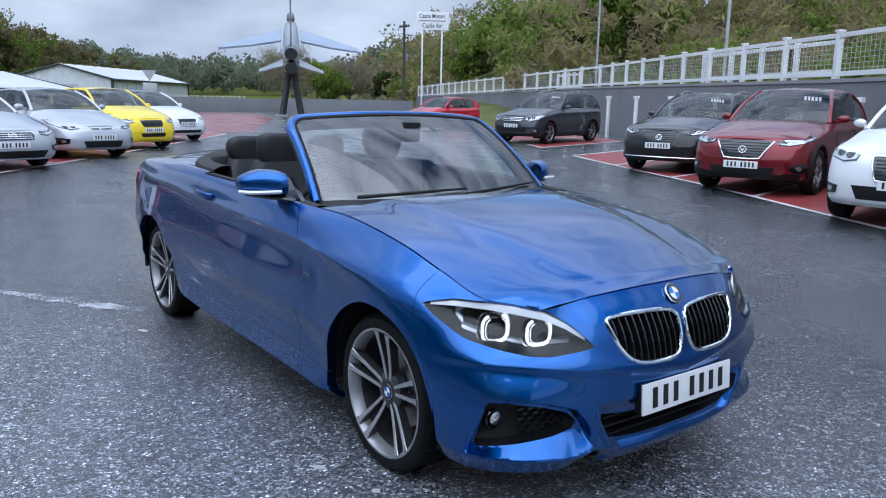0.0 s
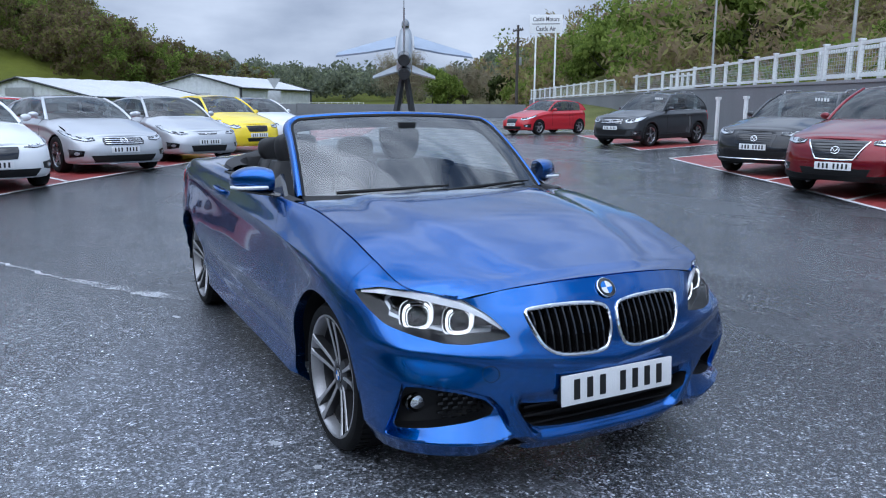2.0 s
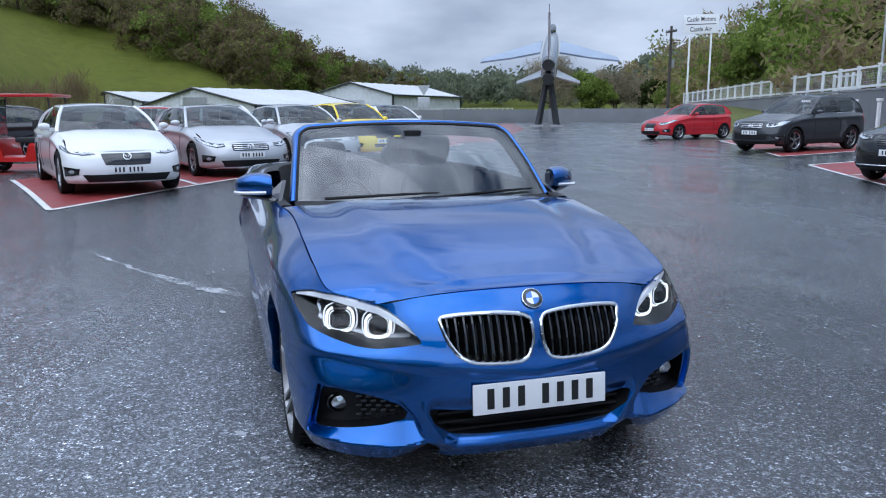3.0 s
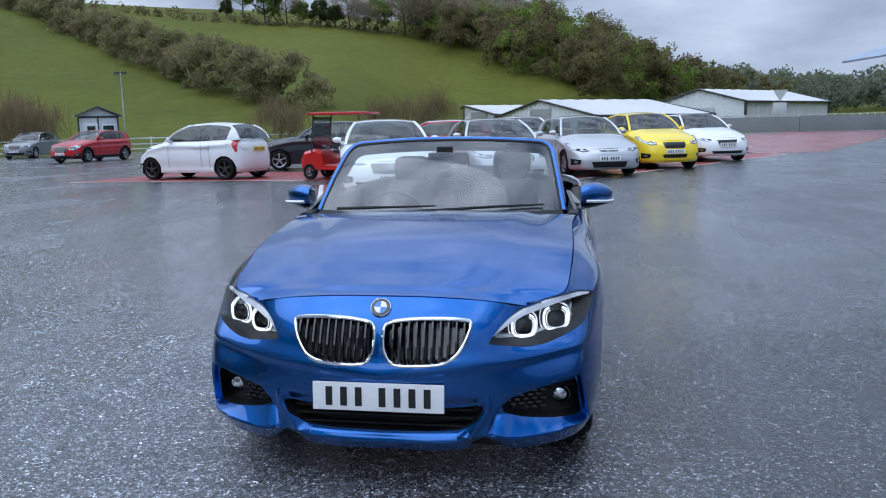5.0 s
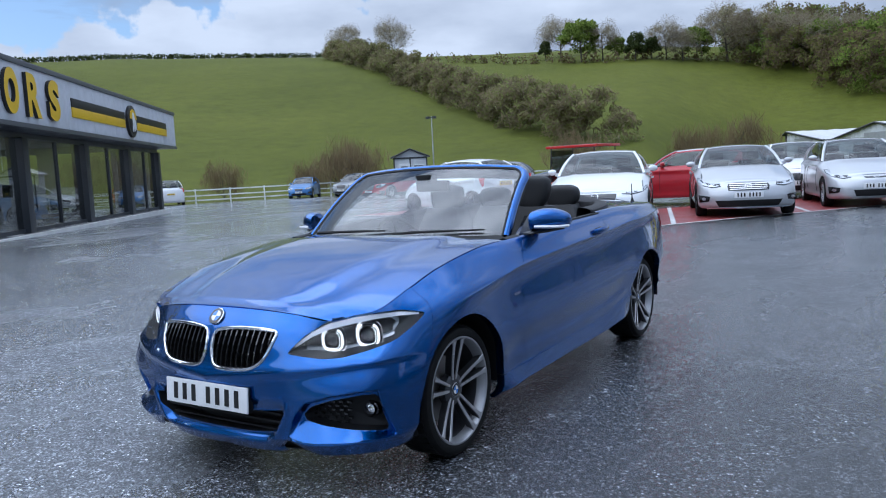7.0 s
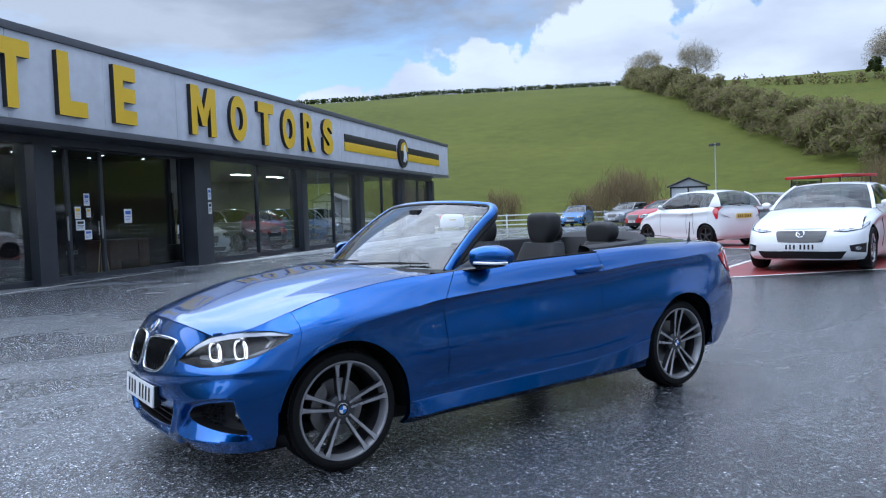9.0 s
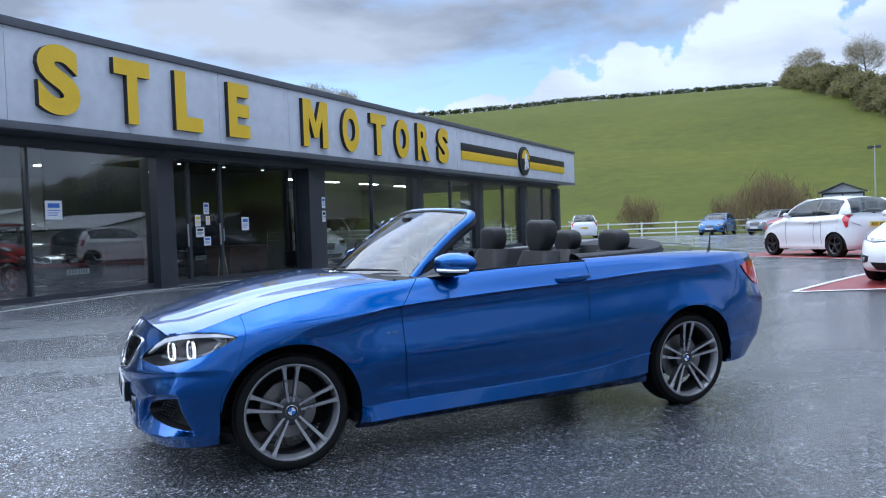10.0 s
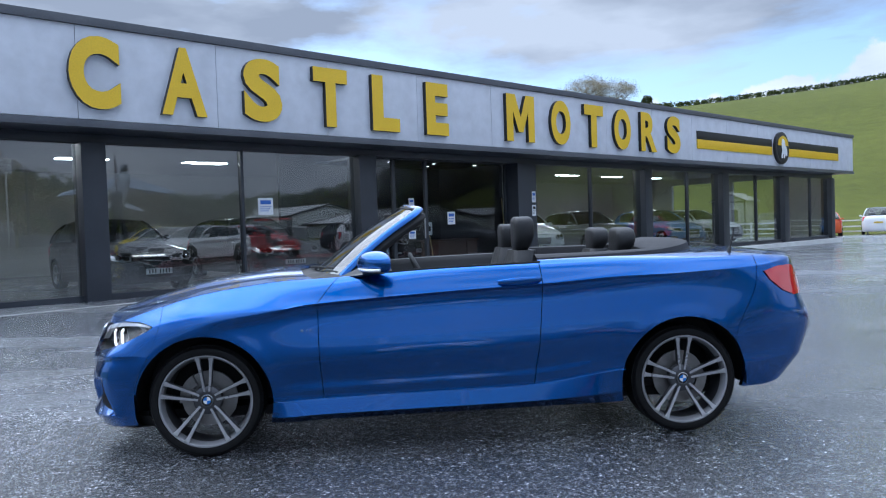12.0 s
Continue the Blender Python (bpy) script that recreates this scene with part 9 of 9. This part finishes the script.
def shed(cx, cy, deg, w, l, eave, ridge, label, ry=0.0, left=None):
    """A long metal shed: ribbed walls, pitched roof in sheets, roller door. x along the ridge."""
    s = thing("metal_shed", pose(cx, cy, -0.2, 0, 0, deg), label, "shed", "sheds beyond the yard")
    left = eave if left is None else left
    low = {-1: left, 1: eave}
    for sd in (-1, 1):
        y, eave = sd * w / 2, low[sd]
        bm = bmesh.new()
        xs = np.arange(-l / 2, l / 2 + 0.01, 0.5)
        P = [[(x, y + (0.04 if i % 2 else -0.04), 0), (x, y + (0.04 if i % 2 else -0.04), eave)] for i, x in enumerate(xs)]
        grid_faces(bm, P)
        part("side_wall", bm, M_sheet, s, smooth=False)
    for x in (-l / 2, l / 2):
        bm = bmesh.new()
        P = []
        for i, a in enumerate(np.linspace(-w / 2, w / 2, int(w / 0.45))):
            off = 0.05 if i % 2 else -0.05
            P.append([(x + off, a, 0), (x + off, a, float(np.interp(a, (-w / 2, ry, w / 2), (left, ridge, low[1]))) - 0.03)])
        grid_faces(bm, P)
        part("gable_wall", bm, M_sheet, s, smooth=False)
        bm = bmesh.new()
        ex = x + math.copysign(0.32, x)
        tube(bm, [(ex, -w / 2 - 0.3, left - 0.1), (ex, ry, ridge + 0.02), (ex, w / 2 + 0.3, low[1] - 0.1)], 0.11, 6)
        part("barge_board", bm, M_dark_steel, s)
        for sd in (-1, 1):
            y = sd * w / 2
            part("corner_trim", box((x - 0.12, y - 0.12, 0), (x + 0.12, y + 0.12, low[sd]), 0.02), M_dark_steel, s)
    for sd in (-1, 1):
        eave = low[sd]
        bm = bmesh.new()
        n = int(l / 1.0)
        P = [[(-l / 2 - 0.3 + (l + 0.6) * i / n, sd * (w / 2 + 0.3), eave - 0.12 + (0.06 if i % 2 else 0)), (-l / 2 - 0.3 + (l + 0.6) * i / n, ry, ridge + 0.06 + (0.06 if i % 2 else 0))] for i in range(n + 1)]
        grid_faces(bm, P)
        part("roof_slope", bm, M_roof_sheet, s, smooth=False)
        bm = bmesh.new()
        tube(bm, [(-l / 2 - 0.3, sd * (w / 2 + 0.36), eave - 0.15), (l / 2 + 0.3, sd * (w / 2 + 0.36), eave - 0.15)], 0.12, 6)
        part("gutter", bm, M_dark_steel, s)
    part("roller_door", box((l / 2 + 0.101, -2.2, 0.0), (l / 2 + 0.16, 2.2, 3.2), 0.02), M_galv, s)
    return s


shed(-101.4, -4.05, -57, 9.2, 15, 2.9, 4.1, "small pale metal shed with a lopsided roof", -4.1, 3.9)
shed(-88.5, 4.3, -57, 21.4, 15, 2.4, 4.15, "wide pale metal shed with a low pitched roof")
shed(-106.3, 24.6, -45, 13.1, 19.4, 3.95, 5.5, "tall pale metal shed with a low pitched roof")

# little white hut
hut = thing("hut", pose(-43.6, -30.4, float(ground_z(-43.6, -30.4)) - 0.05, 0, 0, 35), "small white hut with a pitched roof and dark trim", "hut")
part("wall", box((-1.1, -1.2, 0), (1.1, 1.2, 2.55), 0.01), M_sheet, hut)
for sd in (-1, 1):
    bm = bmesh.new()
    prism(bm, [(0, 3.12), (sd * 1.42, 2.52), (sd * 1.42, 2.60), (0, 3.20)], -1.35, 1.35, lambda a, b, d: (d, a, b))
    part("roof_slope", bm, M_roof_sheet, hut, smooth=False)
bm = bmesh.new()
prism(bm, [(-1.2, 2.552), (1.2, 2.552), (0, 3.08)], -1.09, 1.09, lambda a, b, d: (d, a, b))
part("gable", bm, M_sheet, hut, smooth=False)
bm = bmesh.new()
tube(bm, [(1.38, -1.44, 2.54), (1.38, 0, 3.16), (1.38, 1.44, 2.54)], 0.06, 6)
part("barge_board", bm, M_dark_steel, hut)
part("eaves_board", box((1.101, -1.2, 2.44), (1.16, 1.2, 2.55)), M_dark_steel, hut)
for y in (-1.2, -0.02, 1.2):
    part("corner_trim", box((1.101, y - 0.05, 0), (1.14, y + 0.05, 2.55)), M_dark_steel, hut)
door = part("door", box((1.101, -0.85, 0.1), (1.15, -0.05, 2.1), 0.01), M_white_wood, hut)
part("door_pane", box((1.152, -0.7, 1.0), (1.16, -0.2, 1.9)), M_car_glass, door)
win = part("window", box((1.101, 0.2, 1.0), (1.14, 1.0, 2.0), 0.01), M_white_wood, hut)
part("pane", box((1.142, 0.27, 1.07), (1.15, 0.93, 1.93)), M_car_glass, win)


def mast(x, y, h, r, name, label, heads=0, z=None):
    zg = float(ground_z(x, y)) if z is None else z
    m = thing(name, pose(x, y, zg), label, "lamp post")
    bm = bmesh.new()
    tube(bm, [(0, 0, -0.3), (0, 0, h * 0.5), (0, 0, h)], [r, r * 0.8, r * 0.6], 10)
    part("pole", bm, M_galv, m)
    if heads:
        part("crossarm", box((-0.04, -0.42, h - 0.12), (0.04, 0.42, h - 0.05)), M_dark_steel, m)
        for k in range(heads):
            yy = -0.3 + 0.6 * k / max(1, heads - 1)
            part("flood_lamp", box((0.0, yy - 0.15, h - 0.20), (0.14, yy + 0.15, h + 0.0), 0.02), M_dark_steel, m)
    return m


mast(-46.2, -30.0, 5.6, 0.06, "lamp_post", "slim steel floodlight mast by the hut", 2)
mast(-27.0, 31.5, 11.0, 0.07, "lamp_post", "tall slim steel pole on the terrace", 0, 2.3)
mast(-17.8, 30.0, 11.0, 0.09, "lamp_post", "tall slim steel pole behind the railing", 0, 2.3)
mast(-84, 23.6, 3.4, 0.05, "sign_post", "slim post with two traffic signs", 0)
sg = thing("traffic_sign", pose(-83.9, 23.5, 2.6, 0, 0, -20), "grey triangular traffic sign over a square board", "sign")
bm = bmesh.new()
prism(bm, [(-0.75, 1.9), (0.75, 1.9), (0, 0.7)], 0, 0.04, lambda a, b, d: (d, a, b))
part("triangle_board", bm, M_galv, sg, smooth=False)
part("square_board", box((0, -0.7, -1.2), (0.04, 0.7, 0.55), 0.02), M_galv, sg)

# telegraph pole
tp = thing("telegraph_pole", pose(-64.5, 43.6, 1.2), "dark wooden telegraph pole with a crossarm", "telegraph pole")
bm = bmesh.new()
tube(bm, [(0, 0, -1), (0, 0, 8.6)], [0.17, 0.12], 10)
part("pole", bm, M_wood_pole, tp)
part("crossarm", box((-0.9, -0.06, 8.0), (0.9, 0.06, 8.15)), M_wood_pole, tp)
for q in (-0.8, -0.4, 0.4, 0.8):
    bm = bmesh.new()
    lathe(bm, [(8.15, 0.03), (8.2, 0.06), (8.28, 0.05), (8.3, 0.0)], 8, "z", (q, 0, 0))
    part("insulator", bm, M_gloss_black, tp)
part("transformer_box", box((-0.2, 0.12, 4.6), (0.2, 0.4, 5.4), 0.02), M_galv, tp)

# tall two-post name board
SBX, SBY = -58.5, 42.8
board = thing("name_board", pose(SBX, SBY, 1.6, 0, 0, -38), "white two-line name board on two tall posts", "sign")
part("post", box((-0.08, -1.02, -1.5), (0.08, -0.86, 6.9), 0.01), M_white_wood, board)
part("post", box((-0.08, 0.86, -1.5), (0.08, 1.02, 6.9), 0.01), M_white_wood, board)
part("board", box((-0.06, -1.55, 6.902), (0.10, 1.55, 8.6), 0.02), M_plate, board)
part("divider", box((0.101, -1.3, 7.70), (0.115, 1.3, 7.77)), M_ink, board)


def flat_text(parent, body, width, height, m, mat, name="lettering"):
    cu = bpy.data.curves.new("glyph", "FONT")
    cu.body, cu.size, cu.resolution_u, cu.offset = body, 1.0, 3, 0.012
    ob = bpy.data.objects.new("glyph", cu)
    me = bpy.data.meshes.new_from_object(ob)
    bpy.data.objects.remove(ob)
    bm = bmesh.new()
    bm.from_mesh(me)
    bpy.data.meshes.remove(me)
    xs, ys = [v.co.x for v in bm.verts], [v.co.y for v in bm.verts]
    for v in bm.verts:
        v.co = m @ Vector(((v.co.x - min(xs)) / (max(xs) - min(xs)) * width - width / 2, 0, (v.co.y - min(ys)) / (max(ys) - min(ys)) * height))
    return part(name, bm, mat, parent, smooth=False)


TM = Matrix.Translation((0.104, 0, 0)) @ Matrix.Rotation(radians(90), 4, "Z")
flat_text(board, "Castle Motors", 2.5, 0.42, Matrix.Translation((0, 0, 7.98)) @ TM, M_ink)
flat_text(board, "Castle Air", 1.9, 0.42, Matrix.Translation((0, 0, 7.10)) @ TM, M_ink)


# preserved jet on a stand, tail towards the yard
def aircraft():
    j = thing("jet_aircraft", pose(-49.6, 23.6, float(ground_z(-49.6, 23.6)), 0, 0, 154), "silver and blue-grey preserved jet aircraft mounted nose-up on a dark stand", "aircraft")
    tilt = Matrix.Translation((0, 0, 4.0)) @ Matrix.Rotation(radians(-15.5), 4, "Y")

    def loft(name, stations, mat, n=24, cap=True):
        bm = bmesh.new()
        P = [[tilt @ Vector((x, ry * math.cos(a), zc + rz * math.sin(a))) for a in np.linspace(0, 2 * math.pi, n, endpoint=False)] for x, ry, rz, zc in stations]
        V = grid_faces(bm, P, close_v=True)
        if cap:
            bm.faces.new(V[0]), bm.faces.new(V[-1])
        return part(name, bm, mat, j)

    loft("fuselage", [(0.15, 0.52, 0.98, 0.1), (1.2, 0.58, 1.04, 0.12), (4, 0.62, 1.05, 0.15), (8, 0.62, 1.02, 0.15), (11, 0.56, 0.92, 0.2), (13.5, 0.4, 0.6, 0.2), (15.2, 0.22, 0.3, 0.1), (16.2, 0.05, 0.06, 0.05)], M_jet)
    for zc in (-0.42, 0.60):
        loft("jet_pipe", [(-0.35, 0.44, 0.44, zc), (-0.1, 0.50, 0.50, zc), (0.6, 0.52, 0.52, zc)], M_gloss_black)
    loft("canopy", [(9.6, 0.1, 0.05, 1.35), (10.4, 0.34, 0.4, 1.3), (11.6, 0.36, 0.42, 1.2), (12.7, 0.15, 0.15, 1.0)], M_gloss_black)

    def plane(name, pts, th, mat):
        bm = bmesh.new()
        lo = [bm.verts.new(tilt @ (Vector(p) + Vector(th))) for p in pts]
        hi = [bm.verts.new(tilt @ (Vector(p) - Vector(th))) for p in pts]
        bm.faces.new(hi), bm.faces.new(lo[::-1])
        for k in range(len(pts)):
            bm.faces.new((lo[k], lo[(k + 1) % len(pts)], hi[(k + 1) % len(pts)], hi[k]))
        part(name, bm, mat, j, smooth=False)

    for s in (1, -1):
        plane("wing", [(9.2, s * 0.75, 0.55), (3.4, s * 5.2, 0.30), (2.2, s * 5.3, 0.30), (3.0, s * 3.0, 0.42), (4.6, s * 0.78, 0.5)], (0, 0, 0.07), M_jet_blue)
        plane("tailplane", [(2.6, s * 0.62, -0.45), (0.2, s * 2.35, -0.75), (-0.5, s * 2.35, -0.75), (0.5, s * 0.58, -0.5)], (0, 0, 0.05), M_jet)
    plane("fin", [(4.6, 0, 1.2), (1.6, 0, 4.1), (0.2, 0, 4.3), (0.5, 0, 1.0)], (0, 0.06, 0), M_jet)
    bm = bmesh.new()
    tube(bm, [tilt @ Vector((0.3, 0, 4.2)), tilt @ Vector((0.1, 0, 4.9))], 0.03, 6)
    part("aerial", bm, M_jet, j)
    for s in (1, -1):
        bm = bmesh.new()
        top, foot = Vector((1.3, s * 0.12, 3.6)), Vector((0.7, s * 0.75, -0.2))
        tube(bm, [foot, top], [0.26, 0.22], 4, flat=1.0)
        part("stand_leg", bm, M_dark_steel, j)
        part("foot_block", box((0.2, s * 0.75 - 0.45, -0.2), (1.2, s * 0.75 + 0.45, 0.12), 0.03), M_cap, j)


aircraft()


# golf buggy
def buggy():
    g = thing("golf_buggy", pose(-14.1, -4.9, float(ground_z(-14.1, -4.9)), 0, 0, -100), "red golf buggy with a red roof behind the white saloon", "golf buggy")
    bm = bmesh.new()
    P = []
    for x, w, z0, z1 in ((1.15, 0.42, 0.35, 0.62), (1.0, 0.52, 0.28, 0.78), (0.6, 0.56, 0.28, 0.86), (0.35, 0.58, 0.28, 0.80), (0.25, 0.58, 0.28, 0.42), (-0.3, 0.58, 0.28, 0.42), (-0.4, 0.58, 0.28, 0.72), (-1.1, 0.58, 0.30, 0.72), (-1.25, 0.5, 0.36, 0.66)):
        P.append([(x, -w, z0), (x, -w * 0.97, z1 * 0.9), (x, -w * 0.8, z1), (x, w * 0.8, z1), (x, w * 0.97, z1 * 0.9), (x, w, z0)])
    V = grid_faces(bm, P, close_v=True)
    bm.faces.new(V[0]), bm.faces.new(V[-1])
    part("body", bm, M_red_plastic, g)
    part("roof", box((-1.15, -0.62, 1.78), (0.75, 0.62, 1.86), 0.035), M_red_plastic, g)
    for x, x2 in ((0.70, 0.58), (-1.05, -1.0)):
        for s in (-1, 1):
            bm = bmesh.new()
            tube(bm, [(x, s * 0.52, 0.72), (x2, s * 0.54, 1.79)], 0.02, 6)
            part("roof_post", bm, M_dark_steel, g)
    part("windshield", box((0.60, -0.52, 0.86), (0.615, 0.52, 1.74)), M_car_glass, g)
    part("seat", box((-0.55, -0.5, 0.725), (-0.05, 0.5, 0.84), 0.04), M_leather, g)
    part("seat_back", box((-0.62, -0.5, 0.86), (-0.52, 0.5, 1.25), 0.04), M_leather, g)
    g.scale = (0.78, 0.92, 0.89)
    for x in (0.78, -0.85):
        for s in (1, -1):
            wheel_parts(g, 0.225, 0.17, (x, s * 0.49, 0.225), s, 5, M_alloy, 0.55)


buggy()
